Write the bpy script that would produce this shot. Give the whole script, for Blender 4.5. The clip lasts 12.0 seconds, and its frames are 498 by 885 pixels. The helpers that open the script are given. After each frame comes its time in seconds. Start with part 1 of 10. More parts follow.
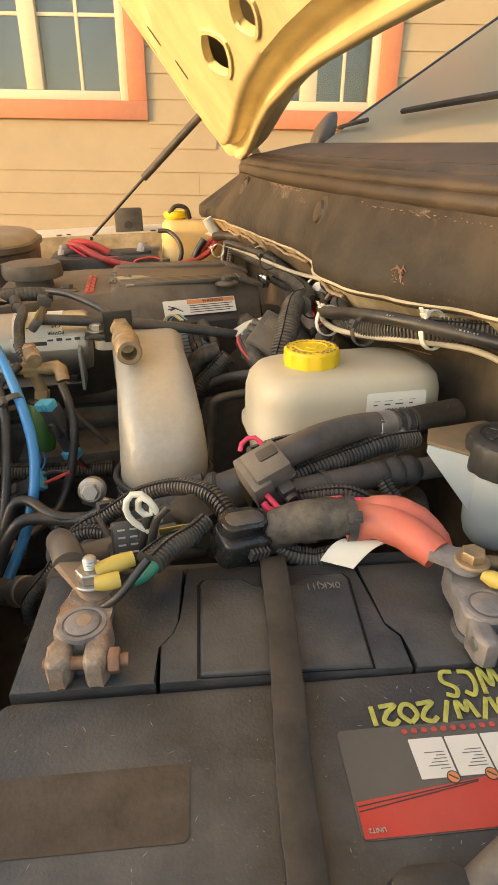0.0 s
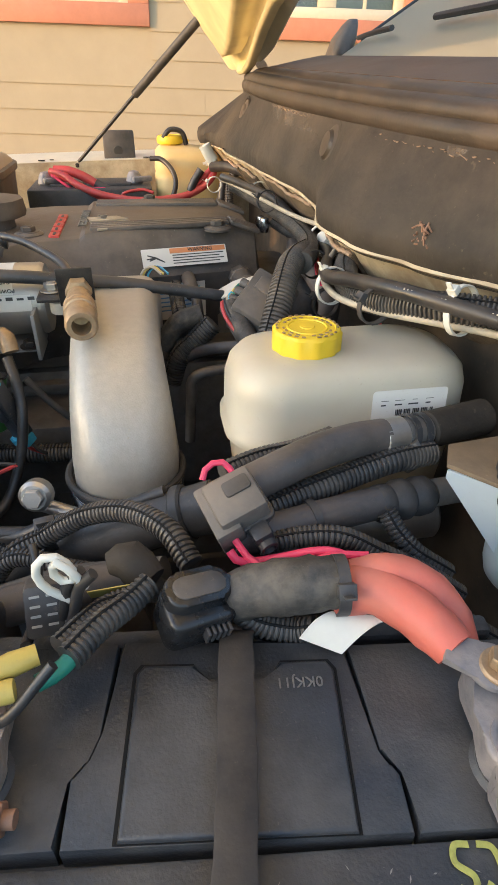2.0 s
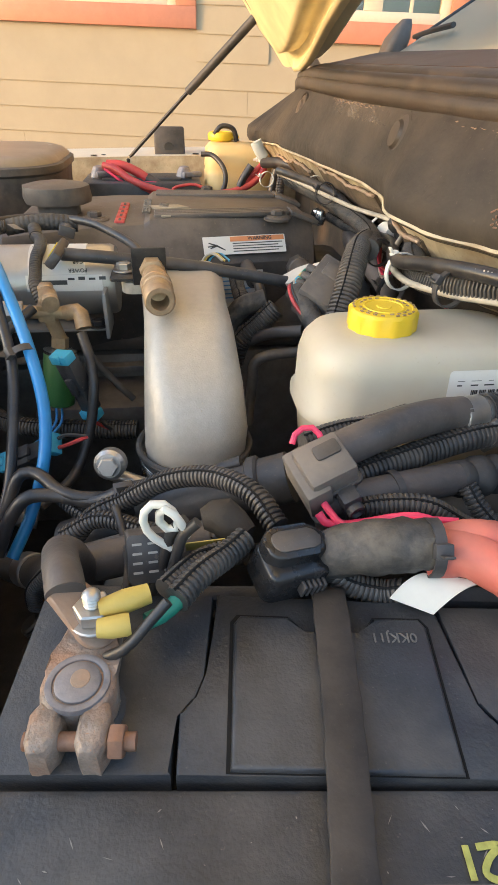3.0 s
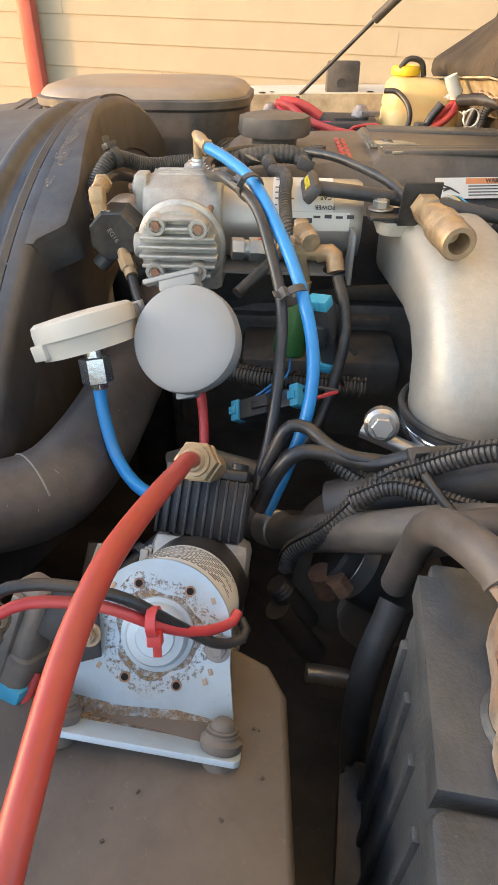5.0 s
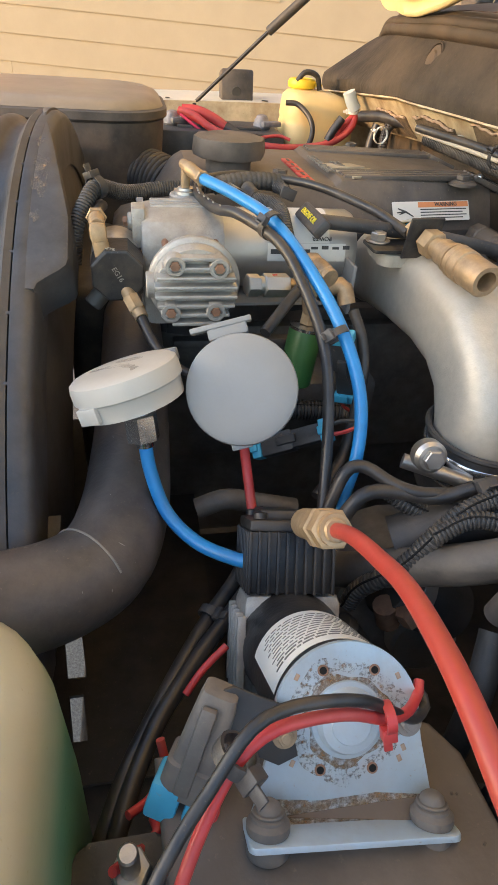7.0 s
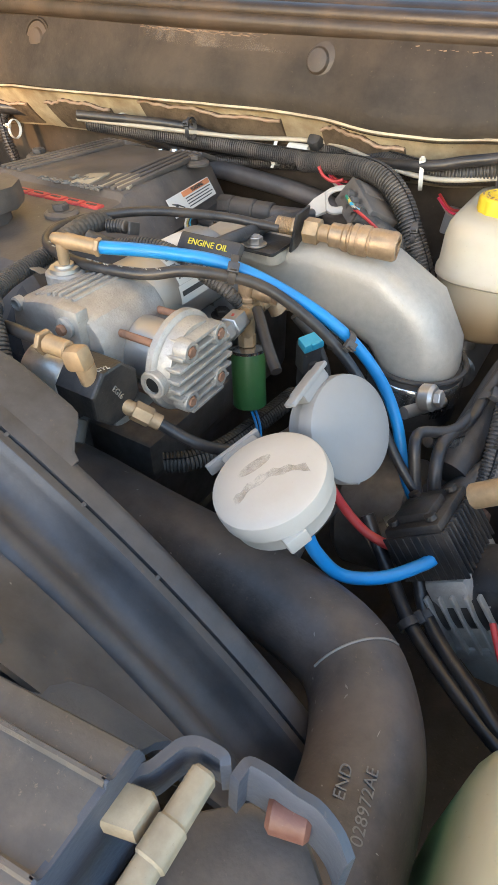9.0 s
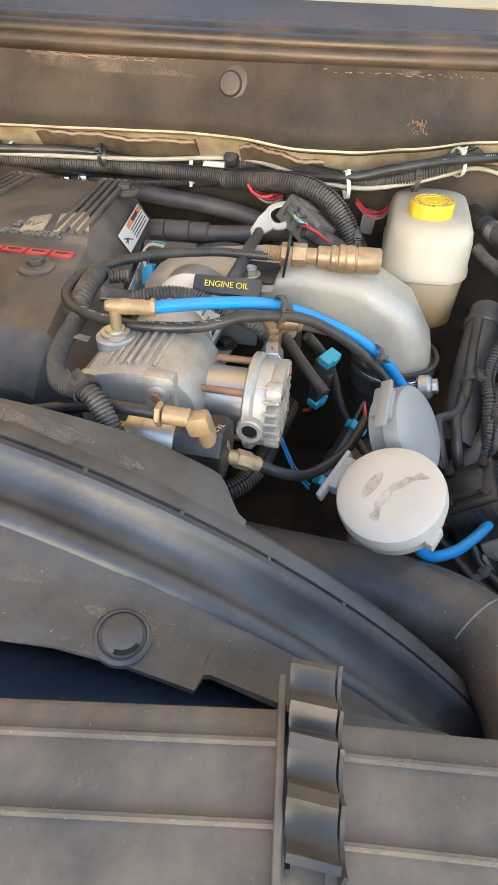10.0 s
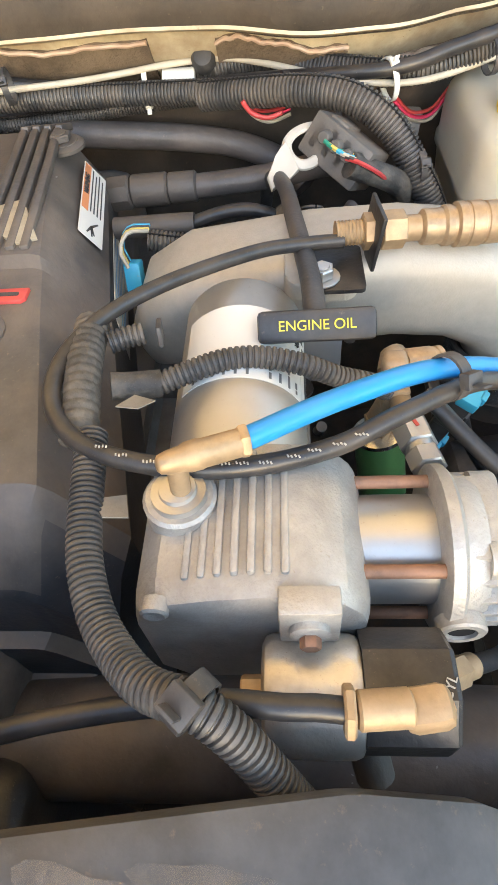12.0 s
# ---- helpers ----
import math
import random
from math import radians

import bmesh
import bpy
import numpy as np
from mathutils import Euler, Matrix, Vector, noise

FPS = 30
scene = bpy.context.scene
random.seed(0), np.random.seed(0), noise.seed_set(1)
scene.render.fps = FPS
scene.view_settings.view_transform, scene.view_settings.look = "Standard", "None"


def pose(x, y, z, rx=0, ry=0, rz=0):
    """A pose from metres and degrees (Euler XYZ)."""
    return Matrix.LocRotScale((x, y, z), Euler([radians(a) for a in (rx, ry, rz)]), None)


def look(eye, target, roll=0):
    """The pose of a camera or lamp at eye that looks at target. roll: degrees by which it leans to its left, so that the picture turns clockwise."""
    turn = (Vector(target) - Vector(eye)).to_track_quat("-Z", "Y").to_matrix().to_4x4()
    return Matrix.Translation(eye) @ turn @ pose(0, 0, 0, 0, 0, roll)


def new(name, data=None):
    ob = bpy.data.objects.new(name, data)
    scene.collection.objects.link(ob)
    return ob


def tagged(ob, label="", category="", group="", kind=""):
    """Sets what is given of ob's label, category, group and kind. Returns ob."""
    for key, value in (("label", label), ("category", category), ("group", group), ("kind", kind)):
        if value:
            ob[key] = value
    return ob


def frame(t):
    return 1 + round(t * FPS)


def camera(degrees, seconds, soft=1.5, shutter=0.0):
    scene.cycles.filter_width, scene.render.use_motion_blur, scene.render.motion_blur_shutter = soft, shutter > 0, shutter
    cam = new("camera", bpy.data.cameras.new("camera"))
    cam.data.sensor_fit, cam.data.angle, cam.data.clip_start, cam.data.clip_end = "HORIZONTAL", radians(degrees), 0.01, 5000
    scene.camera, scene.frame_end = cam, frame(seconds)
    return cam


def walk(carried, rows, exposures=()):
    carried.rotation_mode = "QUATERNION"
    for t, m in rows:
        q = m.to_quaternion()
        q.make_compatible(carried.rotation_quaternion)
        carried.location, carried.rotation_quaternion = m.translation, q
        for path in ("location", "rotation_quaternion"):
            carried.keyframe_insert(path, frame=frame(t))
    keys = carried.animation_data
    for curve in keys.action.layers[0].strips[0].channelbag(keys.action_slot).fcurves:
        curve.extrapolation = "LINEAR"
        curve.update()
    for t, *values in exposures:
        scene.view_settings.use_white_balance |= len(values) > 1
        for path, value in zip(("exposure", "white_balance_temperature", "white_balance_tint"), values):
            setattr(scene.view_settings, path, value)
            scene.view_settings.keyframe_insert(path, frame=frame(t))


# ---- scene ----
cam = camera(47.8, 12.0)
PATH = [
    (0, (-0.0087, -0.0068, 1.3815), (0.2474, 1.3104, 0.7111), -0.54),
    (0.5, (0.0253, 0.0432, 1.3773), (0.3047, 1.2970, 0.6027), -0.48),
    (1, (0.0637, 0.0878, 1.3886), (0.3365, 1.3263, 0.5875), 0.01),
    (1.5, (0.0581, 0.1064, 1.3884), (0.3037, 1.3433, 0.5762), -0.16),
    (2, (0.0362, 0.1042, 1.3812), (0.2627, 1.3420, 0.5647), 0.64),
    (2.5, (0.0000, 0.0807, 1.3789), (0.1871, 1.3307, 0.5711), 0.87),
    (2.7, (-0.0016, 0.0835, 1.3751), (0.1788, 1.3344, 0.5672), 0.90),
    (4.3, (-0.1012, 0.1310, 1.3285), (-0.0860, 1.3482, 0.4520), 2.41),
    (4.5, (-0.1258, 0.1352, 1.3339), (-0.1378, 1.3398, 0.4402), 1.87),
    (5, (-0.1544, 0.1343, 1.3378), (-0.2182, 1.3325, 0.4376), 0.60),
    (5.5, (-0.1858, 0.1350, 1.3409), (-0.2690, 1.3318, 0.4405), -3.78),
    (6, (-0.2296, 0.1464, 1.3330), (-0.3065, 1.3474, 0.4376), -4.73),
    (6.5, (-0.2679, 0.1593, 1.3302), (-0.2658, 1.3582, 0.4288), -2.31),
    (7, (-0.2941, 0.1738, 1.3597), (-0.0276, 1.3451, 0.4614), 4.66),
    (7.2, (-0.2994, 0.1891, 1.3502), (0.0573, 1.3412, 0.4583), 6.52),
    (8.8, (-0.5526, 0.3665, 1.3923), (0.3994, 1.0262, 0.4393), 2.27),
    (9, (-0.5413, 0.4082, 1.4034), (0.4371, 1.0202, 0.4452), -0.22),
    (9.5, (-0.5828, 0.5120, 1.4305), (0.4724, 0.9640, 0.4649), -0.01),
    (10, (-0.6140, 0.5803, 1.4541), (0.4892, 0.8186, 0.4661), 0.34),
    (10.5, (-0.5466, 0.6331, 1.4602), (0.5352, 0.7788, 0.4314), -1.96),
    (11, (-0.4697, 0.7043, 1.4570), (0.5268, 0.8213, 0.3420), -4.24),
    (11.5, (-0.4122, 0.7249, 1.4349), (0.5485, 0.8327, 0.2880), -5.15),
    (12, (-0.3751, 0.7230, 1.4217), (0.5496, 0.8345, 0.2459), -6.88),
]
EXPOSURES = [(0, 1.02, 8600, 14), (1.0, 1.06, 7000, 10), (2.6, 1.09, 6400, 12), (4.5, 1.46, 6600, 12), (5.5, 1.37, 6550, 12), (6.5, 1.22, 6450, 12), (7.2, 1.16, 6450, 12), (9.0, 1.31, 5950, 10), (11.0, 1.50, 6100, 10), (12, 1.69, 6150, 10)]
walk(cam, [(t, look(eye, target, roll)) for t, eye, target, roll in PATH], EXPOSURES)

# ---------------------------------------------------------------- sky, sun and exposure
# low evening sun, nearly straight ahead of the vehicle
SUN_TO = Vector((-0.975, -0.222, 0.19)).normalized()
sky_world = bpy.data.worlds.new("sky")
scene.world = sky_world
sky_world.use_nodes = True
wn = sky_world.node_tree.nodes
sky = wn.new("ShaderNodeTexSky")
sky.sky_type, sky.sun_disc = "NISHITA", False
sky.sun_elevation = math.asin(SUN_TO.z)
sky.sun_rotation = math.atan2(SUN_TO.x, SUN_TO.y)
sky_world.node_tree.links.new(sky.outputs["Color"], wn["Background"].inputs["Color"])
wn["Background"].inputs["Strength"].default_value = 0.35
sun = new("sun", bpy.data.lights.new("sun", "SUN"))
sun.data.energy, sun.data.angle, sun.data.color = 1.42, radians(0.6), (1.0, 0.55, 0.21)
sun.matrix_world = look(SUN_TO * 30, (0, 0, 0))


# ---------------------------------------------------------------- materials
def mat(name, color, rough=0.5, metal=0.0, var=0.25, scale=40.0, dirt=None, dirt_amt=0.0, dirt_scale=9.0,
        bump=0.15, bump_scale=300.0, spec=0.5, fine=None, extra=None):
    """Painted, cast or moulded surface: base colour with blotches and grain, dirt in patches, uneven gloss, fine relief."""
    m = bpy.data.materials.new(name)
    m.use_nodes = True
    nt = m.node_tree
    N, L = nt.nodes, nt.links
    p = N["Principled BSDF"]
    co = N.new("ShaderNodeTexCoord")
    n1 = N.new("ShaderNodeTexNoise")
    n1.inputs["Scale"].default_value, n1.inputs["Detail"].default_value, n1.inputs["Roughness"].default_value = scale, 6, 0.65
    L.new(co.outputs["Object"], n1.inputs["Vector"])
    r1 = N.new("ShaderNodeMapRange")
    r1.inputs["From Min"].default_value, r1.inputs["From Max"].default_value = 0.3, 0.7
    r1.inputs["To Min"].default_value, r1.inputs["To Max"].default_value = 1 - var, 1 + var
    L.new(n1.outputs["Fac"], r1.inputs["Value"])
    mul = N.new("ShaderNodeVectorMath")
    mul.operation = "SCALE"
    mul.inputs[0].default_value = color[:3]
    L.new(r1.outputs["Result"], mul.inputs["Scale"])
    col = mul.outputs["Vector"]
    rgh = rough
    n2 = N.new("ShaderNodeTexNoise")
    n2.inputs["Scale"].default_value, n2.inputs["Detail"].default_value, n2.inputs["Roughness"].default_value = dirt_scale, 10, 0.62
    L.new(co.outputs["Object"], n2.inputs["Vector"])
    if dirt is not None:
        r2 = N.new("ShaderNodeMapRange")
        r2.inputs["From Min"].default_value, r2.inputs["From Max"].default_value = 0.43, 0.63
        r2.inputs["To Max"].default_value = min(1, dirt_amt * 0.75)
        L.new(n2.outputs["Fac"], r2.inputs["Value"])
        n3 = N.new("ShaderNodeTexNoise")
        n3.inputs["Scale"].default_value, n3.inputs["Detail"].default_value, n3.inputs["Roughness"].default_value = dirt_scale * 22, 6, 0.7
        L.new(co.outputs["Object"], n3.inputs["Vector"])
        r3 = N.new("ShaderNodeMapRange")
        r3.inputs["From Min"].default_value, r3.inputs["From Max"].default_value = 0.61, 0.69
        r3.inputs["To Max"].default_value = 0.20 + dirt_amt * 0.7
        L.new(n3.outputs["Fac"], r3.inputs["Value"])
        mm = N.new("ShaderNodeMath")
        mm.operation = "MAXIMUM"
        L.new(r2.outputs["Result"], mm.inputs[0])
        L.new(r3.outputs["Result"], mm.inputs[1])
        mx = N.new("ShaderNodeMix")
        mx.data_type = "RGBA"
        L.new(mm.outputs[0], mx.inputs["Factor"])
        L.new(col, mx.inputs[6])
        mx.inputs[7].default_value = (*dirt, 1)
        col = mx.outputs[2]
        r4 = N.new("ShaderNodeMapRange")
        r4.inputs["To Min"].default_value, r4.inputs["To Max"].default_value = rough, 0.85
        L.new(mm.outputs[0], r4.inputs["Value"])
        L.new(r4.outputs["Result"], p.inputs["Roughness"])
        if metal:
            r5 = N.new("ShaderNodeMapRange")
            r5.inputs["To Min"].default_value, r5.inputs["To Max"].default_value = metal, 0.0
            L.new(mm.outputs[0], r5.inputs["Value"])
            L.new(r5.outputs["Result"], p.inputs["Metallic"])
    else:
        r4 = N.new("ShaderNodeMapRange")
        r4.inputs["From Min"].default_value, r4.inputs["From Max"].default_value = 0.3, 0.7
        r4.inputs["To Min"].default_value, r4.inputs["To Max"].default_value = max(0.02, rough - 0.12), min(1, rough + 0.12)
        L.new(n2.outputs["Fac"], r4.inputs["Value"])
        L.new(r4.outputs["Result"], p.inputs["Roughness"])
        p.inputs["Metallic"].default_value = metal
    L.new(col, p.inputs["Base Color"])
    p.inputs["Specular IOR Level"].default_value = spec
    if bump:
        nb = N.new("ShaderNodeTexNoise")
        nb.inputs["Scale"].default_value, nb.inputs["Detail"].default_value = bump_scale, 4
        L.new(co.outputs["Object"], nb.inputs["Vector"])
        bp = N.new("ShaderNodeBump")
        bp.inputs["Strength"].default_value, bp.inputs["Distance"].default_value = bump, 0.002
        L.new(nb.outputs["Fac"], bp.inputs["Height"])
        L.new(bp.outputs["Normal"], p.inputs["Normal"])
    return m


DUST = (0.26, 0.20, 0.14)
M = {}
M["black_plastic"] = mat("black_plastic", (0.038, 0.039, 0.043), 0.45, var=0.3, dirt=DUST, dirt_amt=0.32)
M["dusty_plastic"] = mat("dusty_plastic", (0.105, 0.096, 0.088), 0.5, var=0.25, scale=24, dirt=(0.27, 0.215, 0.165), dirt_amt=0.6, dirt_scale=18)
M["shroud_plastic"] = mat("shroud_plastic", (0.068, 0.067, 0.071), 0.47, var=0.45, scale=22, dirt=(0.16, 0.125, 0.095), dirt_amt=0.5, dirt_scale=7, bump=0.1)
M["barrel_plastic"] = mat("barrel_plastic", (0.060, 0.061, 0.068), 0.40, var=0.45, scale=18, dirt=(0.135, 0.108, 0.085), dirt_amt=0.45, dirt_scale=7, bump=0.12)
M["tank_plastic"] = mat("tank_plastic", (0.060, 0.075, 0.105), 0.4, var=0.25, scale=12, dirt=(0.2, 0.18, 0.16), dirt_amt=0.35, dirt_scale=8)
M["seam_black"] = mat("seam_black", (0.003, 0.003, 0.003), 0.9, var=0.1, bump=0)
M["cover_plastic"] = mat("cover_plastic", (0.078, 0.070, 0.064), 0.42, var=0.25, scale=40, dirt=(0.24, 0.185, 0.14), dirt_amt=0.5, dirt_scale=13)
M["battery_case"] = mat("battery_case", (0.040, 0.044, 0.050), 0.38, var=0.25, scale=40, dirt=(0.17, 0.158, 0.142), dirt_amt=0.40, dirt_scale=16, bump=0.25, bump_scale=500)
M["dusty_black"] = mat("dusty_black", (0.027, 0.027, 0.028), 0.45, var=0.2, scale=30, dirt=(0.12, 0.11, 0.10), dirt_amt=0.25, dirt_scale=22, bump=0.05)
M["clip_gloss"] = mat("clip_gloss", (0.014, 0.014, 0.015), 0.22, var=0.2, dirt=(0.10, 0.09, 0.08), dirt_amt=0.2, dirt_scale=40, bump=0.05)
M["rubber"] = mat("rubber", (0.040, 0.039, 0.039), 0.55, var=0.3, dirt=(0.2, 0.16, 0.12), dirt_amt=0.25, dirt_scale=18)
M["hose_rubber"] = mat("hose_rubber", (0.076, 0.068, 0.065), 0.42, var=0.35, scale=30, dirt=(0.21, 0.16, 0.125), dirt_amt=0.5, dirt_scale=14)
M["strap_rubber"] = mat("strap_rubber", (0.030, 0.026, 0.023), 0.65, var=0.3, scale=60, dirt=(0.12, 0.095, 0.072), dirt_amt=0.35, dirt_scale=25)
M["loom"] = mat("loom", (0.044, 0.043, 0.043), 0.40, var=0.3, dirt=(0.26, 0.21, 0.16), dirt_amt=0.45, dirt_scale=22)
M["pad"] = mat("pad", (0.029, 0.0225, 0.016), 0.75, var=0.6, scale=12, dirt=(0.110, 0.084, 0.058), dirt_amt=0.48, dirt_scale=7, bump=1.0, bump_scale=70)
M["felt"] = mat("felt", (0.115, 0.082, 0.052), 0.9, var=0.5, scale=40, dirt=(0.22, 0.16, 0.10), dirt_amt=0.5, dirt_scale=16, bump=0.8, bump_scale=240)
M["tan_fibre"] = mat("tan_fibre", (0.22, 0.155, 0.105), 0.9, var=0.4, scale=60, bump=0.6, bump_scale=200)
M["strip_rubber"] = mat("strip_rubber", (0.034, 0.028, 0.022), 0.42, var=0.3, scale=14, dirt=(0.16, 0.11, 0.07), dirt_amt=0.4, dirt_scale=10)
M["cowl_plastic"] = mat("cowl_plastic", (0.052, 0.035, 0.023), 0.5, var=0.3, scale=10, dirt=(0.17, 0.11, 0.065), dirt_amt=0.4, dirt_scale=7)
M["brushed"] = mat("brushed", (0.50, 0.485, 0.46), 0.40, 0.8, var=0.06, scale=30, dirt=(0.36, 0.31, 0.25), dirt_amt=0.3, dirt_scale=18, bump=0.06, bump_scale=250)
M["foot_rubber"] = mat("foot_rubber", (0.13, 0.115, 0.10), 0.7, var=0.2, dirt=(0.26, 0.18, 0.12), dirt_amt=0.35, dirt_scale=30)
M["dull_steel"] = mat("dull_steel", (0.28, 0.26, 0.24), 0.5, 0.5, var=0.2, dirt=(0.22, 0.13, 0.07), dirt_amt=0.4, dirt_scale=40)
M["rust_stain"] = mat("rust_stain", (0.40, 0.30, 0.22), 0.6, 0.2, var=0.25, scale=120, dirt=(0.30, 0.13, 0.05), dirt_amt=0.45, dirt_scale=60)
M["brown_bracket"] = mat("brown_bracket", (0.16, 0.11, 0.065), 0.6, var=0.3, scale=25, dirt=(0.32, 0.24, 0.15), dirt_amt=0.4, dirt_scale=14)
M["grey_beige"] = mat("grey_beige", (0.20, 0.185, 0.16), 0.5, var=0.2, scale=90, bump=0)
M["emblem_cream"] = mat("emblem_cream", (0.36, 0.31, 0.22), 0.5, var=0.2, scale=90, dirt=(0.2, 0.15, 0.1), dirt_amt=0.3, dirt_scale=40, bump=0)
M["dull_red"] = mat("dull_red", (0.16, 0.07, 0.05), 0.5, var=0.2, dirt=DUST, dirt_amt=0.3, dirt_scale=40)
M["dull_tape"] = mat("dull_tape", (0.26, 0.245, 0.22), 0.5, var=0.25, scale=60, dirt=(0.2, 0.15, 0.1), dirt_amt=0.4, dirt_scale=30, bump=0.2)
M["can_steel"] = mat("can_steel", (0.54, 0.50, 0.44), 0.34, 0.7, var=0.1, scale=60, dirt=(0.22, 0.13, 0.07), dirt_amt=0.5, dirt_scale=50)
M["scuff"] = mat("scuff", (0.50, 0.44, 0.36), 0.6, var=0.2, scale=120, dirt=(0.38, 0.29, 0.2), dirt_amt=0.5, dirt_scale=70, bump=0.05)
M["tape"] = mat("tape", (0.05, 0.046, 0.042), 0.6, var=0.45, scale=70, dirt=(0.24, 0.20, 0.15), dirt_amt=0.55, dirt_scale=55, bump=0.9, bump_scale=110)
M["cream_paint"] = mat("cream_paint", (0.48, 0.415, 0.285), 0.5, var=0.2, scale=30, dirt=(0.20, 0.12, 0.06), dirt_amt=0.9, dirt_scale=12)
M["body_paint"] = mat("body_paint", (0.72, 0.66, 0.52), 0.3, var=0.05, scale=8, dirt=(0.4, 0.33, 0.22), dirt_amt=0.2, dirt_scale=7)
M["hood_paint"] = mat("hood_paint", (0.74, 0.64, 0.36), 0.5, var=0.1, scale=6, dirt=(0.32, 0.22, 0.1), dirt_amt=0.28, dirt_scale=8, bump=0.2, bump_scale=60)
M["cabin_cloth"] = mat("cabin_cloth", (0.42, 0.34, 0.22), 0.8, var=0.12, scale=30, bump=0.3, bump_scale=200)
M["firewall"] = mat("firewall", (0.055, 0.043, 0.032), 0.75, var=0.4, scale=22, dirt=(0.20, 0.14, 0.08), dirt_amt=0.4, dirt_scale=9)
M["cast_alu"] = mat("cast_alu", (0.42, 0.40, 0.37), 0.48, 0.55, var=0.18, scale=70, dirt=(0.30, 0.25, 0.19), dirt_amt=0.5, dirt_scale=16, bump=0.3, bump_scale=600)
M["horn_alu"] = mat("horn_alu", (0.44, 0.41, 0.355), 0.46, 0.32, var=0.08, scale=120, dirt=(0.44, 0.36, 0.26), dirt_amt=0.5, dirt_scale=10, bump=0.15, bump_scale=700)
M["chrome"] = mat("chrome", (0.72, 0.72, 0.72), 0.16, 1.0, var=0.06, dirt=(0.3, 0.24, 0.17), dirt_amt=0.15, dirt_scale=20, bump=0.05)
M["steel"] = mat("steel", (0.50, 0.48, 0.45), 0.38, 0.9, var=0.15, dirt=(0.2, 0.12, 0.06), dirt_amt=0.22, dirt_scale=40)
M["rusty_steel"] = mat("rusty_steel", (0.30, 0.17, 0.11), 0.6, 0.3, var=0.35, scale=80, dirt=(0.22, 0.09, 0.04), dirt_amt=0.5, dirt_scale=40)
M["zinc_plate"] = mat("zinc_plate", (0.43, 0.52, 0.58), 0.36, 0.3, var=0.08, scale=20, dirt=(0.34, 0.19, 0.09), dirt_amt=0.3, dirt_scale=26, bump=0.1)
M["brass"] = mat("brass", (0.40, 0.285, 0.165), 0.50, 0.5, var=0.2, scale=90, dirt=(0.30, 0.20, 0.12), dirt_amt=0.45, dirt_scale=35)
M["dull_brass"] = mat("dull_brass", (0.40, 0.29, 0.18), 0.46, 0.6, var=0.25, scale=90, dirt=(0.27, 0.16, 0.1), dirt_amt=0.5, dirt_scale=40)
M["copper"] = mat("copper", (0.40, 0.25, 0.17), 0.5, 0.45, var=0.25, scale=70, dirt=(0.34, 0.27, 0.20), dirt_amt=0.6, dirt_scale=40)
M["lead"] = mat("lead", (0.235, 0.23, 0.245), 0.5, 0.4, var=0.25, scale=90, dirt=(0.33, 0.26, 0.20), dirt_amt=0.5, dirt_scale=45, bump=0.22, bump_scale=260)
M["rust_lead"] = mat("rust_lead", (0.29, 0.235, 0.19), 0.6, 0.25, var=0.35, scale=90, dirt=(0.40, 0.18, 0.08), dirt_amt=0.8, dirt_scale=28, bump=0.8, bump_scale=220)
M["blue_hose"] = mat("blue_hose", (0.02, 0.23, 0.56), 0.33, var=0.08, dirt=(0.1, 0.22, 0.34), dirt_amt=0.2, dirt_scale=30, bump=0.03)
M["blue_plastic"] = mat("blue_plastic", (0.05, 0.36, 0.55), 0.45, var=0.1, dirt=DUST, dirt_amt=0.15, bump=0.05)
M["black_hose"] = mat("black_hose", (0.022, 0.022, 0.024), 0.35, var=0.2, dirt=DUST, dirt_amt=0.18, dirt_scale=30, bump=0.05)
M["red_hose"] = mat("red_hose", (0.36, 0.045, 0.032), 0.36, var=0.12, dirt=(0.28, 0.08, 0.06), dirt_amt=0.22, dirt_scale=30, bump=0.05)
M["red_wire"] = mat("red_wire", (0.50, 0.045, 0.045), 0.42, var=0.15, dirt=(0.35, 0.17, 0.12), dirt_amt=0.3, dirt_scale=25, bump=0.05)
M["pink_wire"] = mat("pink_wire", (0.72, 0.05, 0.12), 0.4, var=0.1, bump=0.03)
M["red_sleeve"] = mat("red_sleeve", (0.62, 0.15, 0.105), 0.5, var=0.15, scale=24, dirt=(0.48, 0.24, 0.17), dirt_amt=0.4, dirt_scale=25, bump=0.45, bump_scale=70)
M["yellow_sleeve"] = mat("yellow_sleeve", (0.58, 0.43, 0.10), 0.45, var=0.12, dirt=(0.4, 0.33, 0.15), dirt_amt=0.2, dirt_scale=30, bump=0.1)
M["green_wire"] = mat("green_wire", (0.02, 0.22, 0.15), 0.45, var=0.15, bump=0.05)
M["green_case"] = mat("green_case", (0.035, 0.14, 0.04), 0.32, var=0.12, dirt=DUST, dirt_amt=0.15, bump=0.06)
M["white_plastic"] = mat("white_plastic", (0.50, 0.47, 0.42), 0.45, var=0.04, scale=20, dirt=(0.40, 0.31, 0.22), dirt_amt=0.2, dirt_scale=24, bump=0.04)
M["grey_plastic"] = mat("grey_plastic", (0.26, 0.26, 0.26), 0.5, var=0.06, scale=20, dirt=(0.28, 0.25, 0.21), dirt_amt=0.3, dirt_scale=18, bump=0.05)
M["white_tie"] = mat("white_tie", (0.72, 0.70, 0.62), 0.45, var=0.06, bump=0.03)
M["white_wire"] = mat("white_wire", (0.46, 0.41, 0.32), 0.5, var=0.15, dirt=(0.3, 0.22, 0.14), dirt_amt=0.35, dirt_scale=30, bump=0.03)
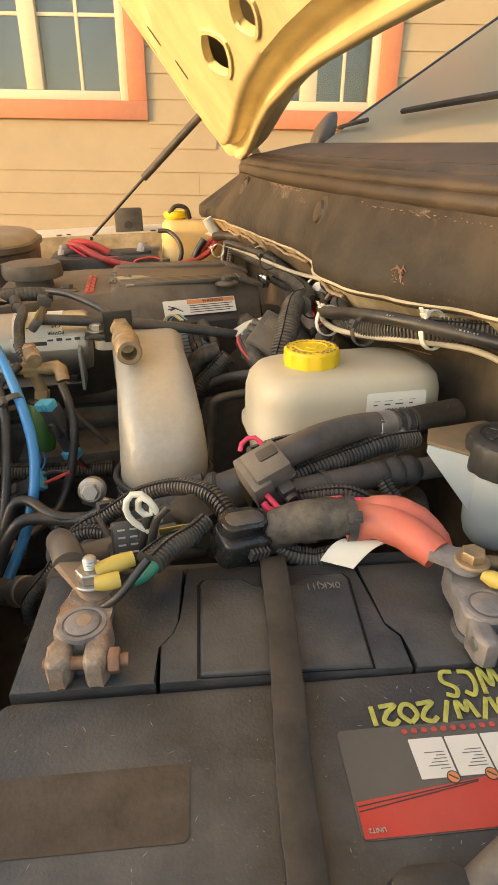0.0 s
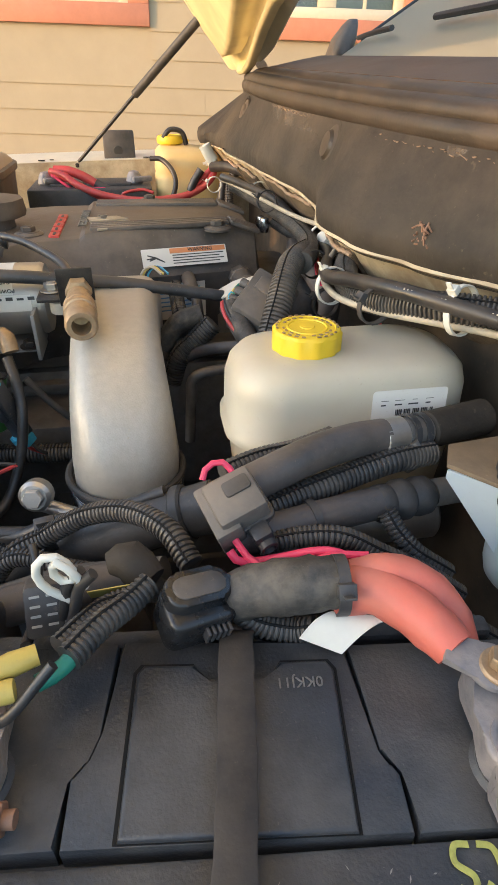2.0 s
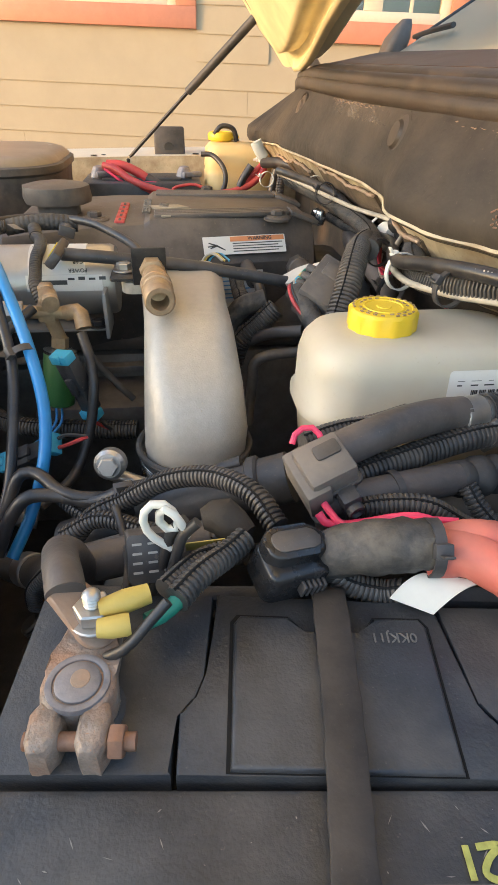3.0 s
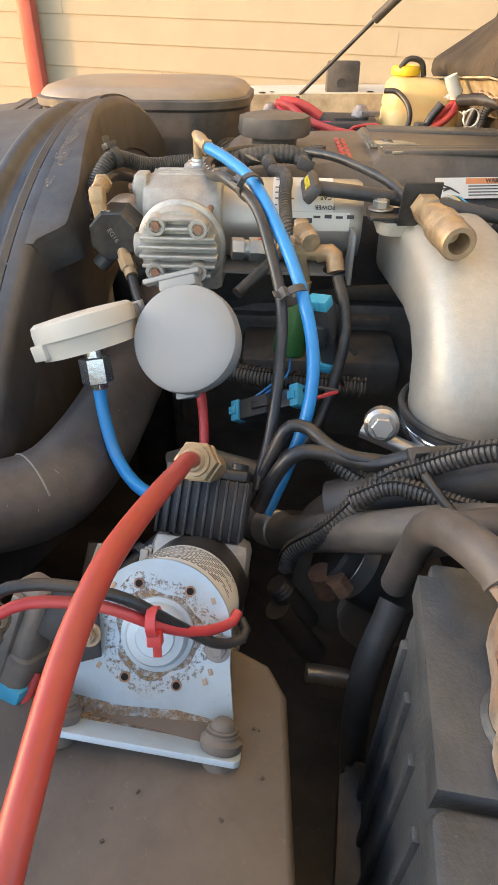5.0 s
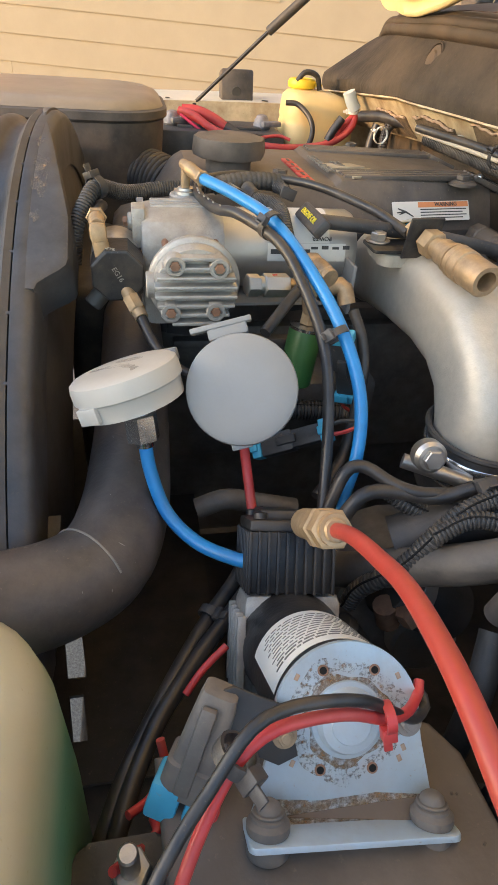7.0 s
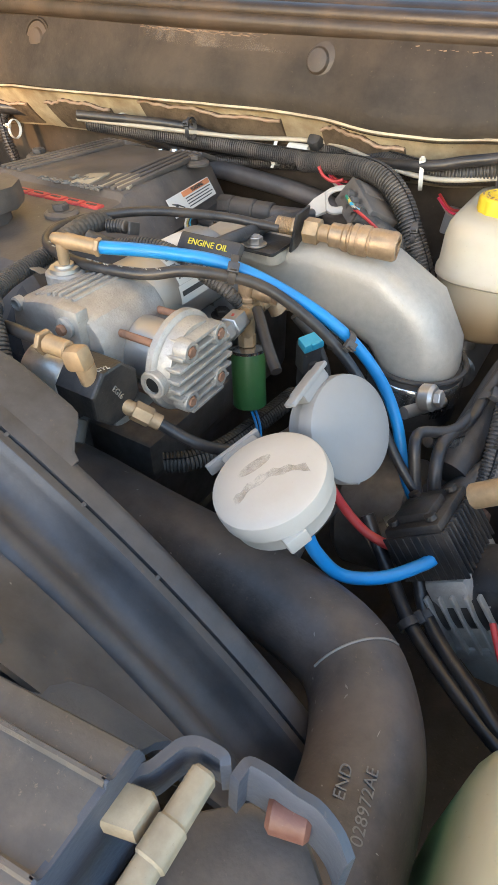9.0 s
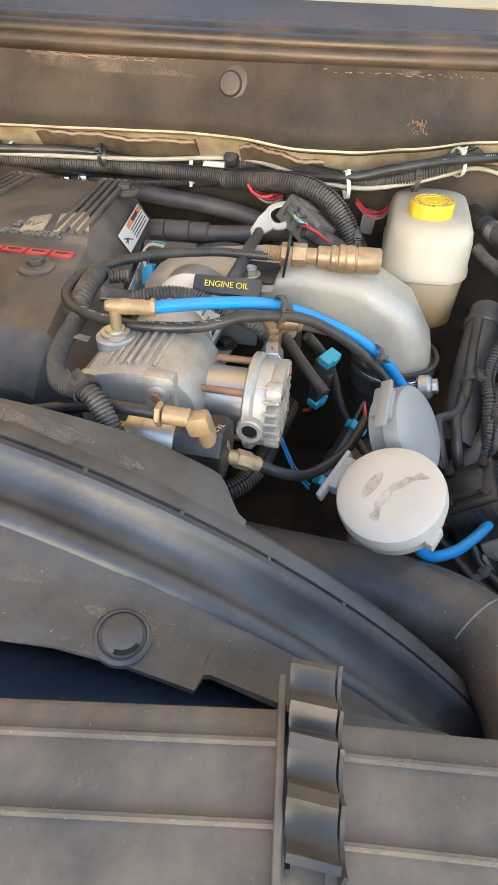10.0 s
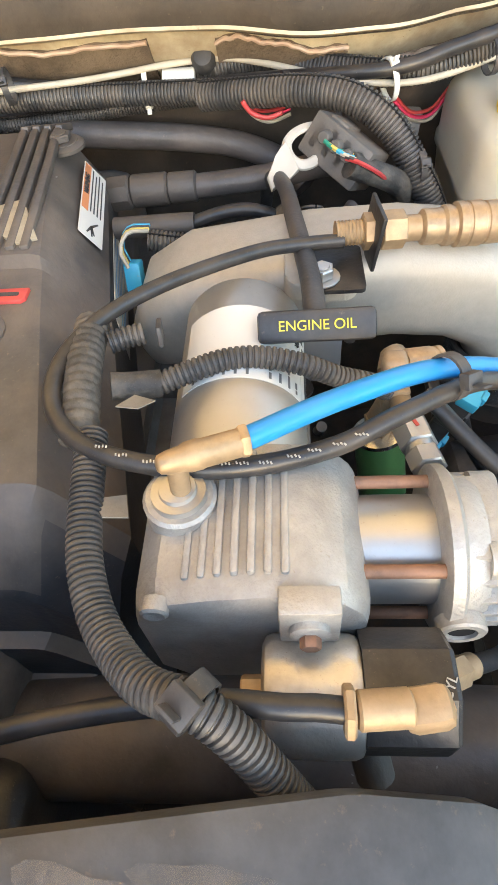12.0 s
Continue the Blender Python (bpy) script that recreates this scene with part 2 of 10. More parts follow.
M["yellow_cap"] = mat("yellow_cap", (0.80, 0.55, 0.03), 0.42, var=0.05, dirt=(0.35, 0.24, 0.05), dirt_amt=0.15, dirt_scale=40, bump=0.05)
M["paper"] = mat("paper", (0.70, 0.69, 0.65), 0.6, var=0.05, dirt=(0.45, 0.37, 0.27), dirt_amt=0.2, dirt_scale=20, bump=0.03)
M["ink"] = mat("ink", (0.05, 0.05, 0.05), 0.6, var=0.1, bump=0)
M["orange_print"] = mat("orange_print", (0.62, 0.24, 0.10), 0.6, var=0.1, bump=0)
M["red_print"] = mat("red_print", (0.52, 0.045, 0.035), 0.5, var=0.08, dirt=DUST, dirt_amt=0.15, bump=0)
M["grey_print"] = mat("grey_print", (0.09, 0.088, 0.085), 0.5, var=0.08, dirt=DUST, dirt_amt=0.15, bump=0)
M["yellow_print"] = mat("yellow_print", (0.78, 0.66, 0.06), 0.6, var=0.06, bump=0)
M["paint_pen"] = mat("paint_pen", (0.40, 0.40, 0.10), 0.6, var=0.3, scale=150, bump=0)
M["grey_letter"] = mat("grey_letter", (0.16, 0.155, 0.145), 0.5, var=0.2, bump=0)
M["pale_letter"] = mat("pale_letter", (0.40, 0.38, 0.34), 0.5, var=0.2, scale=120, bump=0)
M["red_letter"] = mat("red_letter", (0.50, 0.06, 0.05), 0.5, var=0.15, dirt=DUST, dirt_amt=0.2, bump=0)
M["blue_print"] = mat("blue_print", (0.15, 0.32, 0.52), 0.5, var=0.1, bump=0)
M["siding"] = mat("siding", (0.385, 0.303, 0.192), 0.65, var=0.05, scale=5, dirt=(0.35, 0.26, 0.175), dirt_amt=0.15, dirt_scale=3, bump=0.25, bump_scale=60)
M["trim_orange"] = mat("trim_orange", (0.54, 0.20, 0.11), 0.6, var=0.08, scale=12, bump=0.2, bump_scale=80)
M["red_metal"] = mat("red_metal", (0.42, 0.085, 0.055), 0.4, var=0.08, scale=12, bump=0.05)
M["window_white"] = mat("window_white", (0.66, 0.55, 0.39), 0.4, var=0.04, bump=0.05)
# the sky reflected in the panes is put into this blue-grey
M["room_sky_grey"] = mat("room_sky_grey", (0.20, 0.225, 0.26), 0.7, var=0.2, scale=2, bump=0)
M["asphalt"] = mat("asphalt", (0.20, 0.185, 0.165), 0.9, var=0.5, scale=160, dirt=(0.3, 0.27, 0.22), dirt_amt=0.3, dirt_scale=2, bump=0.8, bump_scale=220)
M["brown_lid"] = mat("brown_lid", (0.105, 0.085, 0.070), 0.55, var=0.18, scale=18, dirt=(0.20, 0.155, 0.115), dirt_amt=0.5, dirt_scale=9, bump=0.12)
M["black_metal"] = mat("black_metal", (0.026, 0.026, 0.028), 0.38, 0.3, var=0.3, dirt=DUST, dirt_amt=0.2, dirt_scale=25)
M["grey_engine"] = mat("grey_engine", (0.17, 0.16, 0.15), 0.5, 0.3, var=0.3, dirt=(0.15, 0.10, 0.06), dirt_amt=0.5, dirt_scale=16)
M["dusty_pipe"] = mat("dusty_pipe", (0.095, 0.086, 0.078), 0.5, var=0.25, scale=40, dirt=(0.19, 0.155, 0.12), dirt_amt=0.5, dirt_scale=20)
M["scratch"] = mat("scratch", (0.24, 0.23, 0.215), 0.6, var=0.3, bump=0)
M["glue_brown"] = mat("glue_brown", (0.050, 0.040, 0.032), 0.5, var=0.3, scale=60, dirt=(0.14, 0.12, 0.10), dirt_amt=0.35, dirt_scale=40, bump=0.3)


def shell(name, color, rough, sub, tint2=None, z0=0.0, z1=1.0):
    """Milky moulded plastic that lets light soak in; tint2: the colour of what it holds up to height z0."""
    m = mat(name, color, rough, var=0.05, scale=12, dirt=(color[0] * 0.7, color[1] * 0.6, color[2] * 0.45), dirt_amt=0.18, dirt_scale=11, bump=0.04)
    nt = m.node_tree
    p = nt.nodes["Principled BSDF"]
    p.inputs["Subsurface Weight"].default_value = sub
    p.inputs["Subsurface Radius"].default_value = (0.02, 0.015, 0.008)
    p.inputs["Subsurface Scale"].default_value = 0.5
    if tint2:
        src = p.inputs["Base Color"].links[0].from_socket
        co = nt.nodes.new("ShaderNodeTexCoord")
        sp = nt.nodes.new("ShaderNodeSeparateXYZ")
        nt.links.new(co.outputs["Object"], sp.inputs[0])
        r = nt.nodes.new("ShaderNodeMapRange")
        r.inputs["From Min"].default_value, r.inputs["From Max"].default_value = z0, z1
        nt.links.new(sp.outputs["Z"], r.inputs["Value"])
        mx = nt.nodes.new("ShaderNodeMix")
        mx.data_type = "RGBA"
        nt.links.new(r.outputs["Result"], mx.inputs["Factor"])
        mx.inputs[6].default_value = (*tint2, 1)
        nt.links.new(src, mx.inputs[7])
        nt.links.new(mx.outputs[2], p.inputs["Base Color"])
    return m


M["milky"] = shell("milky", (0.50, 0.465, 0.375), 0.42, 0.25)
M["milky_amber"] = shell("milky_amber", (0.50, 0.465, 0.375), 0.40, 0.25, (0.40, 0.29, 0.165), 1.085, 1.150)
# cream bottle plastic; the warm sun's yellow is put into its colour
M["milky_sunlit"] = shell("milky_sunlit", (0.66, 0.50, 0.24), 0.42, 0.25)
M["milky_blue"] = shell("milky_blue", (0.46, 0.52, 0.54), 0.4, 0.2)
M["coolant_shell"] = shell("coolant_shell", (0.47, 0.435, 0.305), 0.35, 0.2, (0.10, 0.27, 0.16), 1.055, 1.118)


def stain(name, color, scale, low, high):
    """Dried stain: ragged specks and smears with the bare surface showing between."""
    m = mat(name, color, 0.7, var=0.35, scale=300, bump=0.1)
    nt = m.node_tree
    co = nt.nodes.new("ShaderNodeTexCoord")
    n = nt.nodes.new("ShaderNodeTexNoise")
    n.inputs["Scale"].default_value, n.inputs["Detail"].default_value, n.inputs["Roughness"].default_value = scale, 8, 0.72
    nt.links.new(co.outputs["Object"], n.inputs["Vector"])
    r = nt.nodes.new("ShaderNodeMapRange")
    r.inputs["From Min"].default_value, r.inputs["From Max"].default_value = low, high
    nt.links.new(n.outputs["Fac"], r.inputs["Value"])
    nt.links.new(r.outputs["Result"], nt.nodes["Principled BSDF"].inputs["Alpha"])
    return m


M["rust_spots"] = stain("rust_spots", (0.31, 0.175, 0.075), 330, 0.36, 0.80)
M["pad_dust"] = stain("pad_dust", (0.20, 0.165, 0.13), 26, 0.40, 0.85)
M["rust_sparse"] = stain("rust_sparse", (0.31, 0.175, 0.08), 420, 0.50, 0.80)
M["smudge"] = stain("smudge", (0.37, 0.30, 0.215), 70, 0.36, 1.5)
M["brown_dust"] = stain("brown_dust", (0.15, 0.102, 0.050), 40, 0.29, 1.05)
M["dust_patch"] = stain("dust_patch", (0.24, 0.20, 0.165), 60, 0.36, 0.95)


def glass(name, color=(1, 1, 1), rough=0.02):
    m = bpy.data.materials.new(name)
    m.use_nodes = True
    p = m.node_tree.nodes["Principled BSDF"]
    p.inputs["Base Color"].default_value = (*color, 1)
    p.inputs["Roughness"].default_value = rough
    p.inputs["Transmission Weight"].default_value = 1.0
    p.inputs["IOR"].default_value = 1.45
    return m


M["glass"] = glass("glass", (0.86, 0.9, 0.9))
# windscreen: the tan reflection is put into the glass colour, half opaque
M["tan_reflect_glass"] = glass("tan_reflect_glass", (0.62, 0.58, 0.43), 0.30)
M["tan_reflect_glass"].node_tree.nodes["Principled BSDF"].inputs["Transmission Weight"].default_value = 0.45
M["side_glass"] = glass("side_glass", (0.50, 0.46, 0.36), 0.45)
M["clear_lid"] = mat("clear_lid", (0.27, 0.22, 0.165), 0.34, var=0.1, dirt=DUST, dirt_amt=0.12, bump=0.05)


# ---------------------------------------------------------------- mesh helpers
def V(*a):
    return Vector(a)


def thing(name, label, category, at=(0, 0, 0), group="", kind=""):
    """An empty at the base of a thing; its parts hang under it."""
    ob = new(name)
    ob.empty_display_size = 0.02
    ob.location = at
    return tagged(ob, label, category, group, kind)


def world_of(ob):
    m = Matrix.Translation(ob.location)
    return m


def to_mesh(name, bm, smooth=40):
    me = bpy.data.meshes.new(name)
    bmesh.ops.recalc_face_normals(bm, faces=bm.faces[:])
    bm.to_mesh(me)
    bm.free()
    if smooth:
        me.shade_smooth()
        me.set_sharp_from_angle(angle=radians(smooth))
    return me


def part(name, bm, material, parent=None, label="", smooth=40):
    """One mesh object from a bmesh in world metres, hung under a thing or a part."""
    me = to_mesh(name, bm, smooth)
    me.materials.append(material)
    ob = new(name, me)
    if parent is not None:
        ob.parent = parent
        if parent.parent is None and parent.type == "EMPTY":
            ob.matrix_parent_inverse = Matrix.Translation(-parent.location)
    if label:
        ob["label"] = label
    return ob


def solo(name, bm, material, label, category, group="", kind="", smooth=40):
    return tagged(part(name, bm, material, None, "", smooth), label, category, group, kind)


def basis(axis, up=(0, 0, 1)):
    """Rotation whose z runs along axis and whose y is as near up as can be."""
    z = Vector(axis).normalized()
    u = Vector(up)
    if abs(z.dot(u.normalized())) > 0.98:
        u = Vector((0, 1, 0)) if abs(z.y) < 0.9 else Vector((1, 0, 0))
    x = u.cross(z).normalized()
    y = z.cross(x)
    return Matrix((x, y, z)).transposed().to_4x4()


def B():
    return bmesh.new()


def box(bm, c, s, m=None, bevel=0.0, seg=2):
    """Box of size s at c (turned by m about c), edges rounded by bevel."""
    t = bmesh.new()
    bmesh.ops.create_cube(t, size=1.0)
    for v in t.verts:
        v.co = Vector((v.co.x * s[0], v.co.y * s[1], v.co.z * s[2]))
    if bevel:
        bmesh.ops.bevel(t, geom=t.edges[:], offset=bevel, segments=seg, affect="EDGES", profile=0.5)
    mm = Matrix.Translation(c) @ (m.to_4x4() if m else Matrix())
    merge(bm, t, mm)
    return bm


def merge(bm, t, m=None):
    vs = [bm.verts.new((m @ v.co) if m else v.co) for v in t.verts]
    t.verts.index_update()
    for f in t.faces:
        try:
            bm.faces.new([vs[v.index] for v in f.verts])
        except ValueError:
            pass
    t.free()


def rings(bm, loops, close=True, cap=True):
    """Skin a list of rings (lists of points, same count)."""
    vv = [[bm.verts.new(p) for p in lp] for lp in loops]
    n = len(vv[0])
    for a, b in zip(vv, vv[1:]):
        for i in range(n if close else n - 1):
            j = (i + 1) % n
            try:
                bm.faces.new((a[i], a[j], b[j], b[i]))
            except ValueError:
                pass
    if cap and close:
        bm.faces.new(vv[0][::-1])
        bm.faces.new(vv[-1])
    return bm


def lathe(bm, at, axis, profile, seg=28, up=(0, 0, 1), sx=1.0, sy=1.0, cap=True):
    """Turned solid: profile of (radius, height along axis)."""
    m = Matrix.Translation(at) @ basis(axis, up)
    loops = []
    for r, h in profile:
        loops.append([m @ Vector((r * sx * math.cos(2 * math.pi * i / seg), r * sy * math.sin(2 * math.pi * i / seg), h)) for i in range(seg)])
    return rings(bm, loops, True, cap)


def cyl(bm, a, b, r, r2=None, seg=20, ch=0.0):
    """Cylinder or cone from a to b with a small chamfer."""
    a, b = Vector(a), Vector(b)
    L = (b - a).length
    r2 = r if r2 is None else r2
    prof = [(r, 0), (r2, L)] if not ch else [(r - ch, 0), (r, ch), (r2, L - ch), (r2 - ch, L)]
    return lathe(bm, a, b - a, prof, seg)


def hexa(bm, a, b, r, ch=0.0008):
    """Hexagonal nut or bolt head from a to b."""
    a, b = Vector(a), Vector(b)
    L = (b - a).length
    return lathe(bm, a, b - a, [(r * 0.9, 0), (r, ch), (r, L - ch), (r * 0.9, L)], 6)


def bolt(bm, at, axis, r=0.006, h=0.005, washer=True):
    at, ax = Vector(at), Vector(axis).normalized()
    if washer:
        cyl(bm, at, at + ax * 0.0015, r * 1.5, seg=20, ch=0.0003)
        at = at + ax * 0.0015
    hexa(bm, at, at + ax * h, r)
    cyl(bm, at + ax * h, at + ax * (h + 0.0008), r * 0.6, seg=14, ch=0.0003)
    return bm


def spline(pts, step=0.004):
    """Smooth curve through the points, sampled evenly."""
    P = [Vector(p) for p in pts]
    if len(P) == 2:
        n = max(2, int((P[1] - P[0]).length / step))
        return [P[0].lerp(P[1], i / n) for i in range(n + 1)]
    E = [P[0] * 2 - P[1]] + P + [P[-1] * 2 - P[-2]]
    dense = []
    for i in range(1, len(E) - 2):
        p0, p1, p2, p3 = E[i - 1], E[i], E[i + 1], E[i + 2]
        for k in range(24):
            t = k / 24
            dense.append(0.5 * (2 * p1 + (p2 - p0) * t + (2 * p0 - 5 * p1 + 4 * p2 - p3) * t * t + (3 * p1 - p0 - 3 * p2 + p3) * t ** 3))
    dense.append(P[-1])
    out, need = [dense[0]], step
    for a, b in zip(dense, dense[1:]):
        run_, d = 0.0, (b - a).length
        while d - run_ >= need:
            run_ += need
            need = step
            out.append(a.lerp(b, run_ / d))
        need -= d - run_
    if (out[-1] - dense[-1]).length > step * 0.3:
        out.append(dense[-1])
    else:
        out[-1] = dense[-1]
    return out


def tube(bm, pts, r, seg=12, step=0.006, corr=0.0, depth=0.16, flat=1.0, radii=None):
    """Hose through the points. corr: pitch of its corrugation; radii: radius at even steps along it."""
    if corr:
        step = corr * 0.62 / 6
    path = spline(pts, step)
    n = len(path)
    tan = [(path[min(i + 1, n - 1)] - path[max(i - 1, 0)]).normalized() for i in range(n)]
    u = Vector((0, 0, 1)) if abs(tan[0].z) < 0.9 else Vector((1, 0, 0))
    u = (u - tan[0] * u.dot(tan[0])).normalized()
    loops = []
    for i, p in enumerate(path):
        u = (u - tan[i] * u.dot(tan[i])).normalized()
        w = tan[i].cross(u)
        rr = r
        if radii:
            f = i / max(1, n - 1) * (len(radii) - 1)
            k = min(int(f), len(radii) - 2)
            rr = radii[k] * (1 - f + k) + radii[k + 1] * (f - k)
        if corr:
            rr *= (1, 1, 0.985, 1 - depth, 1 - depth, 0.985)[i % 6]
        loops.append([p + (u * math.cos(2 * math.pi * j / seg) * flat + w * math.sin(2 * math.pi * j / seg)) * rr for j in range(seg)])
    return rings(bm, loops)


def slab(bm, poly, m, h, bevel=0.0, seg=2):
    """Flat outline (x, y in the plane of m) raised by h along m's z, top edges rounded."""
    t = bmesh.new()
    lo = [t.verts.new((x, y, 0)) for x, y in poly]
    hi = [t.verts.new((x, y, h)) for x, y in poly]
    n = len(poly)
    t.faces.new(lo[::-1])
    top = t.faces.new(hi)
    for i in range(n):
        j = (i + 1) % n
        t.faces.new((lo[i], lo[j], hi[j], hi[i]))
    if bevel:
        es = [e for e in top.edges]
        bmesh.ops.bevel(t, geom=es, offset=bevel, segments=seg, affect="EDGES", profile=0.5)
    merge(bm, t, m)
    return bm


def rrect(w, h, r, n=5, cx=0.0, cy=0.0):
    """Rounded rectangle outline."""
    out = []
    for k, (sx, sy) in enumerate(((1, 1), (-1, 1), (-1, -1), (1, -1))):
        for i in range(n + 1):
            a = math.pi / 2 * (k + i / n)
            out.append((cx + sx * (w / 2 - r) + r * math.cos(a), cy + sy * (h / 2 - r) + r * math.sin(a)))
    return out


def sheet(bm, f, nu, nv, thick=0.0):
    """Surface point f(u, v) over the unit square, with thickness along its normal."""
    g = [[Vector(f(i / nu, j / nv)) for j in range(nv + 1)] for i in range(nu + 1)]
    def nrm(i, j):
        a = g[min(i + 1, nu)][j] - g[max(i - 1, 0)][j]
        b = g[i][min(j + 1, nv)] - g[i][max(j - 1, 0)]
        c = a.cross(b)
        return c.normalized() if c.length > 1e-12 else Vector((0, 0, 1))
    top = [[bm.verts.new(g[i][j]) for j in range(nv + 1)] for i in range(nu + 1)]
    for i in range(nu):
        for j in range(nv):
            bm.faces.new((top[i][j], top[i + 1][j], top[i + 1][j + 1], top[i][j + 1]))
    if thick:
        low = [[bm.verts.new(g[i][j] - nrm(i, j) * thick) for j in range(nv + 1)] for i in range(nu + 1)]
        for i in range(nu):
            for j in range(nv):
                bm.faces.new((low[i][j], low[i][j + 1], low[i + 1][j + 1], low[i + 1][j]))
        for i in range(nu):
            bm.faces.new((top[i][0], low[i][0], low[i + 1][0], top[i + 1][0]))
            bm.faces.new((top[i][nv], top[i + 1][nv], low[i + 1][nv], low[i][nv]))
        for j in range(nv):
            bm.faces.new((top[0][j], top[0][j + 1], low[0][j + 1], low[0][j]))
            bm.faces.new((top[nu][j], low[nu][j], low[nu][j + 1], top[nu][j + 1]))
    return bm


def writing(name, text, m, size, material, parent, depth=0.0004, label=""):
    """Raised lettering in the plane of m."""
    cu = bpy.data.curves.new(name, "FONT")
    cu.body, cu.size, cu.extrude = text, size, depth
    cu.align_x, cu.align_y = "CENTER", "CENTER"
    tmp = bpy.data.objects.new(name, cu)
    me = bpy.data.meshes.new_from_object(tmp)
    bpy.data.objects.remove(tmp)
    me.transform(m)
    me.materials.clear()
    me.materials.append(material)
    ob = new(name, me)
    ob.parent = parent
    if parent.parent is None and parent.type == "EMPTY":
        ob.matrix_parent_inverse = Matrix.Translation(-parent.location)
    if label:
        ob["label"] = label
    return ob


def tie(bm, at, axis, r, w=0.004, th=0.0014, head=(0, 0, 1)):
    """Cable tie round a bundle, with its head and cut tail."""
    at, ax = Vector(at), Vector(axis).normalized()
    m = Matrix.Translation(at - ax * w / 2) @ basis(ax)
    lo = []
    for rr, h in ((r, 0), (r + th, 0), (r + th, w), (r, w), (r, 0)):
        lo.append([m @ Vector((rr * math.cos(2 * math.pi * i / 18), rr * math.sin(2 * math.pi * i / 18), h)) for i in range(18)])
    rings(bm, lo, True, False)
    hd = Vector(head) - ax * Vector(head).dot(ax)
    hd.normalize()
    side = ax.cross(hd)
    rot = Matrix((side, ax, hd)).transposed()
    box(bm, at + hd * (r + 0.0025), (w * 1.3, w * 1.5, 0.006), rot, 0.0006)
    box(bm, at + hd * (r + 0.006) + side * 0.002, (0.0012, w * 0.9, 0.012), rot, 0.0003)
    return bm


def crumple(bm, amp, scale):
    """Uneven, hand-worn surface: push the points in and out along their normals."""
    bmesh.ops.recalc_face_normals(bm, faces=bm.faces[:])
    bm.normal_update()
    move = [(v, v.normal * amp * (noise.noise(v.co * scale) + 0.5 * noise.noise(v.co * scale * 2.7))) for v in bm.verts]
    for v, d in move:
        v.co += d
    return bm


def plane_at(p, ux, uy):
    ux, uy = Vector(ux).normalized(), Vector(uy)
    uz = ux.cross(uy).normalized()
    uy = uz.cross(ux)
    return Matrix.Translation(p) @ Matrix((ux, uy, uz)).transposed().to_4x4()


def scratches(f, count, seed, lo=0.0015, hi=0.007, wide=0.00035):
    """Fine pale scratches and nicks: slivers lying on the surface point f(u, v), random place and direction."""
    rnd = random.Random(seed)
    b = B()
    for i in range(count):
        u, v = rnd.uniform(0.03, 0.97), rnd.uniform(0.03, 0.97)
        p = Vector(f(u, v))
        a, c = Vector(f(u + 0.004, v)) - p, Vector(f(u, v + 0.004)) - p
        if a.length < 1e-9 or c.length < 1e-9:
            continue
        n = a.cross(c).normalized()
        a.normalize()
        c = n.cross(a)
        g = rnd.uniform(0, math.pi)
        d = a * math.cos(g) + c * math.sin(g)
        w = n.cross(d)
        L, W = rnd.uniform(lo, hi) * rnd.uniform(0.3, 1), wide * rnd.uniform(0.6, 1.8)
        for sgn in (1, -1):
            q = p + n * 0.00025 * sgn
            b.faces.new([b.verts.new(q + d * L * 0.5), b.verts.new(q + w * W), b.verts.new(q - d * L * 0.5), b.verts.new(q - w * W)])
    return b


def blots(f, places, ph=0.0):
    """Irregular dried patches on the surface point f(u, v); places: u, v and half sizes."""
    b = B()
    for k, (u, v, ru, rv) in enumerate(places):
        ring = []
        for i in range(26):
            a = 2 * math.pi * i / 26
            r = 1 + 0.25 * math.sin(3 * a + ph + k) + 0.15 * math.sin(5 * a + 2 * k)
            p = Vector(f(u + ru * r * math.cos(a), v + rv * r * math.sin(a)))
            q = Vector(f(u + ru * r * math.cos(a) + 0.003, v + rv * r * math.sin(a)))
            w = Vector(f(u + ru * r * math.cos(a), v + rv * r * math.sin(a) + 0.003))
            n = (q - p).cross(w - p).normalized()
            ring.append(b.verts.new(p + (n if n.z > 0 else -n) * 0.0004))
        m = b.verts.new(sum((x.co for x in ring), Vector()) / 26 + Vector((0, 0, 0.0003)))
        for i in range(26):
            b.faces.new((ring[i], ring[(i + 1) % 26], m))
    return b




# ---------------------------------------------------------------- ground, house, unseen sun-blocking wall
b = B()
sheet(b, lambda u, v: (-60 + 120 * u, -60 + 120 * v, 0), 4, 4, 0.05)
solo("ground", b, M["asphalt"], "rough grey asphalt driveway with pale grit", "ground", kind="structure")

HOUSE = Matrix.Translation((0.84, 4.32, 0)) @ pose(0, 0, 0, 0, 1.3, -11)   # x along the wall, y into the house


def hp(u, w, z):
    return HOUSE @ Vector((u, w, z))


def hbox(bm, u0, u1, w0, w1, z0, z1, bevel=0.0):
    c = hp((u0 + u1) / 2, (w0 + w1) / 2, (z0 + z1) / 2)
    return box(bm, c, (u1 - u0, w1 - w0, z1 - z0), HOUSE.to_3x3(), bevel)


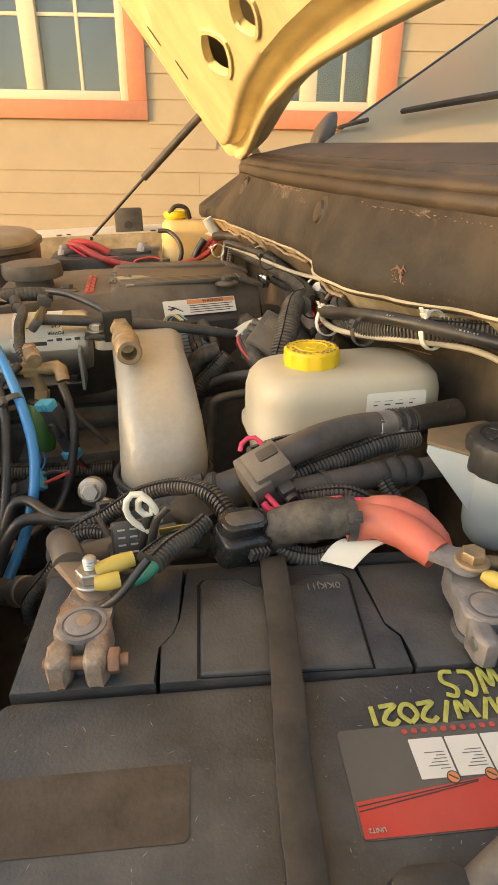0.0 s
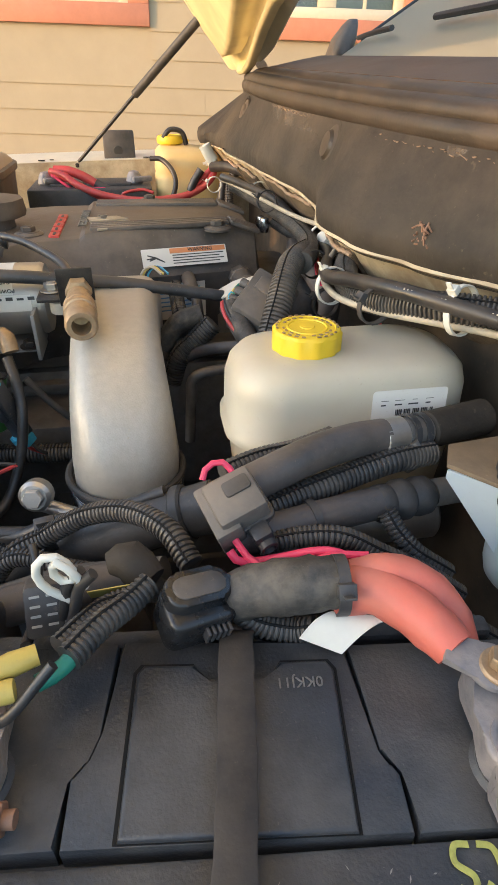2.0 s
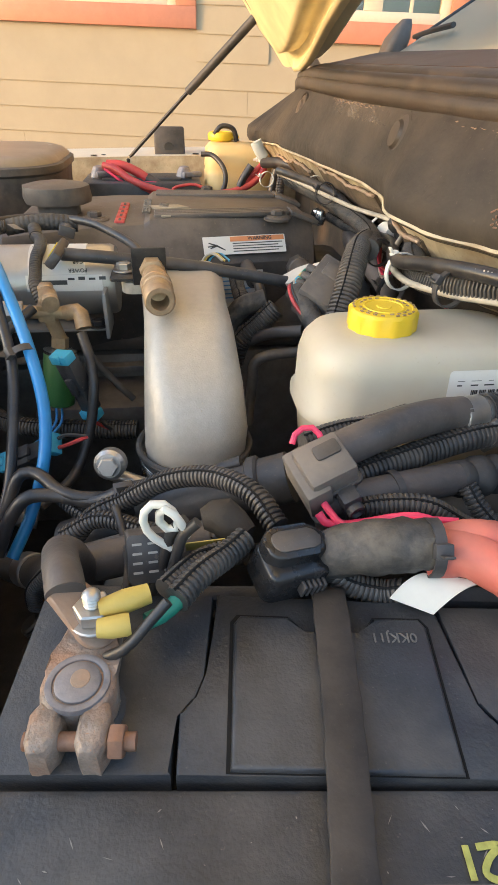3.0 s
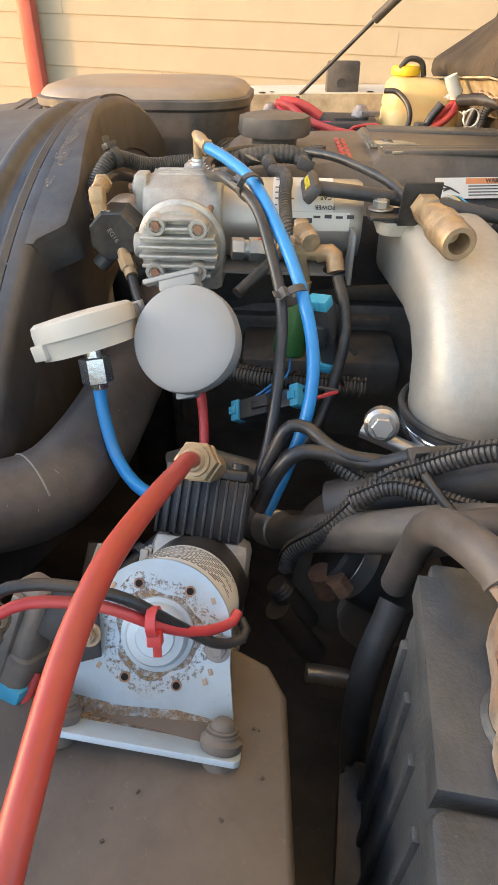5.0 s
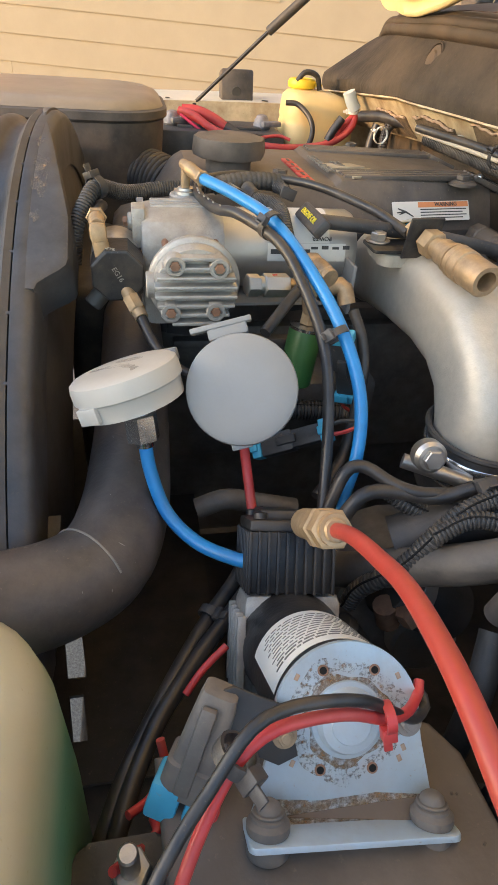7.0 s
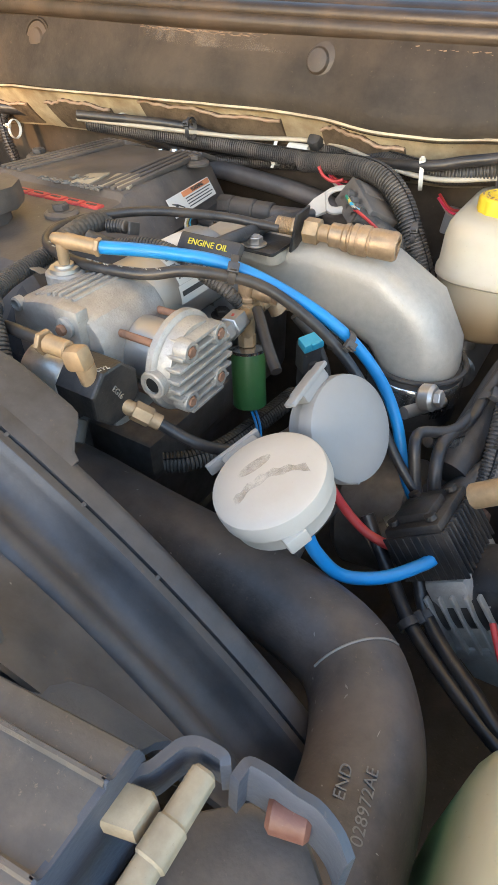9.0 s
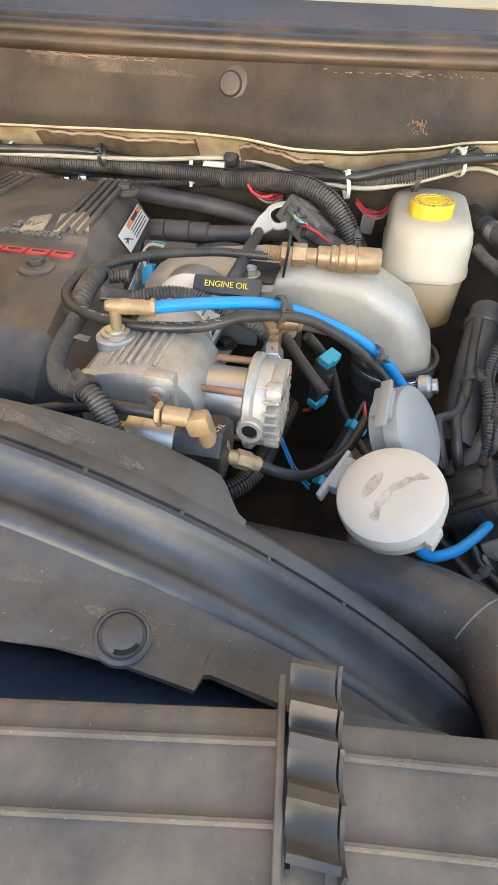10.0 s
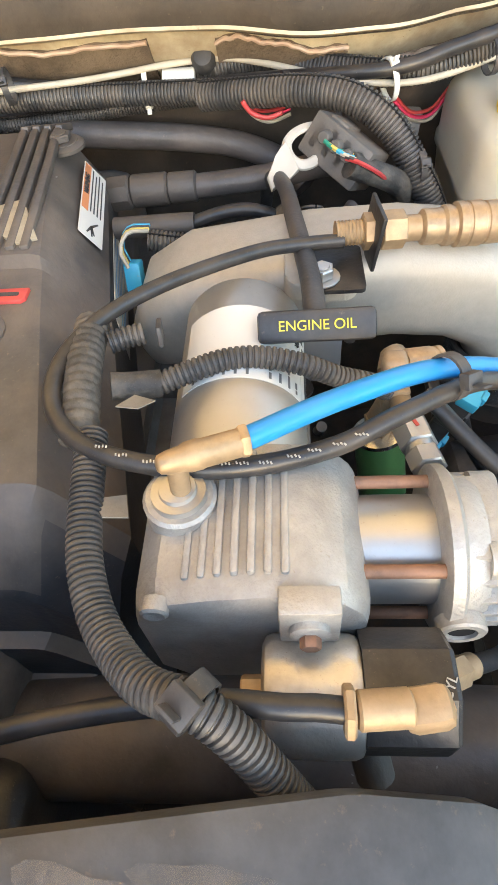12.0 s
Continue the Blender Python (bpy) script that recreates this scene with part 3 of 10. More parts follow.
house = thing("house", "cream lap-sided house with terracotta window trim", "house", hp(0, 0.1, 0))
wins = [(-1.98, -0.83, 1.735), (-0.12, 0.83, 1.695)]          # inner edges and sill height of the window openings
HEADZ = 2.95
b = B()
edges = [-9.0]
for a, c, z in wins:
    edges += [a, c]
edges.append(7.0)
spans = [(edges[i], edges[i + 1], -0.1, 3.8) for i in range(0, len(edges), 2)]
for a, c, z in wins:
    spans += [(a, c, -0.1, z), (a, c, HEADZ, 3.8)]
for a, c, z0, z1 in spans:
    b = B()
    hbox(b, a, c, 0.0, 0.15, z0, z1)
    part("wall", b, M["siding"], house)
b = B()
hbox(b, -9.2, 7.2, -0.5, 4.0, 3.8, 3.95, 0.01)
part("roof", b, M["room_sky_grey"], house)
b = B()
hbox(b, -9.0, 7.0, 2.4, 2.5, -0.1, 3.8)
hbox(b, -9.0, 7.0, 0.16, 2.4, 0.4, 0.5)
part("room_back", b, M["room_sky_grey"], house)
# lap boards
LAP = 0.1465
ZB = 1.454 - LAP * 11
for k in range(26):
    z0 = ZB + k * LAP
    spans, cur = [], -9.0
    for a, c, z in wins:
        if z0 + LAP > z - 0.14 and z0 < HEADZ + 0.12:
            spans.append((cur, a - 0.125))
            cur = c + 0.125
    spans.append((cur, 7.0))
    for s0, s1 in spans:
        cut = [s0]
        x = s0 + 1.1 + (k * 1.37) % 2.4
        while x < s1 - 0.6:
            cut.append(x)
            x += 3.6
        cut.append(s1)
        for c0, c1 in zip(cut, cut[1:]):
            t = bmesh.new()
            L = c1 - c0 - 0.002
            vs = [t.verts.new(p) for p in ((0, 0, 0), (0, -0.011, 0), (0, -0.012, 0.004), (0, -0.004, LAP + 0.02), (0, 0, LAP + 0.02),
                                           (L, 0, 0), (L, -0.011, 0), (L, -0.012, 0.004), (L, -0.004, LAP + 0.02), (L, 0, LAP + 0.02))]
            t.faces.new(vs[4::-1])
            t.faces.new(vs[5:])
            for i in range(5):
                j = (i + 1) % 5
                t.faces.new((vs[i], vs[j], vs[5 + j], vs[5 + i]))
            o = B()
            merge(o, t, HOUSE @ Matrix.Translation((c0, -0.001, z0)))
            part("board", o, M["siding"], house, smooth=0)


def house_window(a, c, z, mull):
    w = thing("window", "white-framed double window with muntins and terracotta trim", "window", hp((a + c) / 2, 0.05, z), group="house windows")
    for nm, u0, u1, z0, z1 in (("sill_trim", a - 0.125, c + 0.125, z - 0.112, z), ("head_trim", a - 0.125, c + 0.125, HEADZ, HEADZ + 0.12),
                               ("side_trim", a - 0.125, a, z, HEADZ), ("side_trim", c, c + 0.125, z, HEADZ)):
        b = B()
        hbox(b, u0, u1, -0.032, 0.0, z0, z1, 0.003)
        part(nm, b, M["trim_orange"], w, "terracotta painted trim board")
    b = B()
    F = 0.055
    for u0, u1, z0, z1 in ((a, a + F, z, HEADZ), (c - F, c, z, HEADZ), (a + F, c - F, z, z + F), (a + F, c - F, HEADZ - F, HEADZ), (mull - 0.055, mull + 0.055, z + F, HEADZ - F)):
        hbox(b, u0, u1, -0.012, 0.07, z0, z1, 0.004)
    part("window_frame", b, M["window_white"], w)
    for u0, u1 in ((a + F, mull - 0.055), (mull + 0.055, c - F)):
        b = B()
        hbox(b, u0, u1, 0.03, 0.036, z + F, HEADZ - F)
        pn = part("pane", b, M["glass"], w, "dim glass reflecting the evening sky")
        b = B()
        um = (u0 + u1) / 2
        hbox(b, um - 0.011, um + 0.011, 0.018, 0.029, z + F, HEADZ - F, 0.002)
        part("muntin", b, M["window_white"], w)
        for zz in (z + 0.47, z + 0.89):
            b = B()
            hbox(b, u0, um - 0.012, 0.018, 0.029, zz - 0.011, zz + 0.011, 0.002)
            hbox(b, um + 0.012, u1, 0.018, 0.029, zz - 0.011, zz + 0.011, 0.002)
            part("muntin", b, M["window_white"], w)
        b = B()
        hbox(b, u0 - 0.02, u1 + 0.02, 0.30, 0.31, z, HEADZ)
        part("blind", b, M["room_sky_grey"], w, "curtain behind the glass, reflected sky put into its blue-grey")


house_window(*wins[0], -1.445)
house_window(*wins[1], 0.37)
dp = thing("downspout", "red painted metal downspout on the house wall", "downspout", hp(-2.83, -0.08, 0))
b = B()
hbox(b, -2.885, -2.775, -0.11, -0.03, 0.15, 3.7, 0.012)
part("pipe", b, M["red_metal"], dp)
for zz in (0.5, 2.2):
    b = B()
    hbox(b, -2.90, -2.76, -0.115, -0.018, zz, zz + 0.03, 0.003)
    part("strap", b, M["red_metal"], dp)

# tall unseen wall added ahead, driver's side, to shade the bay's near half
b = B()
box(b, (-7.0, -4.75, 1.355), (0.3, 8.8, 2.71))
solo("sun_block_wall", b, M["siding"], "plain cream unseen wall added ahead to block the sun", "wall", kind="structure")

# ---------------------------------------------------------------- the body: hood, cowl, fenders
HYC, HYW = 0.865, 0.905
HS = Vector((-0.605, 0, 0.796))
HN = Vector((-0.796, 0, -0.605))      # the underside faces forward and down


def hood_pt(y, s, d=0.0):
    return Vector((0.286, y, 1.397)) + HS * s + HN * d


def hood_rear(y):
    """How far up the open hood its rear edge lies: low at the far corner, arched towards the near side."""
    ks = [(-0.04, 0.26), (0.04, 0.15), (0.3, 0.109), (0.525, 0.109), (0.665, 0.107), (0.778, 0.101), (0.96, 0.083), (1.10, 0.06), (1.342, 0.015), (1.46, 0.0), (1.56, 0.0), (1.63, 0.022), (1.69, 0.065), (1.735, 0.125), (1.76, 0.20), (1.77, 0.28)]
    for (a, za), (c, zc) in zip(ks, ks[1:]):
        if y <= c:
            t = max(0, (y - a) / (c - a))
            return za + (zc - za) * t
    return ks[-1][1]


hood = thing("hood", "open pale yellow hood seen from its pressed steel underside", "hood", (0.286, 0.97, 1.397))
b = B()
def hood_skin(u, v):
    y = HYC + HYW * (2 * u - 1)
    s0 = hood_rear(y)
    return hood_pt(y, s0 + (1.12 - s0) * v, -0.028 * (1 - ((y - HYC) / HYW) ** 2) - 0.010)
sheet(b, hood_skin, 48, 20, 0.004)
part("outer_skin", b, M["body_paint"], hood)
HOLES = [(1.005, 0.190, 0.088, 0.032), (0.762, 0.195, 0.05, 0.024), (1.24, 0.52, 0.10, 0.08), (0.70, 0.42, 0.10, 0.12), (1.24, 0.75, 0.10, 0.12), (0.70, 0.75, 0.10, 0.12), (0.97, 0.60, 0.07, 0.18)]
b = B()
NU, NV = 150, 90
def press(y, s):
    """Depth of the pressing: raised perimeter box section, ribs, flat between."""
    e = HYW - abs(y - HYC)
    r = s - hood_rear(y)
    ramp = lambda v, a, c: min(1, max(0, (v - a) / (c - a)))
    rim = 0.012 * ramp(r, 0.0, 0.006) - 0.020 * ramp(r, 0.014, 0.020) + 0.030 * ramp(r, 0.038, 0.052)
    side = ramp(e, 0.225, 0.25)
    inner = ramp(min(e - 0.26, r - 0.30, 1.0 - s), 0.0, 0.05)
    d = 0.003 + side * (rim * ramp(1.12 - s, 0.02, 0.05)) + 0.010 * ramp(e, 0.030, 0.045) + 0.008 * ramp(e, 0.120, 0.135) * (1 - ramp(e, 0.165, 0.180)) * (1 - side) - 0.018 * inner
    for yc in (0.64, 1.30):
        d += 0.014 * max(0, 1 - abs(y - yc) / 0.05) * inner
    return d
grid = []
for i in range(NU + 1):
    y = HYC + HYW * (2 * i / NU - 1)
    row = []
    for j in range(NV + 1):
        s0 = hood_rear(y)
        t = (j / NV) ** 1.4
        s_ = s0 + (1.11 - s0) * t
        row.append((b.verts.new(hood_pt(y, s_, press(y, s_))), y, s_))
    grid.append(row)
for i in range(NU):
    for j in range(NV):
        q = (grid[i][j], grid[i + 1][j], grid[i + 1][j + 1], grid[i][j + 1])
        yc = sum(k[1] for k in q) / 4
        sc = sum(k[2] for k in q) / 4
        if any((abs(yc - h[0]) / h[2]) ** 1.5 + (abs(sc - h[1]) / h[3]) ** 1.5 < 1 for h in HOLES):
            continue
        b.faces.new([k[0] for k in q])
part("inner_panel", b, M["hood_paint"], hood, "pale yellow pressed inner panel with cut-outs", smooth=60)
for h in HOLES[:3]:
    b = B()
    loops = []
    for k, d in ((1.16, 0.0), (1.15, 0.0035), (0.97, 0.0035), (0.93, 0.001), (0.92, -0.010)):
        ring = []
        for i in range(40):
            a = 2 * math.pi * i / 40
            y = h[0] + h[2] * k * math.copysign(abs(math.cos(a)) ** 1.33, math.cos(a))
            s_ = h[1] + h[3] * k * math.copysign(abs(math.sin(a)) ** 1.33, math.sin(a))
            ring.append(hood_pt(y, s_, press(h[0] + (y - h[0]) * 1.3, h[1] + (s_ - h[1]) * 1.3) * 0.3 + press(y, s_) * 0.7 + d))
        loops.append(ring)
    for r0, r1 in zip(loops, loops[1:]):
        v0, v1 = [b.verts.new(p) for p in r0], [b.verts.new(p) for p in r1]
        for i in range(40):
            b.faces.new((v0[i], v0[(i + 1) % 40], v1[(i + 1) % 40], v1[i]))
    bmesh.ops.remove_doubles(b, verts=b.verts[:], dist=1e-5)
    part("cut_out_rim", b, M["hood_paint"], hood)
rot = Matrix((HS, Vector((0, 1, 0)), HN)).transposed()
for y, s_ in ((1.68, 0.315), (1.65, 0.235), (1.64, 0.165), (1.41, 0.30), (1.36, 0.22)):
    b = B()
    slab(b, rrect(0.040, 0.010, 0.004), Matrix.Translation(hood_pt(y, s_, press(y, s_) + 0.0006)) @ rot.to_4x4(), 0.0008)
    part("drain_slot", b, M["ink"], hood, "dark drain slot")

for dy, w in ((0.0, 0.011), (0.028, 0.008)):
    b = B()
    hpts = spline([V(0.246, 1.755 + dy, 1.540), V(0.272, 1.755 + dy, 1.512), V(0.287, 1.755 + dy, 1.495), V(0.318, 1.758 + dy, 1.458), V(0.345, 1.762 + dy, 1.425), V(0.368, 1.765 + dy, 1.40), V(0.38, 1.767 + dy, 1.36)], 0.010)
    lp = []
    for i, p in enumerate(hpts):
        t_ = (hpts[min(i + 1, len(hpts) - 1)] - hpts[max(i - 1, 0)]).normalized()
        n_ = Vector((0, 1, 0)).cross(t_).normalized()
        lp.append([p + n_ * w * sx_ + Vector((0, 0.0025, 0)) * sy_ for sx_, sy_ in ((-1, -1), (1, -1), (1, 1), (-1, 1))])
    rings(b, lp)
    part("hinge_arm", b, M["brown_bracket"], hood, "bent brown steel hinge arm")
b = B()
bolt(b, (0.262, 1.752, 1.522), (-0.3, -0.9, 0.1), 0.008, 0.006)
part("hinge_bolt", b, M["rusty_steel"], hood)

st = thing("gas_strut", "black gas strut propping the open hood", "strut", (-0.128, 1.866, 1.18))
P0, PJ, P1 = Vector((-0.128, 1.866, 1.18)), Vector((0.045, 1.800, 1.345)), Vector((0.222, 1.70, 1.512))
b = B()
cyl(b, P0, PJ, 0.0045, seg=14)
part("rod", b, M["black_metal"], st)
b = B()
cyl(b, PJ - (P1 - PJ).normalized() * 0.005, P1, 0.0105, seg=18, ch=0.002)
part("cylinder", b, M["rubber"], st)
b = B()
lathe(b, P0 - V(0, 0, 0.012), (0, 0, 1), [(0.004, 0), (0.008, 0.004), (0.008, 0.012), (0.004, 0.016)], 14)
lathe(b, P1, (0.4, -0.2, 0.6), [(0.006, -0.004), (0.012, 0.002), (0.012, 0.014), (0.006, 0.018)], 14)
part("socket", b, M["black_metal"], st)

# cowl, weather strip and insulation pad
CY0, CY1 = -0.10, 1.875


PADK = [(-0.1, 0.36), (0.2, 0.335), (0.36, 0.312), (0.45, 0.293), (0.55, 0.258), (0.63, 0.232), (0.70, 0.222), (0.78, 0.240), (0.85, 0.240), (0.95, 0.230), (1.05, 0.222), (1.30, 0.206), (1.45, 0.214), (1.60, 0.222), (1.75, 0.222), (1.84, 0.214), (1.875, 0.235)]


def pick(prof, v):
    f = v * (len(prof) - 1)
    k = min(int(f), len(prof) - 2)
    t = f - k
    return [p * (1 - t) + q * t for p, q in zip(prof[k], prof[k + 1])]


def pad_x(y, z):
    """Front face of the firewall pad, leaning back, with a bulge beside the brake reservoir."""
    x = PADK[-1][1]
    for (a, xa), (c, xc) in zip(PADK, PADK[1:]):
        if y <= c:
            t = max(0, (y - a) / (c - a))
            t = t * t * (3 - 2 * t)
            x = xa + (xc - xa) * t
            break
    f = min(1, max(0, (z - 1.26) / 0.11))
    smooth_x = 0.225 + 0.10 * ((y - 1.05) / 0.75) ** 2
    return (x * (1 - f) + smooth_x * f) + 0.045 * f


def pad_low(y):
    z = 1.262 - 0.012 * math.exp(-((y - 0.62) / 0.16) ** 2) - 0.02 * max(0, (y - 1.35) / 0.3)
    return z


def pad_high(y):
    """Top edge of the pad, rising slightly to the far side and rounding off at its end."""
    z = 1.3417 + 0.0275 * (y - 0.46)
    return min(z, 1.366) - 0.085 * max(0, (y - 1.70) / 0.175) ** 3.2


def pad_face(u, v):
    y = CY0 + (CY1 - CY0) * u
    z = pad_low(y) + (pad_high(y) - pad_low(y)) * v
    roll = 0.010 * max(0, 1 - v * 6)
    return (pad_x(y, z) + roll + 0.0012 * math.sin(u * 31) * math.sin(v * 5), y, z)


cowl = thing("cowl", "dusty black cowl with rubber weather strip and felt pad", "cowl", (0.35, 0.8, 1.3))
b = B()
sheet(b, pad_face, 180, 24, 0.012)
part("insulation_pad", b, M["pad"], cowl, "brown felt firewall pad, stained and scuffed")
for y, z in ((0.795, 1.318), (1.305, 1.325), (0.30, 1.32)):
    b = B()
    lathe(b, (pad_x(y, z) - 0.0105, y, z), (-1, 0, 0.3), [(0.026, -0.004), (0.024, 0.001), (0.016, 0.0025), (0.0135, 0.006), (0.004, 0.007)], 24)
    part("pad_button", b, M["strip_rubber"], cowl, "domed push button")
    b = B()
    lathe(b, (pad_x(y, z) - 0.0108, y, z), (-1, 0, 0.3), [(0.030, -0.002), (0.029, 0.0006), (0.027, 0.0006), (0.026, -0.002)], 28)
    part("button_ring", b, M["pad"], cowl)
b = B()
for i in range(26):
    a = i * 0.7
    box(b, (pad_x(0.54, 1.278) - 0.0125 - 0.001 * (i % 3), 0.54 + 0.013 * math.cos(a * 2.3) * (0.4 + 0.6 * ((i * 5) % 7) / 7), 1.277 + 0.007 * math.sin(a * 3.1)), (0.0016, 0.007 + 0.002 * (i % 3), 0.0014), pose(0, 0, 0, 37 * i, 0, 14 * i).to_3x3(), 0.0003)
part("torn_patch", b, M["rusty_steel"], cowl, "torn patch with rusty fibres")
b = B()
for i in range(190):
    y = 0.30 + 1.30 * ((i * 83) % 190) / 190
    z = pad_high(y) - 0.0105 - 0.0035 * ((i * 13) % 7) / 7
    box(b, (pad_x(y, z) - 0.0124, y, z), (0.0008, 0.008 + 0.003 * (i % 4), 0.0006 + 0.0003 * (i % 3)), pose(0, 0, 0, 5 * (i % 5) - 10, 0, 0).to_3x3())
part("frayed_edge", b, M["tan_fibre"], cowl, "pale frayed fibres along the pad's top edge")
def pad_skin(u, v):
    y = 0.20 + 1.40 * u
    z = pad_low(y) + (pad_high(y) - pad_low(y)) * v
    return Vector((pad_x(y, z) - 0.0004, y, z))
b = B()
sheet(b, lambda u, v: pad_skin(u, 0.70 + 0.22 * v) - V(0.0125, 0, 0), 90, 4, 0.0)
part("dust_band", b, M["pad_dust"], cowl, "pale dusty band under the seal")
b = B()
strip = [(0.0, -0.008), (-0.012, -0.006), (-0.0165, -0.002), (-0.0175, 0.003), (-0.0155, 0.0075), (-0.0105, 0.009), (-0.0095, 0.0115), (-0.0125, 0.0135), (-0.0125, 0.0175), (-0.0085, 0.0205), (-0.001, 0.0215), (0.005, 0.0210), (0.007, 0.0245), (0.012, 0.0275), (0.020, 0.0290), (0.034, 0.0295)]
def weather(u, v):
    y = CY0 + (CY1 - 0.03 - CY0) * u
    x, z = pick(strip, v)
    return (pad_x(y, 1.35) + x, y, pad_high(y) + z)
sheet(b, weather, 110, 45, 0.004)
part("weather_strip", b, M["strip_rubber"], cowl, "black bulb seal along the top")
b = B()
def cowl_top(u, v):
    y = CY0 + (CY1 - 0.05 - CY0) * u
    rise = 0.018 * min(1, v / 0.35) - 0.02 * max(0, v - 0.4)
    return (pad_x(y, 1.35) + 0.030 + 0.26 * v, y, pad_high(y) + 0.028 + rise)
sheet(b, cowl_top, 60, 14, 0.006)
part("top_panel", b, M["cowl_plastic"], cowl, "brown-black dusty cowl panel")
for i in range(30):
    y = 0.42 + i * 0.030
    b = B()
    box(b, (pad_x(y, 1.35) + 0.20, y, pad_high(y) + 0.047), (0.06, 0.010, 0.008), pose(0, 0, 0, 0, 0, 0).to_3x3(), 0.001)
    part("louvre", b, M["black_plastic"], cowl)

# firewall, painted flange
b = B()
sheet(b, lambda u, v: (0.335 + 0.03 * ((u - 0.55) * 2) ** 2, -0.1 + 1.9 * u, 0.45 + 0.82 * v), 20, 8, 0.02)
solo("firewall", b, M["firewall"], "brown dirty firewall behind the engine", "firewall", kind="structure")
b = B()
def lip(u, v):
    """Painted firewall edge: a thin bright lip, then a slope running down and back behind the wiring."""
    y = CY0 + (CY1 - CY0) * u
    x0 = pad_x(y, pad_low(y)) - 0.007
    if v < 0.2:
        return (x0 + 0.014 * v * 5, y, pad_low(y) - 0.002 - 0.003 * math.sin(v * 5 * math.pi))
    w = (v - 0.2) / 0.8
    return (x0 + 0.014 + 0.060 * w, y, pad_low(y) - 0.003 - 0.070 * w - 0.006 * math.sin(math.pi * w))
sheet(b, lip, 160, 14, 0.003)
fl = thing("firewall_flange", "cream painted firewall flange with brown felt patches", "flange", (0.25, 0.8, 1.25), kind="structure")
part("painted_edge", b, M["cream_paint"], fl)
for y0, y1, w0, w1, ph in ((0.850, 1.09, 0.16, 1.0, 0.3), (0.66, 0.785, 0.20, 1.0, 1.1), (1.16, 1.30, 0.28, 1.0, 2.0), (0.40, 0.62, 0.45, 1.0, 2.7), (1.36, 1.52, 0.36, 1.0, 0.8)):
    b = B()
    def felt(u, v):
        y = y0 + (y1 - y0) * u
        e = (0.05 * math.sin(u * 5 + ph) + 0.02 * math.sin(u * 17 + 3 * ph) + 0.008 * math.sin(u * 53)) * (1 - v)
        p = Vector(lip((y - CY0) / (CY1 - CY0), 0.2 + 0.8 * min(1, w0 + e + (w1 - w0) * v)))
        return p + Vector((-0.008, 0, 0.004)) + Vector((-0.004, 0, 0.003)) * math.sin(u * math.pi) * math.sin(v * 3)
    sheet(b, felt, 30, 8, 0.006)
    ft = part("felt_patch", b, M["felt"], fl, "brown felt patch with a ragged edge")
    b = B()
    tube(b, [Vector(felt(k / 24, 0.0)) + Vector((-0.001, 0, 0.001 * math.sin(k * 2.3))) for k in range(25)], 0.0022, seg=7, step=0.004)
    part("rusty_edge", b, M["rust_stain"], ft)
b = B()
lathe(b, Vector(lip((0.80 - CY0) / (CY1 - CY0), 0.55)) + V(-0.004, 0, 0.002), (-0.7, 0, 0.6), [(0.012, -0.004), (0.012, 0.004), (0.009, 0.009), (0.004, 0.010)], 18)
part("grommet", b, M["rubber"], fl, "black rubber grommet")

# windscreen and passenger pillar
ws = thing("windscreen", "tilted windscreen with a black edge and parked wipers", "windscreen", (0.6, 0.9, 1.4))
def wsp(y, k, d=0.0):
    q = (y - 0.95) / 0.78
    return Vector((0.50 + 0.62 * k + 0.10 * q * q + d * 0.55, y, 1.452 + 0.382 * k + d * -0.8))
b = B()
sheet(b, lambda u, v: wsp(0.2 + 1.47 * u, -0.16 + 1.16 * v), 24, 10, 0.005)
part("glass", b, M["tan_reflect_glass"], ws, "windscreen glass with a tan reflection in its colour")
b = B()
tube(b, [wsp(1.68, k / 8, 0.0) + V(0, 0, 0.006) for k in range(9)], 0.006, seg=8, step=0.03)
part("edge_seal", b, M["rubber"], ws)
b = B()
sheet(b, lambda u, v: wsp(1.69 + 0.06 * v, u) + V(0.05 * v, 0, 0.008), 10, 4, 0.01)
part("pillar", b, M["body_paint"], ws)
for y0, y1 in ((1.07, 0.55), (1.60, 1.26)):
    wp = B()
    tube(wp, [wsp(y0 + (y1 - y0) * k / 6, -0.025 - 0.006 * k / 6, -0.006) + V(0, 0, 0.012) for k in range(7)], 0.0048, seg=8, step=0.03)
    part("wiper", wp, M["black_plastic"], ws, "black wiper arm with its blade")
mi = thing("side_mirror", "dark weathered passenger side mirror on its arm", "mirror", (0.62, 1.86, 1.42))
b = B()
rings(b, [[(0.60 + x * k + dx, 1.86 + y * k, z) for x, y in rrect(0.055, 0.09, 0.02, 5)] for z, k, dx in ((1.42, 0.75, -0.02), (1.435, 1.0, -0.012), (1.47, 0.95, 0.0), (1.50, 0.6, 0.014), (1.512, 0.35, 0.02))])
part("housing", b, M["cover_plastic"], mi, "dark weathered plastic housing")
b = B()
tube(b, [(0.63, 1.84, 1.43), (0.66, 1.80, 1.43), (0.69, 1.74, 1.44)], 0.014, seg=10)
part("arm", b, M["cover_plastic"], mi)
b = B()
sheet(b, lambda u, v: (0.66 + 0.9 * v, 0.15 + 1.6 * u, 1.40 + 0.02 * math.sin(v * 3)), 6, 6, 0.02)
part("dashboard", b, M["cover_plastic"], ws, "dusty dashboard behind the glass")

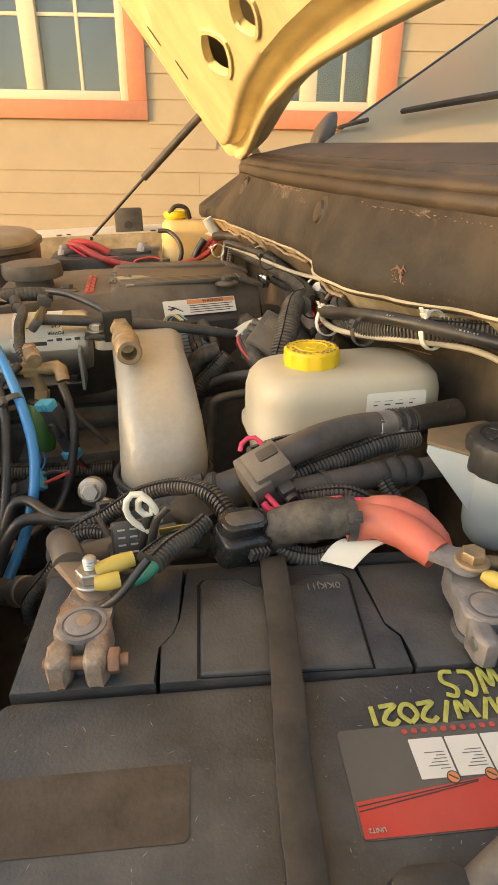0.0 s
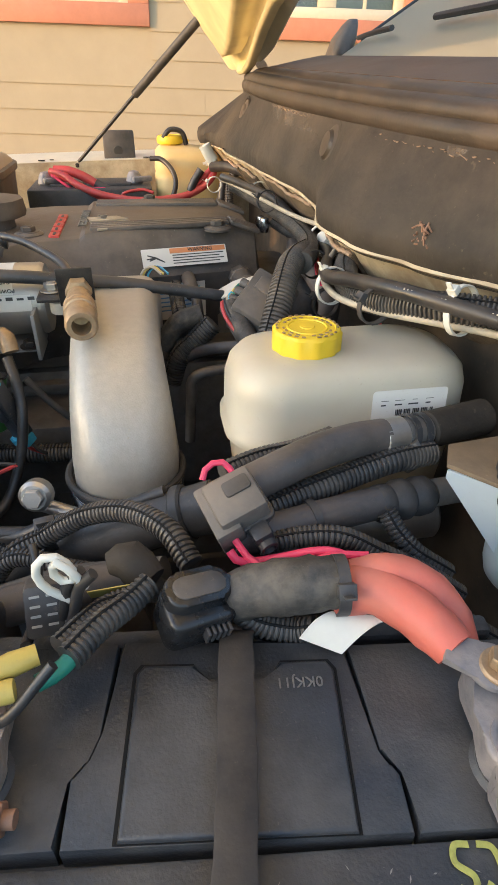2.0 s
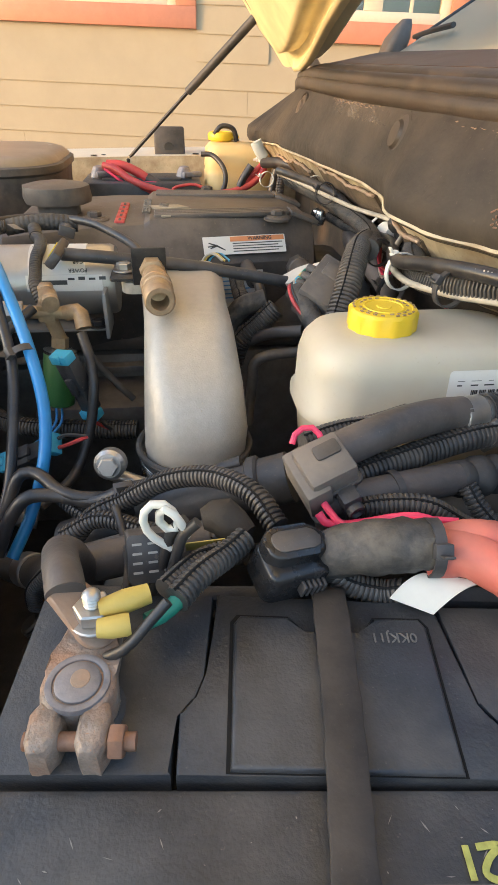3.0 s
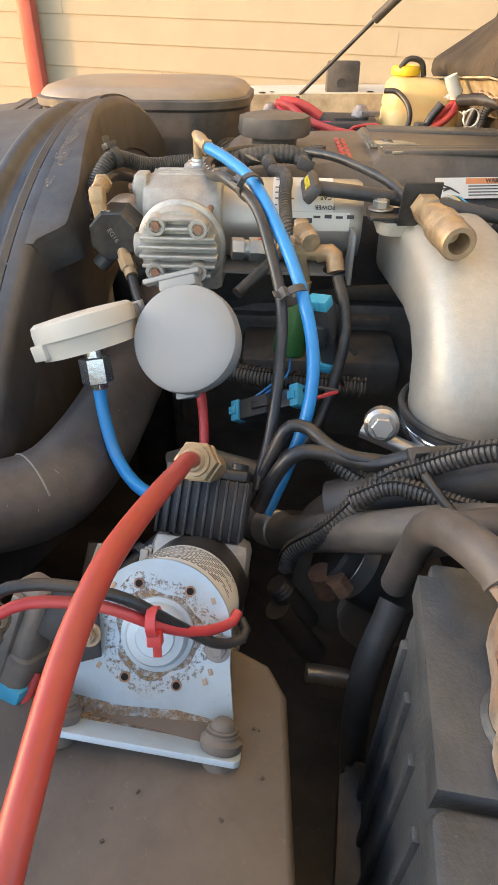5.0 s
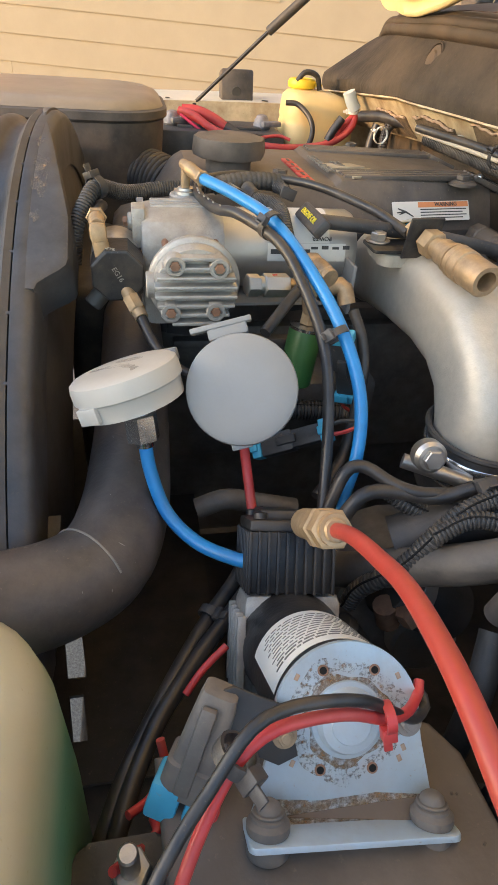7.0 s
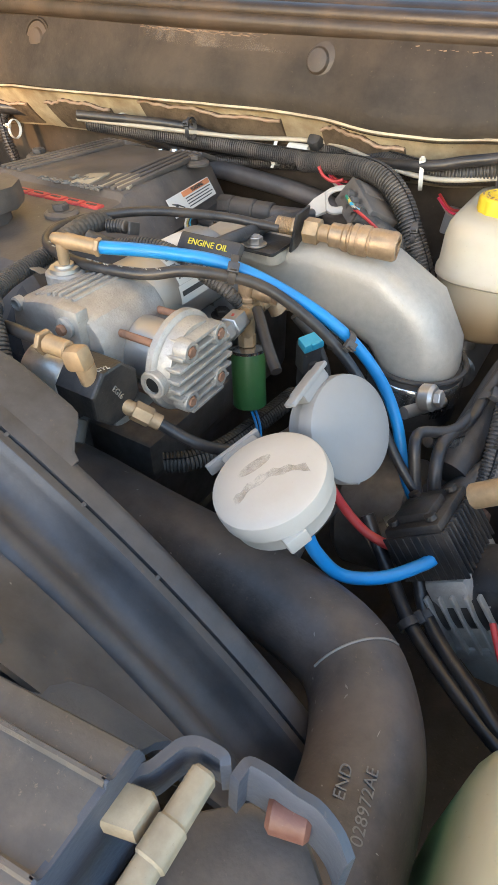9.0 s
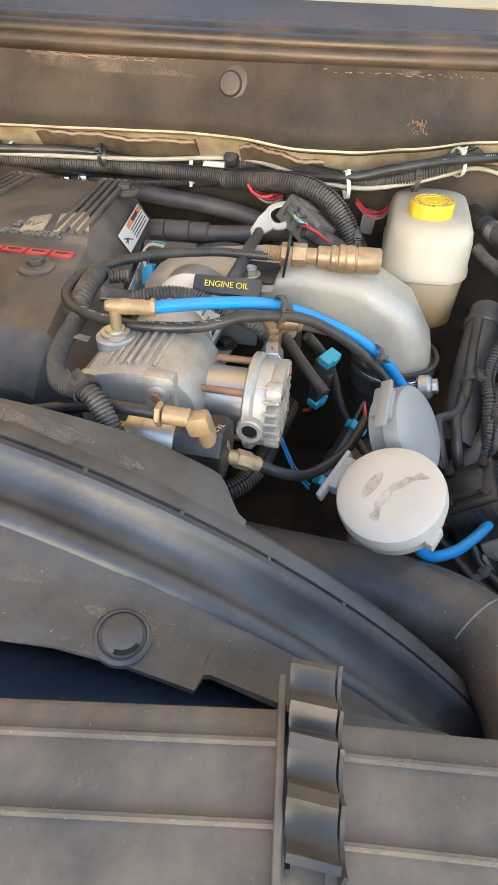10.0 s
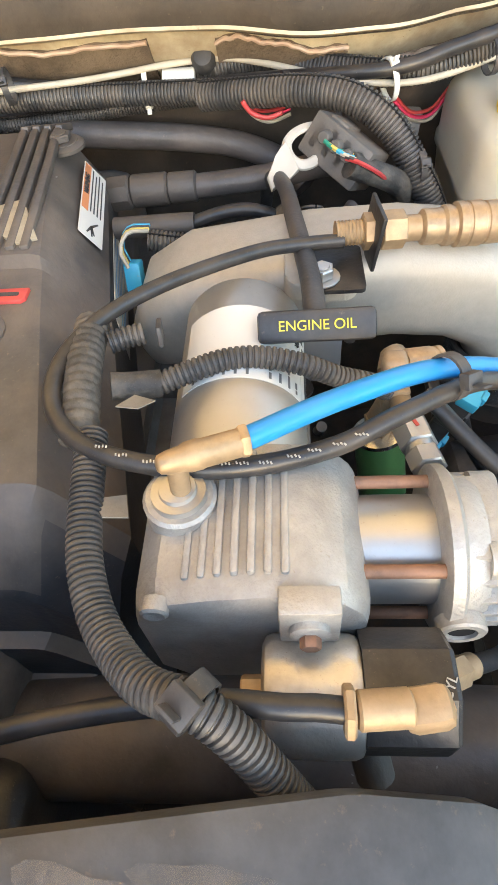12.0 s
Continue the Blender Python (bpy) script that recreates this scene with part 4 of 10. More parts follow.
cab = thing("cab", "pale painted cab behind the engine bay", "cab", (1.4, 0.95, 0.6))
b = B()
box(b, (1.35, 0.95, 0.95), (1.5, 1.9, 0.75), None, 0.06, 3)
part("lower_body", b, M["body_paint"], cab)
b = B()
box(b, (1.85, 0.95, 1.90), (1.3, 1.5, 0.08), None, 0.03, 3)
part("roof", b, M["body_paint"], cab)

b = B()
box(b, (2.05, 0.95, 1.50), (0.06, 1.74, 0.9), None, 0.02)
part("rear_wall", b, M["cabin_cloth"], cab, "tan cloth rear wall of the cab")
b = B()
box(b, (1.85, 0.95, 1.855), (1.25, 1.48, 0.012), None, 0.004)
part("headliner", b, M["cabin_cloth"], cab)
for yy in (0.14, 1.76):
    b = B()
    box(b, (1.35, yy, 1.36), (1.40, 0.05, 0.10), None, 0.02)
    box(b, (1.55, yy, 1.60), (0.10, 0.05, 0.50), None, 0.02)
    part("door_frame", b, M["body_paint"], cab)
    # unseen frosted pane, added to hide the house beyond the cab
    b = B()
    slab(b, [(0.86, 1.41), (2.00, 1.41), (2.00, 1.84), (1.24, 1.84)], plane_at(Vector((0, yy, 0)), (1, 0, 0), (0, 0, 1)), 0.005)
    part("side_window", b, M["side_glass"], cab, "frosted tan side window added to close the view")
for yy in (0.55, 1.35):
    b = B()
    box(b, (1.50, yy, 1.47), (0.14, 0.50, 0.46), pose(0, 0, 0, 0, 10, 0).to_3x3(), 0.05, 4)
    seat = part("seat", b, M["cabin_cloth"], cab, "tan cloth seat back")
    b = B()
    box(b, (1.57, yy, 1.76), (0.09, 0.26, 0.16), None, 0.04, 4)
    part("headrest", b, M["cabin_cloth"], seat)


def fender(y0, y1, name, sgn):
    th = thing(name, "cream painted front fender with its inner flange", "fender", (-0.1, (y0 + y1) / 2, 0.6), group="fenders")
    b = B()
    def f(u, v):
        x = -0.78 + 1.20 * u
        w = v
        z = 1.205 - 0.03 * (1 - u) ** 2 - 0.30 * max(0, w - 0.62) ** 2 * 6 - 0.012 * (1 - w)
        return (x, y0 + (y1 - y0) * w, z)
    sheet(b, f, 20, 14, 0.004)
    part("top_panel", b, M["body_paint"], th)
    b = B()
    sheet(b, lambda u, v: (-0.78 + 1.2 * u, y0 + sgn * 0.004 - sgn * 0.10 * v * v, 1.192 - 0.03 * (1 - u) ** 2 - 0.42 * v), 14, 8, 0.004)
    part("inner_wall", b, M["cream_paint"], th)
    b = B()
    sheet(b, lambda u, v: (-0.78 + 1.2 * u, y1 + 0.015 * sgn, 1.06 - 0.7 * v), 4, 4, 0.004)
    part("side_panel", b, M["body_paint"], th)
    return th


far_fender = fender(1.86, 2.12, "passenger_fender", 1)
for x, y, r in ((-0.222, 1.875, 0.009), (-0.196, 1.882, 0.006), (0.060, 1.872, 0.009)):
    b = B()
    lathe(b, (x, y, 1.1885 - 0.03 * (1 - (x + 0.78) / 1.2) ** 2 + 0.007), (0, 0, 1), [(r, 0), (r, 0.0012), (0.001, 0.0012)], 16)
    part("hole", b, M["seam_black"], far_fender, "dark mounting hole")
fender(0.02, -0.24, "driver_fender", -1)
b = B()
box(b, (-0.045, 0.97, 0.30), (0.79, 1.9, 0.06), None, 0.01)
box(b, (-0.2, 0.28, 0.62), (1.2, 0.06, 0.12), None, 0.01)
box(b, (-0.2, 1.66, 0.62), (1.2, 0.06, 0.12), None, 0.01)
solo("chassis_frame", b, M["black_metal"], "dark steel chassis rails under the engine", "chassis", kind="structure")

# ---------------------------------------------------------------- the engine
eng = thing("engine", "inline diesel engine with a dusty grey-black valve cover", "engine", (0.0, 1.0, 0.5))
b = B()
box(b, (-0.02, 1.02, 0.86), (0.62, 0.26, 0.52), None, 0.03, 3)
box(b, (0.0, 0.875, 0.93), (0.60, 0.06, 0.22), None, 0.015)
part("block", b, M["grey_engine"], eng)
# box added to darken the open gap ahead of the block
b = B()
box(b, (-0.355, 1.02, 0.88), (0.070, 0.30, 0.40), None, 0.02, 3)
part("front_filler", b, M["black_metal"], eng, "black filler box at the engine's front")
b = B()
def vc_ring(x, top, yl, yr, zb, ch):
    return [(x, yl, zb), (x, yl + 0.001, top - 0.056), (x, yl + 0.030, top - 0.008), (x, yl + 0.036, top - 0.002), (x, yl + 0.042, top), (x, yr - 0.05, top), (x, yr - 0.015, top - ch * 0.6), (x, yr, zb)]
VCY = lambda x: 0.865 + (0.19 if x > 0 else 0.23) * x      # the cover's driver-side edge
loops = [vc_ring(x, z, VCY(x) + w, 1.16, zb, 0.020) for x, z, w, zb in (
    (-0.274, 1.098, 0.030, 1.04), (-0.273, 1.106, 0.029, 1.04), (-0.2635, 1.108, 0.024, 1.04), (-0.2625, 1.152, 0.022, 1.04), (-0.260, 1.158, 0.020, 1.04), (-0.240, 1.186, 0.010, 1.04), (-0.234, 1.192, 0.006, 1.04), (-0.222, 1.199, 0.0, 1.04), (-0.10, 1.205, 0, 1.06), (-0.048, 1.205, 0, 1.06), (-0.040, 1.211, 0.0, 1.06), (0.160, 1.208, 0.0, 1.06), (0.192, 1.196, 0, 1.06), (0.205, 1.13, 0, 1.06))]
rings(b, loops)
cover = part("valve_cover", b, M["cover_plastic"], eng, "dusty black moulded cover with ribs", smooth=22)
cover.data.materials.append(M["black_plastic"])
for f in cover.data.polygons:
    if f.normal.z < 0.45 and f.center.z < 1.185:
        f.material_index = 1          # steep, low faces take the darker black plastic
part("scratch", scratches(lambda u, v: (-0.22 + 0.42 * u, 0.90 + 0.2 * v, 1.2062), 90, 13), M["scratch"], eng, "pale nicks on the cover")
b = B()
box(b, (-0.018, 1.012, 1.052), (0.54, 0.33, 0.020), None, 0.005)
part("cover_flange", b, M["cover_plastic"], eng)
for yy in (0.914, 0.9245, 0.935, 0.9455, 1.070, 1.0805, 1.091, 1.1015):
    slant = 6.5 if yy < 1 else -3
    b = B()
    box(b, (0.060, yy, 1.2105), (0.190, 0.0072, 0.007), pose(0, 0, 0, 0, 0, slant).to_3x3(), 0.002)
    part("rib", b, M["cover_plastic"], cover)
    b = B()
    box(b, (0.178, yy + 0.118 * math.tan(radians(slant)), 1.2035), (0.045, 0.0072, 0.007), pose(0, 0, 0, 0, 20, slant).to_3x3(), 0.002)
    part("rib", b, M["cover_plastic"], cover)
b = B()
lathe(b, (-0.170, 0.975, 1.198), (0, 0, 1), [(0.03, 0), (0.03, 0.018), (0.046, 0.02), (0.048, 0.026), (0.046, 0.042), (0.03, 0.045)], 10)
part("oil_cap", b, M["cover_plastic"], eng, "black screw cap of the oil filler")
for x, y in ((-0.114, 0.915), (0.137, 0.918), (0.05, 1.13)):
    b = B()
    lathe(b, (x, y, 1.203), (0, 0, 1), [(0.019, 0), (0.019, 0.003), (0.016, 0.0055), (0.010, 0.0062)], 26)
    bolt(b, (x, y, 1.208), (0, 0, 1), 0.0095, 0.006)
    part("cover_bolt", b, M["cover_plastic"], eng)
# ---------------------------------------------------------------- intake horn
horn = thing("intake_horn", "cast aluminium intake horn bending down into a clamped boot", "intake pipe", (-0.01, 0.62, 1.08))
b = B()
def horn_ring(p, n, w, h, r, k=22):
    """Rounded rectangular section at p, facing n; w along the bay, h across it."""
    n = Vector(n).normalized()
    side = Vector((1, 0, 0))
    side = (side - n * side.dot(n)).normalized()
    up = side.cross(n)
    pts = []
    for x, y in rrect(w, h, min(r, w * 0.49, h * 0.49), 5):
        pts.append(Vector(p) + side * x + up * y)
    return pts
sect = [((0.012, 0.842, 1.10), (0, -1, 0.4), 0.07, 0.05, 0.02), ((0.006, 0.825, 1.122), (0, -1, 0.3), 0.088, 0.072, 0.022), ((0.002, 0.79, 1.140), (0, -1, 0.22), 0.094, 0.080, 0.022), ((-0.001, 0.70, 1.154), (0, -1, 0.08), 0.090, 0.078, 0.020),
        ((0.000, 0.64, 1.156), (0, -1, -0.05), 0.082, 0.08, 0.020), ((0.002, 0.59, 1.149), (0, -1, -0.32), 0.083, 0.082, 0.022),
        ((0.0035, 0.553, 1.128), (0, -0.8, -0.8), 0.087, 0.082, 0.024), ((0.004, 0.535, 1.10), (0, -0.25, -1), 0.092, 0.084, 0.030), ((0.003, 0.532, 1.085), (0, 0, -1), 0.092, 0.086, 0.038), ((0.002, 0.532, 1.055), (0, 0, -1), 0.088, 0.086, 0.043)]
rings(b, [horn_ring(*s) for s in sect])
part("casting", b, M["horn_alu"], horn, smooth=50)
b = B()
slab(b, rrect(0.06, 0.05, 0.012), Matrix.Translation((-0.035, 0.70, 1.180)) @ pose(0, 0, 0, 4, 0, 0), 0.012, 0.002)
part("boss", b, M["horn_alu"], horn)
b = B()
lathe(b, (0.0, 0.605, 1.1875), (0, -0.25, 1), [(0.014, -0.004), (0.0145, 0.0015), (0.012, 0.002), (0.011, 0.001)], 28, sx=1.3)
part("casting_mark", b, M["horn_alu"], horn)
b = B()
lathe(b, (0.002, 0.532, 1.02), (0, 0, 1), [(0.048, 0), (0.050, 0.004), (0.050, 0.056), (0.047, 0.060)], 36)
part("boot", b, M["rubber"], horn, "black rubber boot")
b = B()
lathe(b, (0.002, 0.532, 1.044), (0, 0, 1), [(0.0505, 0), (0.0515, 0.001), (0.0520, 0.004), (0.0520, 0.024), (0.0515, 0.029), (0.0505, 0.030)], 40)
part("clamp_band", b, M["chrome"], horn, "bright steel hose clamp")
b = B()
cyl(b, (-0.070, 0.505, 1.086), (-0.072, 0.490, 1.091), 0.0135, seg=22, ch=0.003)
hexa(b, (-0.072, 0.490, 1.091), (-0.0725, 0.484, 1.093), 0.0085)
cyl(b, (-0.082, 0.515, 1.070), (-0.03, 0.490, 1.062), 0.0065, seg=14)
part("clamp_bolt", b, M["steel"], horn)
for i in range(6):
    b = B()
    a = -2.05 - i * 0.07
    box(b, (0.002 + 0.0522 * math.cos(a), 0.532 + 0.0522 * math.sin(a), 1.044), (0.0008, 0.0016, 0.010), pose(0, 0, 0, 0, 14, math.degrees(a)).to_3x3())
    part("clamp_slot", b, M["seam_black"], horn)
b = B()
tube(b, [(0.002 + 0.051 * math.cos(a), 0.532 + 0.051 * math.sin(a), 1.084) for a in [math.pi * 2 * i / 24 for i in range(25)]], 0.003, seg=8, step=0.008)
part("boot_bead", b, M["rubber"], horn)

# quick coupler on its bracket
qc = thing("air_coupler", "tarnished brass air coupler on a black angle bracket", "coupler", (-0.045, 0.67, 1.19))
b = B()
slab(b, rrect(0.05, 0.036, 0.004), Matrix.Translation((-0.050, 0.69, 1.1925)), 0.003, 0.0006)
box(b, (-0.034, 0.665, 1.2095), (0.034, 0.003, 0.038), pose(0, 0, 0, 8, 0, 6).to_3x3(), 0.001)
part("bracket", b, M["black_metal"], qc)
A, C = Vector((-0.034, 0.690, 1.210)), Vector((-0.022, 0.566, 1.206))
ax = (C - A).normalized()
b = B()
lathe(b, A, ax, [(0.0076 if i % 2 else 0.0084, 0.0012 * i) for i in range(16)], 18)
part("thread", b, M["brass"], qc, "brass threaded end")
b = B()
hexa(b, A + ax * 0.018, A + ax * 0.025, 0.012)
hexa(b, A + ax * 0.030, A + ax * 0.046, 0.0125)
cyl(b, A + ax * 0.046, A + ax * 0.056, 0.0085, seg=18)
part("bulkhead_fitting", b, M["brass"], qc)
b = B()
lathe(b, A + ax * 0.056, ax, [(0.009, 0), (0.0115, 0.002), (0.0115, 0.014), (0.0132, 0.016), (0.0132, 0.020), (0.0120, 0.0205), (0.0120, 0.0225), (0.0145, 0.024), (0.0145, 0.029), (0.0138, 0.0296), (0.0138, 0.0312), (0.0145, 0.0318), (0.0145, 0.040), (0.0130, 0.0408), (0.0130, 0.0425), (0.0138, 0.0432), (0.0138, 0.0655), (0.012, 0.068), (0.0082, 0.068), (0.0078, 0.045), (0.004, 0.044)], 24)
part("socket", b, M["dull_brass"], qc, "tarnished brass socket sleeve")
b = B()
bolt(b, (-0.062, 0.700, 1.196), (0, 0, 1), 0.008, 0.007)
part("bracket_bolt", b, M["steel"], qc)

# dipstick
dpk = thing("oil_dipstick", "black oil dipstick handle with yellow lettering", "dipstick", (-0.129, 0.707, 1.15))
b = B()
DR = pose(0, 0, 0, 0, 0, -89) @ pose(0, 0, 0, -42, 0, 0)
box(b, (-0.129, 0.707, 1.213), (0.066, 0.010, 0.018), DR.to_3x3(), 0.003)
part("handle", b, M["black_plastic"], dpk)
nrm = (DR.to_3x3() @ Vector((0, -1, 0)))
xax = (DR.to_3x3() @ Vector((1, 0, 0)))
zax = (DR.to_3x3() @ Vector((0, 0, 1)))
TM = Matrix.Translation(Vector((-0.129, 0.707, 1.213)) + nrm * 0.0055) @ Matrix((xax, zax, nrm)).transposed().to_4x4()
writing("lettering", "ENGINE OIL", TM, 0.0080, M["yellow_print"], dpk)
b = B()
tube(b, [(-0.125, 0.707, 1.212), (-0.082, 0.708, 1.208), (-0.045, 0.711, 1.203), (0.011, 0.716, 1.195), (0.086, 0.722, 1.180), (0.139, 0.731, 1.165), (0.169, 0.739, 1.140), (0.205, 0.745, 1.090)], 0.0068, seg=12)
part("tube", b, M["black_plastic"], dpk)

# ---------------------------------------------------------------- engine-mounted air pump
pump = thing("air_pump", "cast aluminium air pump with a polished motor", "air pump", (-0.2, 0.74, 1.1))
b = B()
prof = [(0.694, 1.115), (0.691, 1.190), (0.694, 1.200), (0.702, 1.210), (0.716, 1.2165), (0.735, 1.2175), (0.758, 1.2145), (0.780, 1.209), (0.790, 1.200), (0.793, 1.188), (0.793, 1.130), (0.78, 1.112)]
rings(b, [[(x, 0.738 + (y - 0.738) * k, 1.165 + (z - 1.165) * k) for y, z in prof] for x, k in ((-0.2900, 0.90), (-0.2888, 0.955), (-0.2845, 0.985), (-0.279, 1.0), (-0.219, 1.0), (-0.214, 0.96))])
part("crankcase", b, M["cast_alu"], pump, smooth=25)
for i in range(7):
    y = 0.7265 + i * 0.0068
    b = B()
    box(b, (-0.2500, y, 1.2155 - 0.0022 * max(0, i - 3) * 0.6 - 0.0006 * abs(i - 2)), (0.060, 0.0034, 0.009), None, 0.0012)
    part("fin", b, M["cast_alu"], pump)
b = B()
lathe(b, (-0.243, 0.772, 1.205), (0, 0, 1), [(0.0165, 0), (0.0165, 0.012), (0.015, 0.0135), (0.0125, 0.0135)], 26)
part("port_boss", b, M["cast_alu"], pump)
b = B()
lathe(b, (-0.243, 0.772, 1.2185), (0, 0, 1), [(0.0125, 0), (0.012, 0.003), (0.008, 0.0035)], 36)
lathe(b, (-0.243, 0.772, 1.2218), (0, 0, 1), [(0.0085, 0), (0.0080, 0.0022), (0.0055, 0.0030)], 30)
part("port_plug", b, M["steel"], pump, "knurled bright plug with red paint marks")
b = B()
box(b, (-0.243 - 0.009, 0.772, 1.2205), (0.005, 0.0025, 0.0012))
part("paint_mark", b, M["red_print"], pump)
for x, y, z in ((-0.2895, 0.7795, 1.2055), (-0.2895, 0.706, 1.135)):
    b = B()
    lathe(b, (x, y, z), (-1, 0, 0), [(0.006, -0.004), (0.006, 0.002), (0.0045, 0.003), (0.0025, 0.002)], 14)
    part("case_screw", b, M["cast_alu"], pump)
b = B()
box(b, (-0.2915, 0.7175, 1.2025), (0.012, 0.024, 0.035), None, 0.0015)
lathe(b, (-0.2973, 0.7175, 1.206), (-1, 0, 0), [(0.008, 0), (0.008, 0.003), (0.006, 0.004)], 18)
part("lug", b, M["cast_alu"], pump)
b = B()
hexa(b, (-0.3003, 0.7175, 1.206), (-0.3055, 0.7175, 1.206), 0.0042)
part("lug_bolt", b, M["rusty_steel"], pump)
# cylinder, studs and finned head
HY = 0.659
b = B()
cyl(b, (-0.246, 0.694, 1.172), (-0.246, HY, 1.172), 0.026, seg=40)
part("cylinder", b, M["brushed"], pump)
for dx, dz in ((-0.023, 0.023), (0.023, 0.023), (-0.023, -0.023), (0.023, -0.023)):
    b = B()
    cyl(b, (-0.246 + dx, 0.694, 1.172 + dz), (-0.246 + dx, HY, 1.172 + dz), 0.0032, seg=10)
    part("stud", b, M["rusty_steel"], pump)
b = B()
lathe(b, (-0.246, HY, 1.172), (0, -1, 0), [(0.038, 0), (0.0405, 0.0015), (0.0405, 0.0065), (0.0385, 0.0085), (0.0365, 0.0090), (0.0360, 0.015), (0.034, 0.019)], 44)
part("head", b, M["cast_alu"], pump)
for i in range(8):
    dz = -0.0285 + i * 0.00815
    w = math.sqrt(max(0.0001, 0.0355 ** 2 - dz ** 2)) * 2
    b = B()
    box(b, (-0.246, HY - 0.020, 1.172 + dz), (w, 0.018, 0.0034), None, 0.001)
    part("head_fin", b, M["cast_alu"], pump)
for x, z in ((-0.264, 1.195), (-0.227, 1.193), (-0.268, 1.154), (-0.229, 1.155)):
    b = B()
    lathe(b, (x, HY - 0.018, z), (0, -1, 0), [(0.0090, 0), (0.0090, 0.010), (0.0080, 0.0115), (0.0055, 0.0115), (0.0052, 0.0095)], 18)
    part("bolt_boss", b, M["cast_alu"], pump)
    b = B()
    hexa(b, (x, HY - 0.027, z), (x, HY - 0.0305, z), 0.0044)
    part("bolt", b, M["rusty_steel"], pump)
b = B()
lathe(b, (-0.281, HY - 0.008, 1.172), (-1, 0, 0), [(0.011, 0), (0.011, 0.006), (0.0100, 0.007), (0.0068, 0.007), (0.0062, 0.001)], 22)
part("side_port", b, M["cast_alu"], pump)
b = B()
lathe(b, (-0.286, HY - 0.008, 1.172), (-1, 0, 0), [(0.0060, 0), (0.0060, 0.0006), (0.001, 0.0006)], 16)
part("port_hole", b, M["seam_black"], pump, "dark threaded hole")
# motor
b = B()
lathe(b, (-0.216, 0.752, 1.172), (1, 0, 0), [(0.0385, 0), (0.0385, 0.136), (0.036, 0.141), (0.025, 0.142)], 48)
motor = part("motor", b, M["brushed"], pump, "polished steel motor can")
b = B()
def on_can(u, v, r=0.0388, x0=-0.165, x1=-0.105, a0=-1.15, a1=0.9):
    a = a0 + (a1 - a0) * v
    return (x0 + (x1 - x0) * u, 0.752 + r * math.sin(a), 1.172 + r * math.cos(a))
sheet(b, on_can, 4, 24, 0.0003)
part("label", b, M["paper"], motor, "worn white paper label with small print")
for i in range(11):
    a = -1.02 + i * 0.165
    b = B()
    x = -0.1625
    for k in range(5):
        w = 0.0025 + 0.0022 * ((i * 3 + k * 5) % 4)
        if x + w > -0.142 or (i + 2 * k) % 5 == 4:
            break
        sheet(b, lambda u, v: on_can(u, v, 0.0391, x, x + w, a, a + 0.040), 3, 2, 0.0002)
        x += w + 0.0012
    part("print_line", b, M["grey_letter"], motor)
for txt, x, a in (("POWER", -0.113, -1.04), ("CAP.", -0.113, -0.80)):
    writing("lettering", txt, plane_at(Vector((x, 0.752 + 0.0393 * math.sin(a), 1.172 + 0.0393 * math.cos(a))), (-1, 0, 0), (0, -math.cos(a), math.sin(a))), 0.0058, M["ink"], motor)
b = B()
sheet(b, lambda u, v: on_can(u, v, 0.0391, -0.165, -0.125, -1.42, -1.30), 8, 4, 0.0002)
part("logo_bar", b, M["ink"], motor)
for k in range(4):
    b = B()
    x = -0.124 + 0.011 * k
    sheet(b, lambda u, v: on_can(u, v, 0.0391, x, x + 0.007, -1.30, -1.24 + 0.03 * (k % 2)), 3, 3, 0.0002)
    part("print_bar", b, M["ink"], motor)
sheet_l = lambda u, v: on_can(u, v, 0.0389, -0.168, -0.088, -1.60, -1.16)
b = B()
sheet(b, sheet_l, 6, 8, 0.0002)
part("label", b, M["paper"], motor, "white paper label on the can's side")
b = B()
slab(b, rrect(0.16, 0.05, 0.006), Matrix.Translation((-0.165, 0.735, 1.126)), 0.003, 0.0008)
box(b, (-0.085, 0.712, 1.150), (0.004, 0.05, 0.05), None, 0.001)
part("mount_plate", b, M["grey_plastic"], pump, "grey sheet metal bracket")
b = B()
bolt(b, (-0.098, 0.718, 1.129), (0, 0, 1), 0.008, 0.006)
part("mount_bolt", b, M["black_metal"], pump)

# control valve beside the pump
cv = thing("control_valve", "black and silver air control valve with brass elbow", "valve", (-0.31, 0.68, 1.13))
b = B()
slab(b, [(0.0244 * math.cos(math.pi * (0.125 + 0.25 * i)), 0.0244 * math.sin(math.pi * (0.125 + 0.25 * i))) for i in range(8)], plane_at(Vector((-0.3115, 0.6975, 1.1745)), (1, 0, 0), (0, 0, 1)), 0.0355, 0.0022)
part("valve_body", b, M["black_metal"], cv, smooth=12)
b = B()
cyl(b, (-0.326, 0.694, 1.150), (-0.338, 0.690, 1.137), 0.0085, seg=18, ch=0.001)
part("drain_nipple", b, M["black_plastic"], cv, "short black drain nipple")
b = B()
lathe(b, (-0.3130, 0.7370, 1.1735), (0, -1, 0), [(0.020, 0), (0.0228, 0.0015), (0.0240, 0.0045), (0.0240, 0.036), (0.0228, 0.0390), (0.020, 0.0405)], 40)
part("canister", b, M["can_steel"], cv, "stained silver canister")
b = B()
hexa(b, (-0.3145, 0.746, 1.1785), (-0.3145, 0.736, 1.1785), 0.008)
part("end_fitting", b, M["brass"], cv)
b = B()
cyl(b, (-0.328, 0.703, 1.212), (-0.3265, 0.684, 1.211), 0.0068, seg=18, ch=0.001)
hexa(b, (-0.328, 0.7075, 1.212), (-0.328, 0.7035, 1.212), 0.0092)
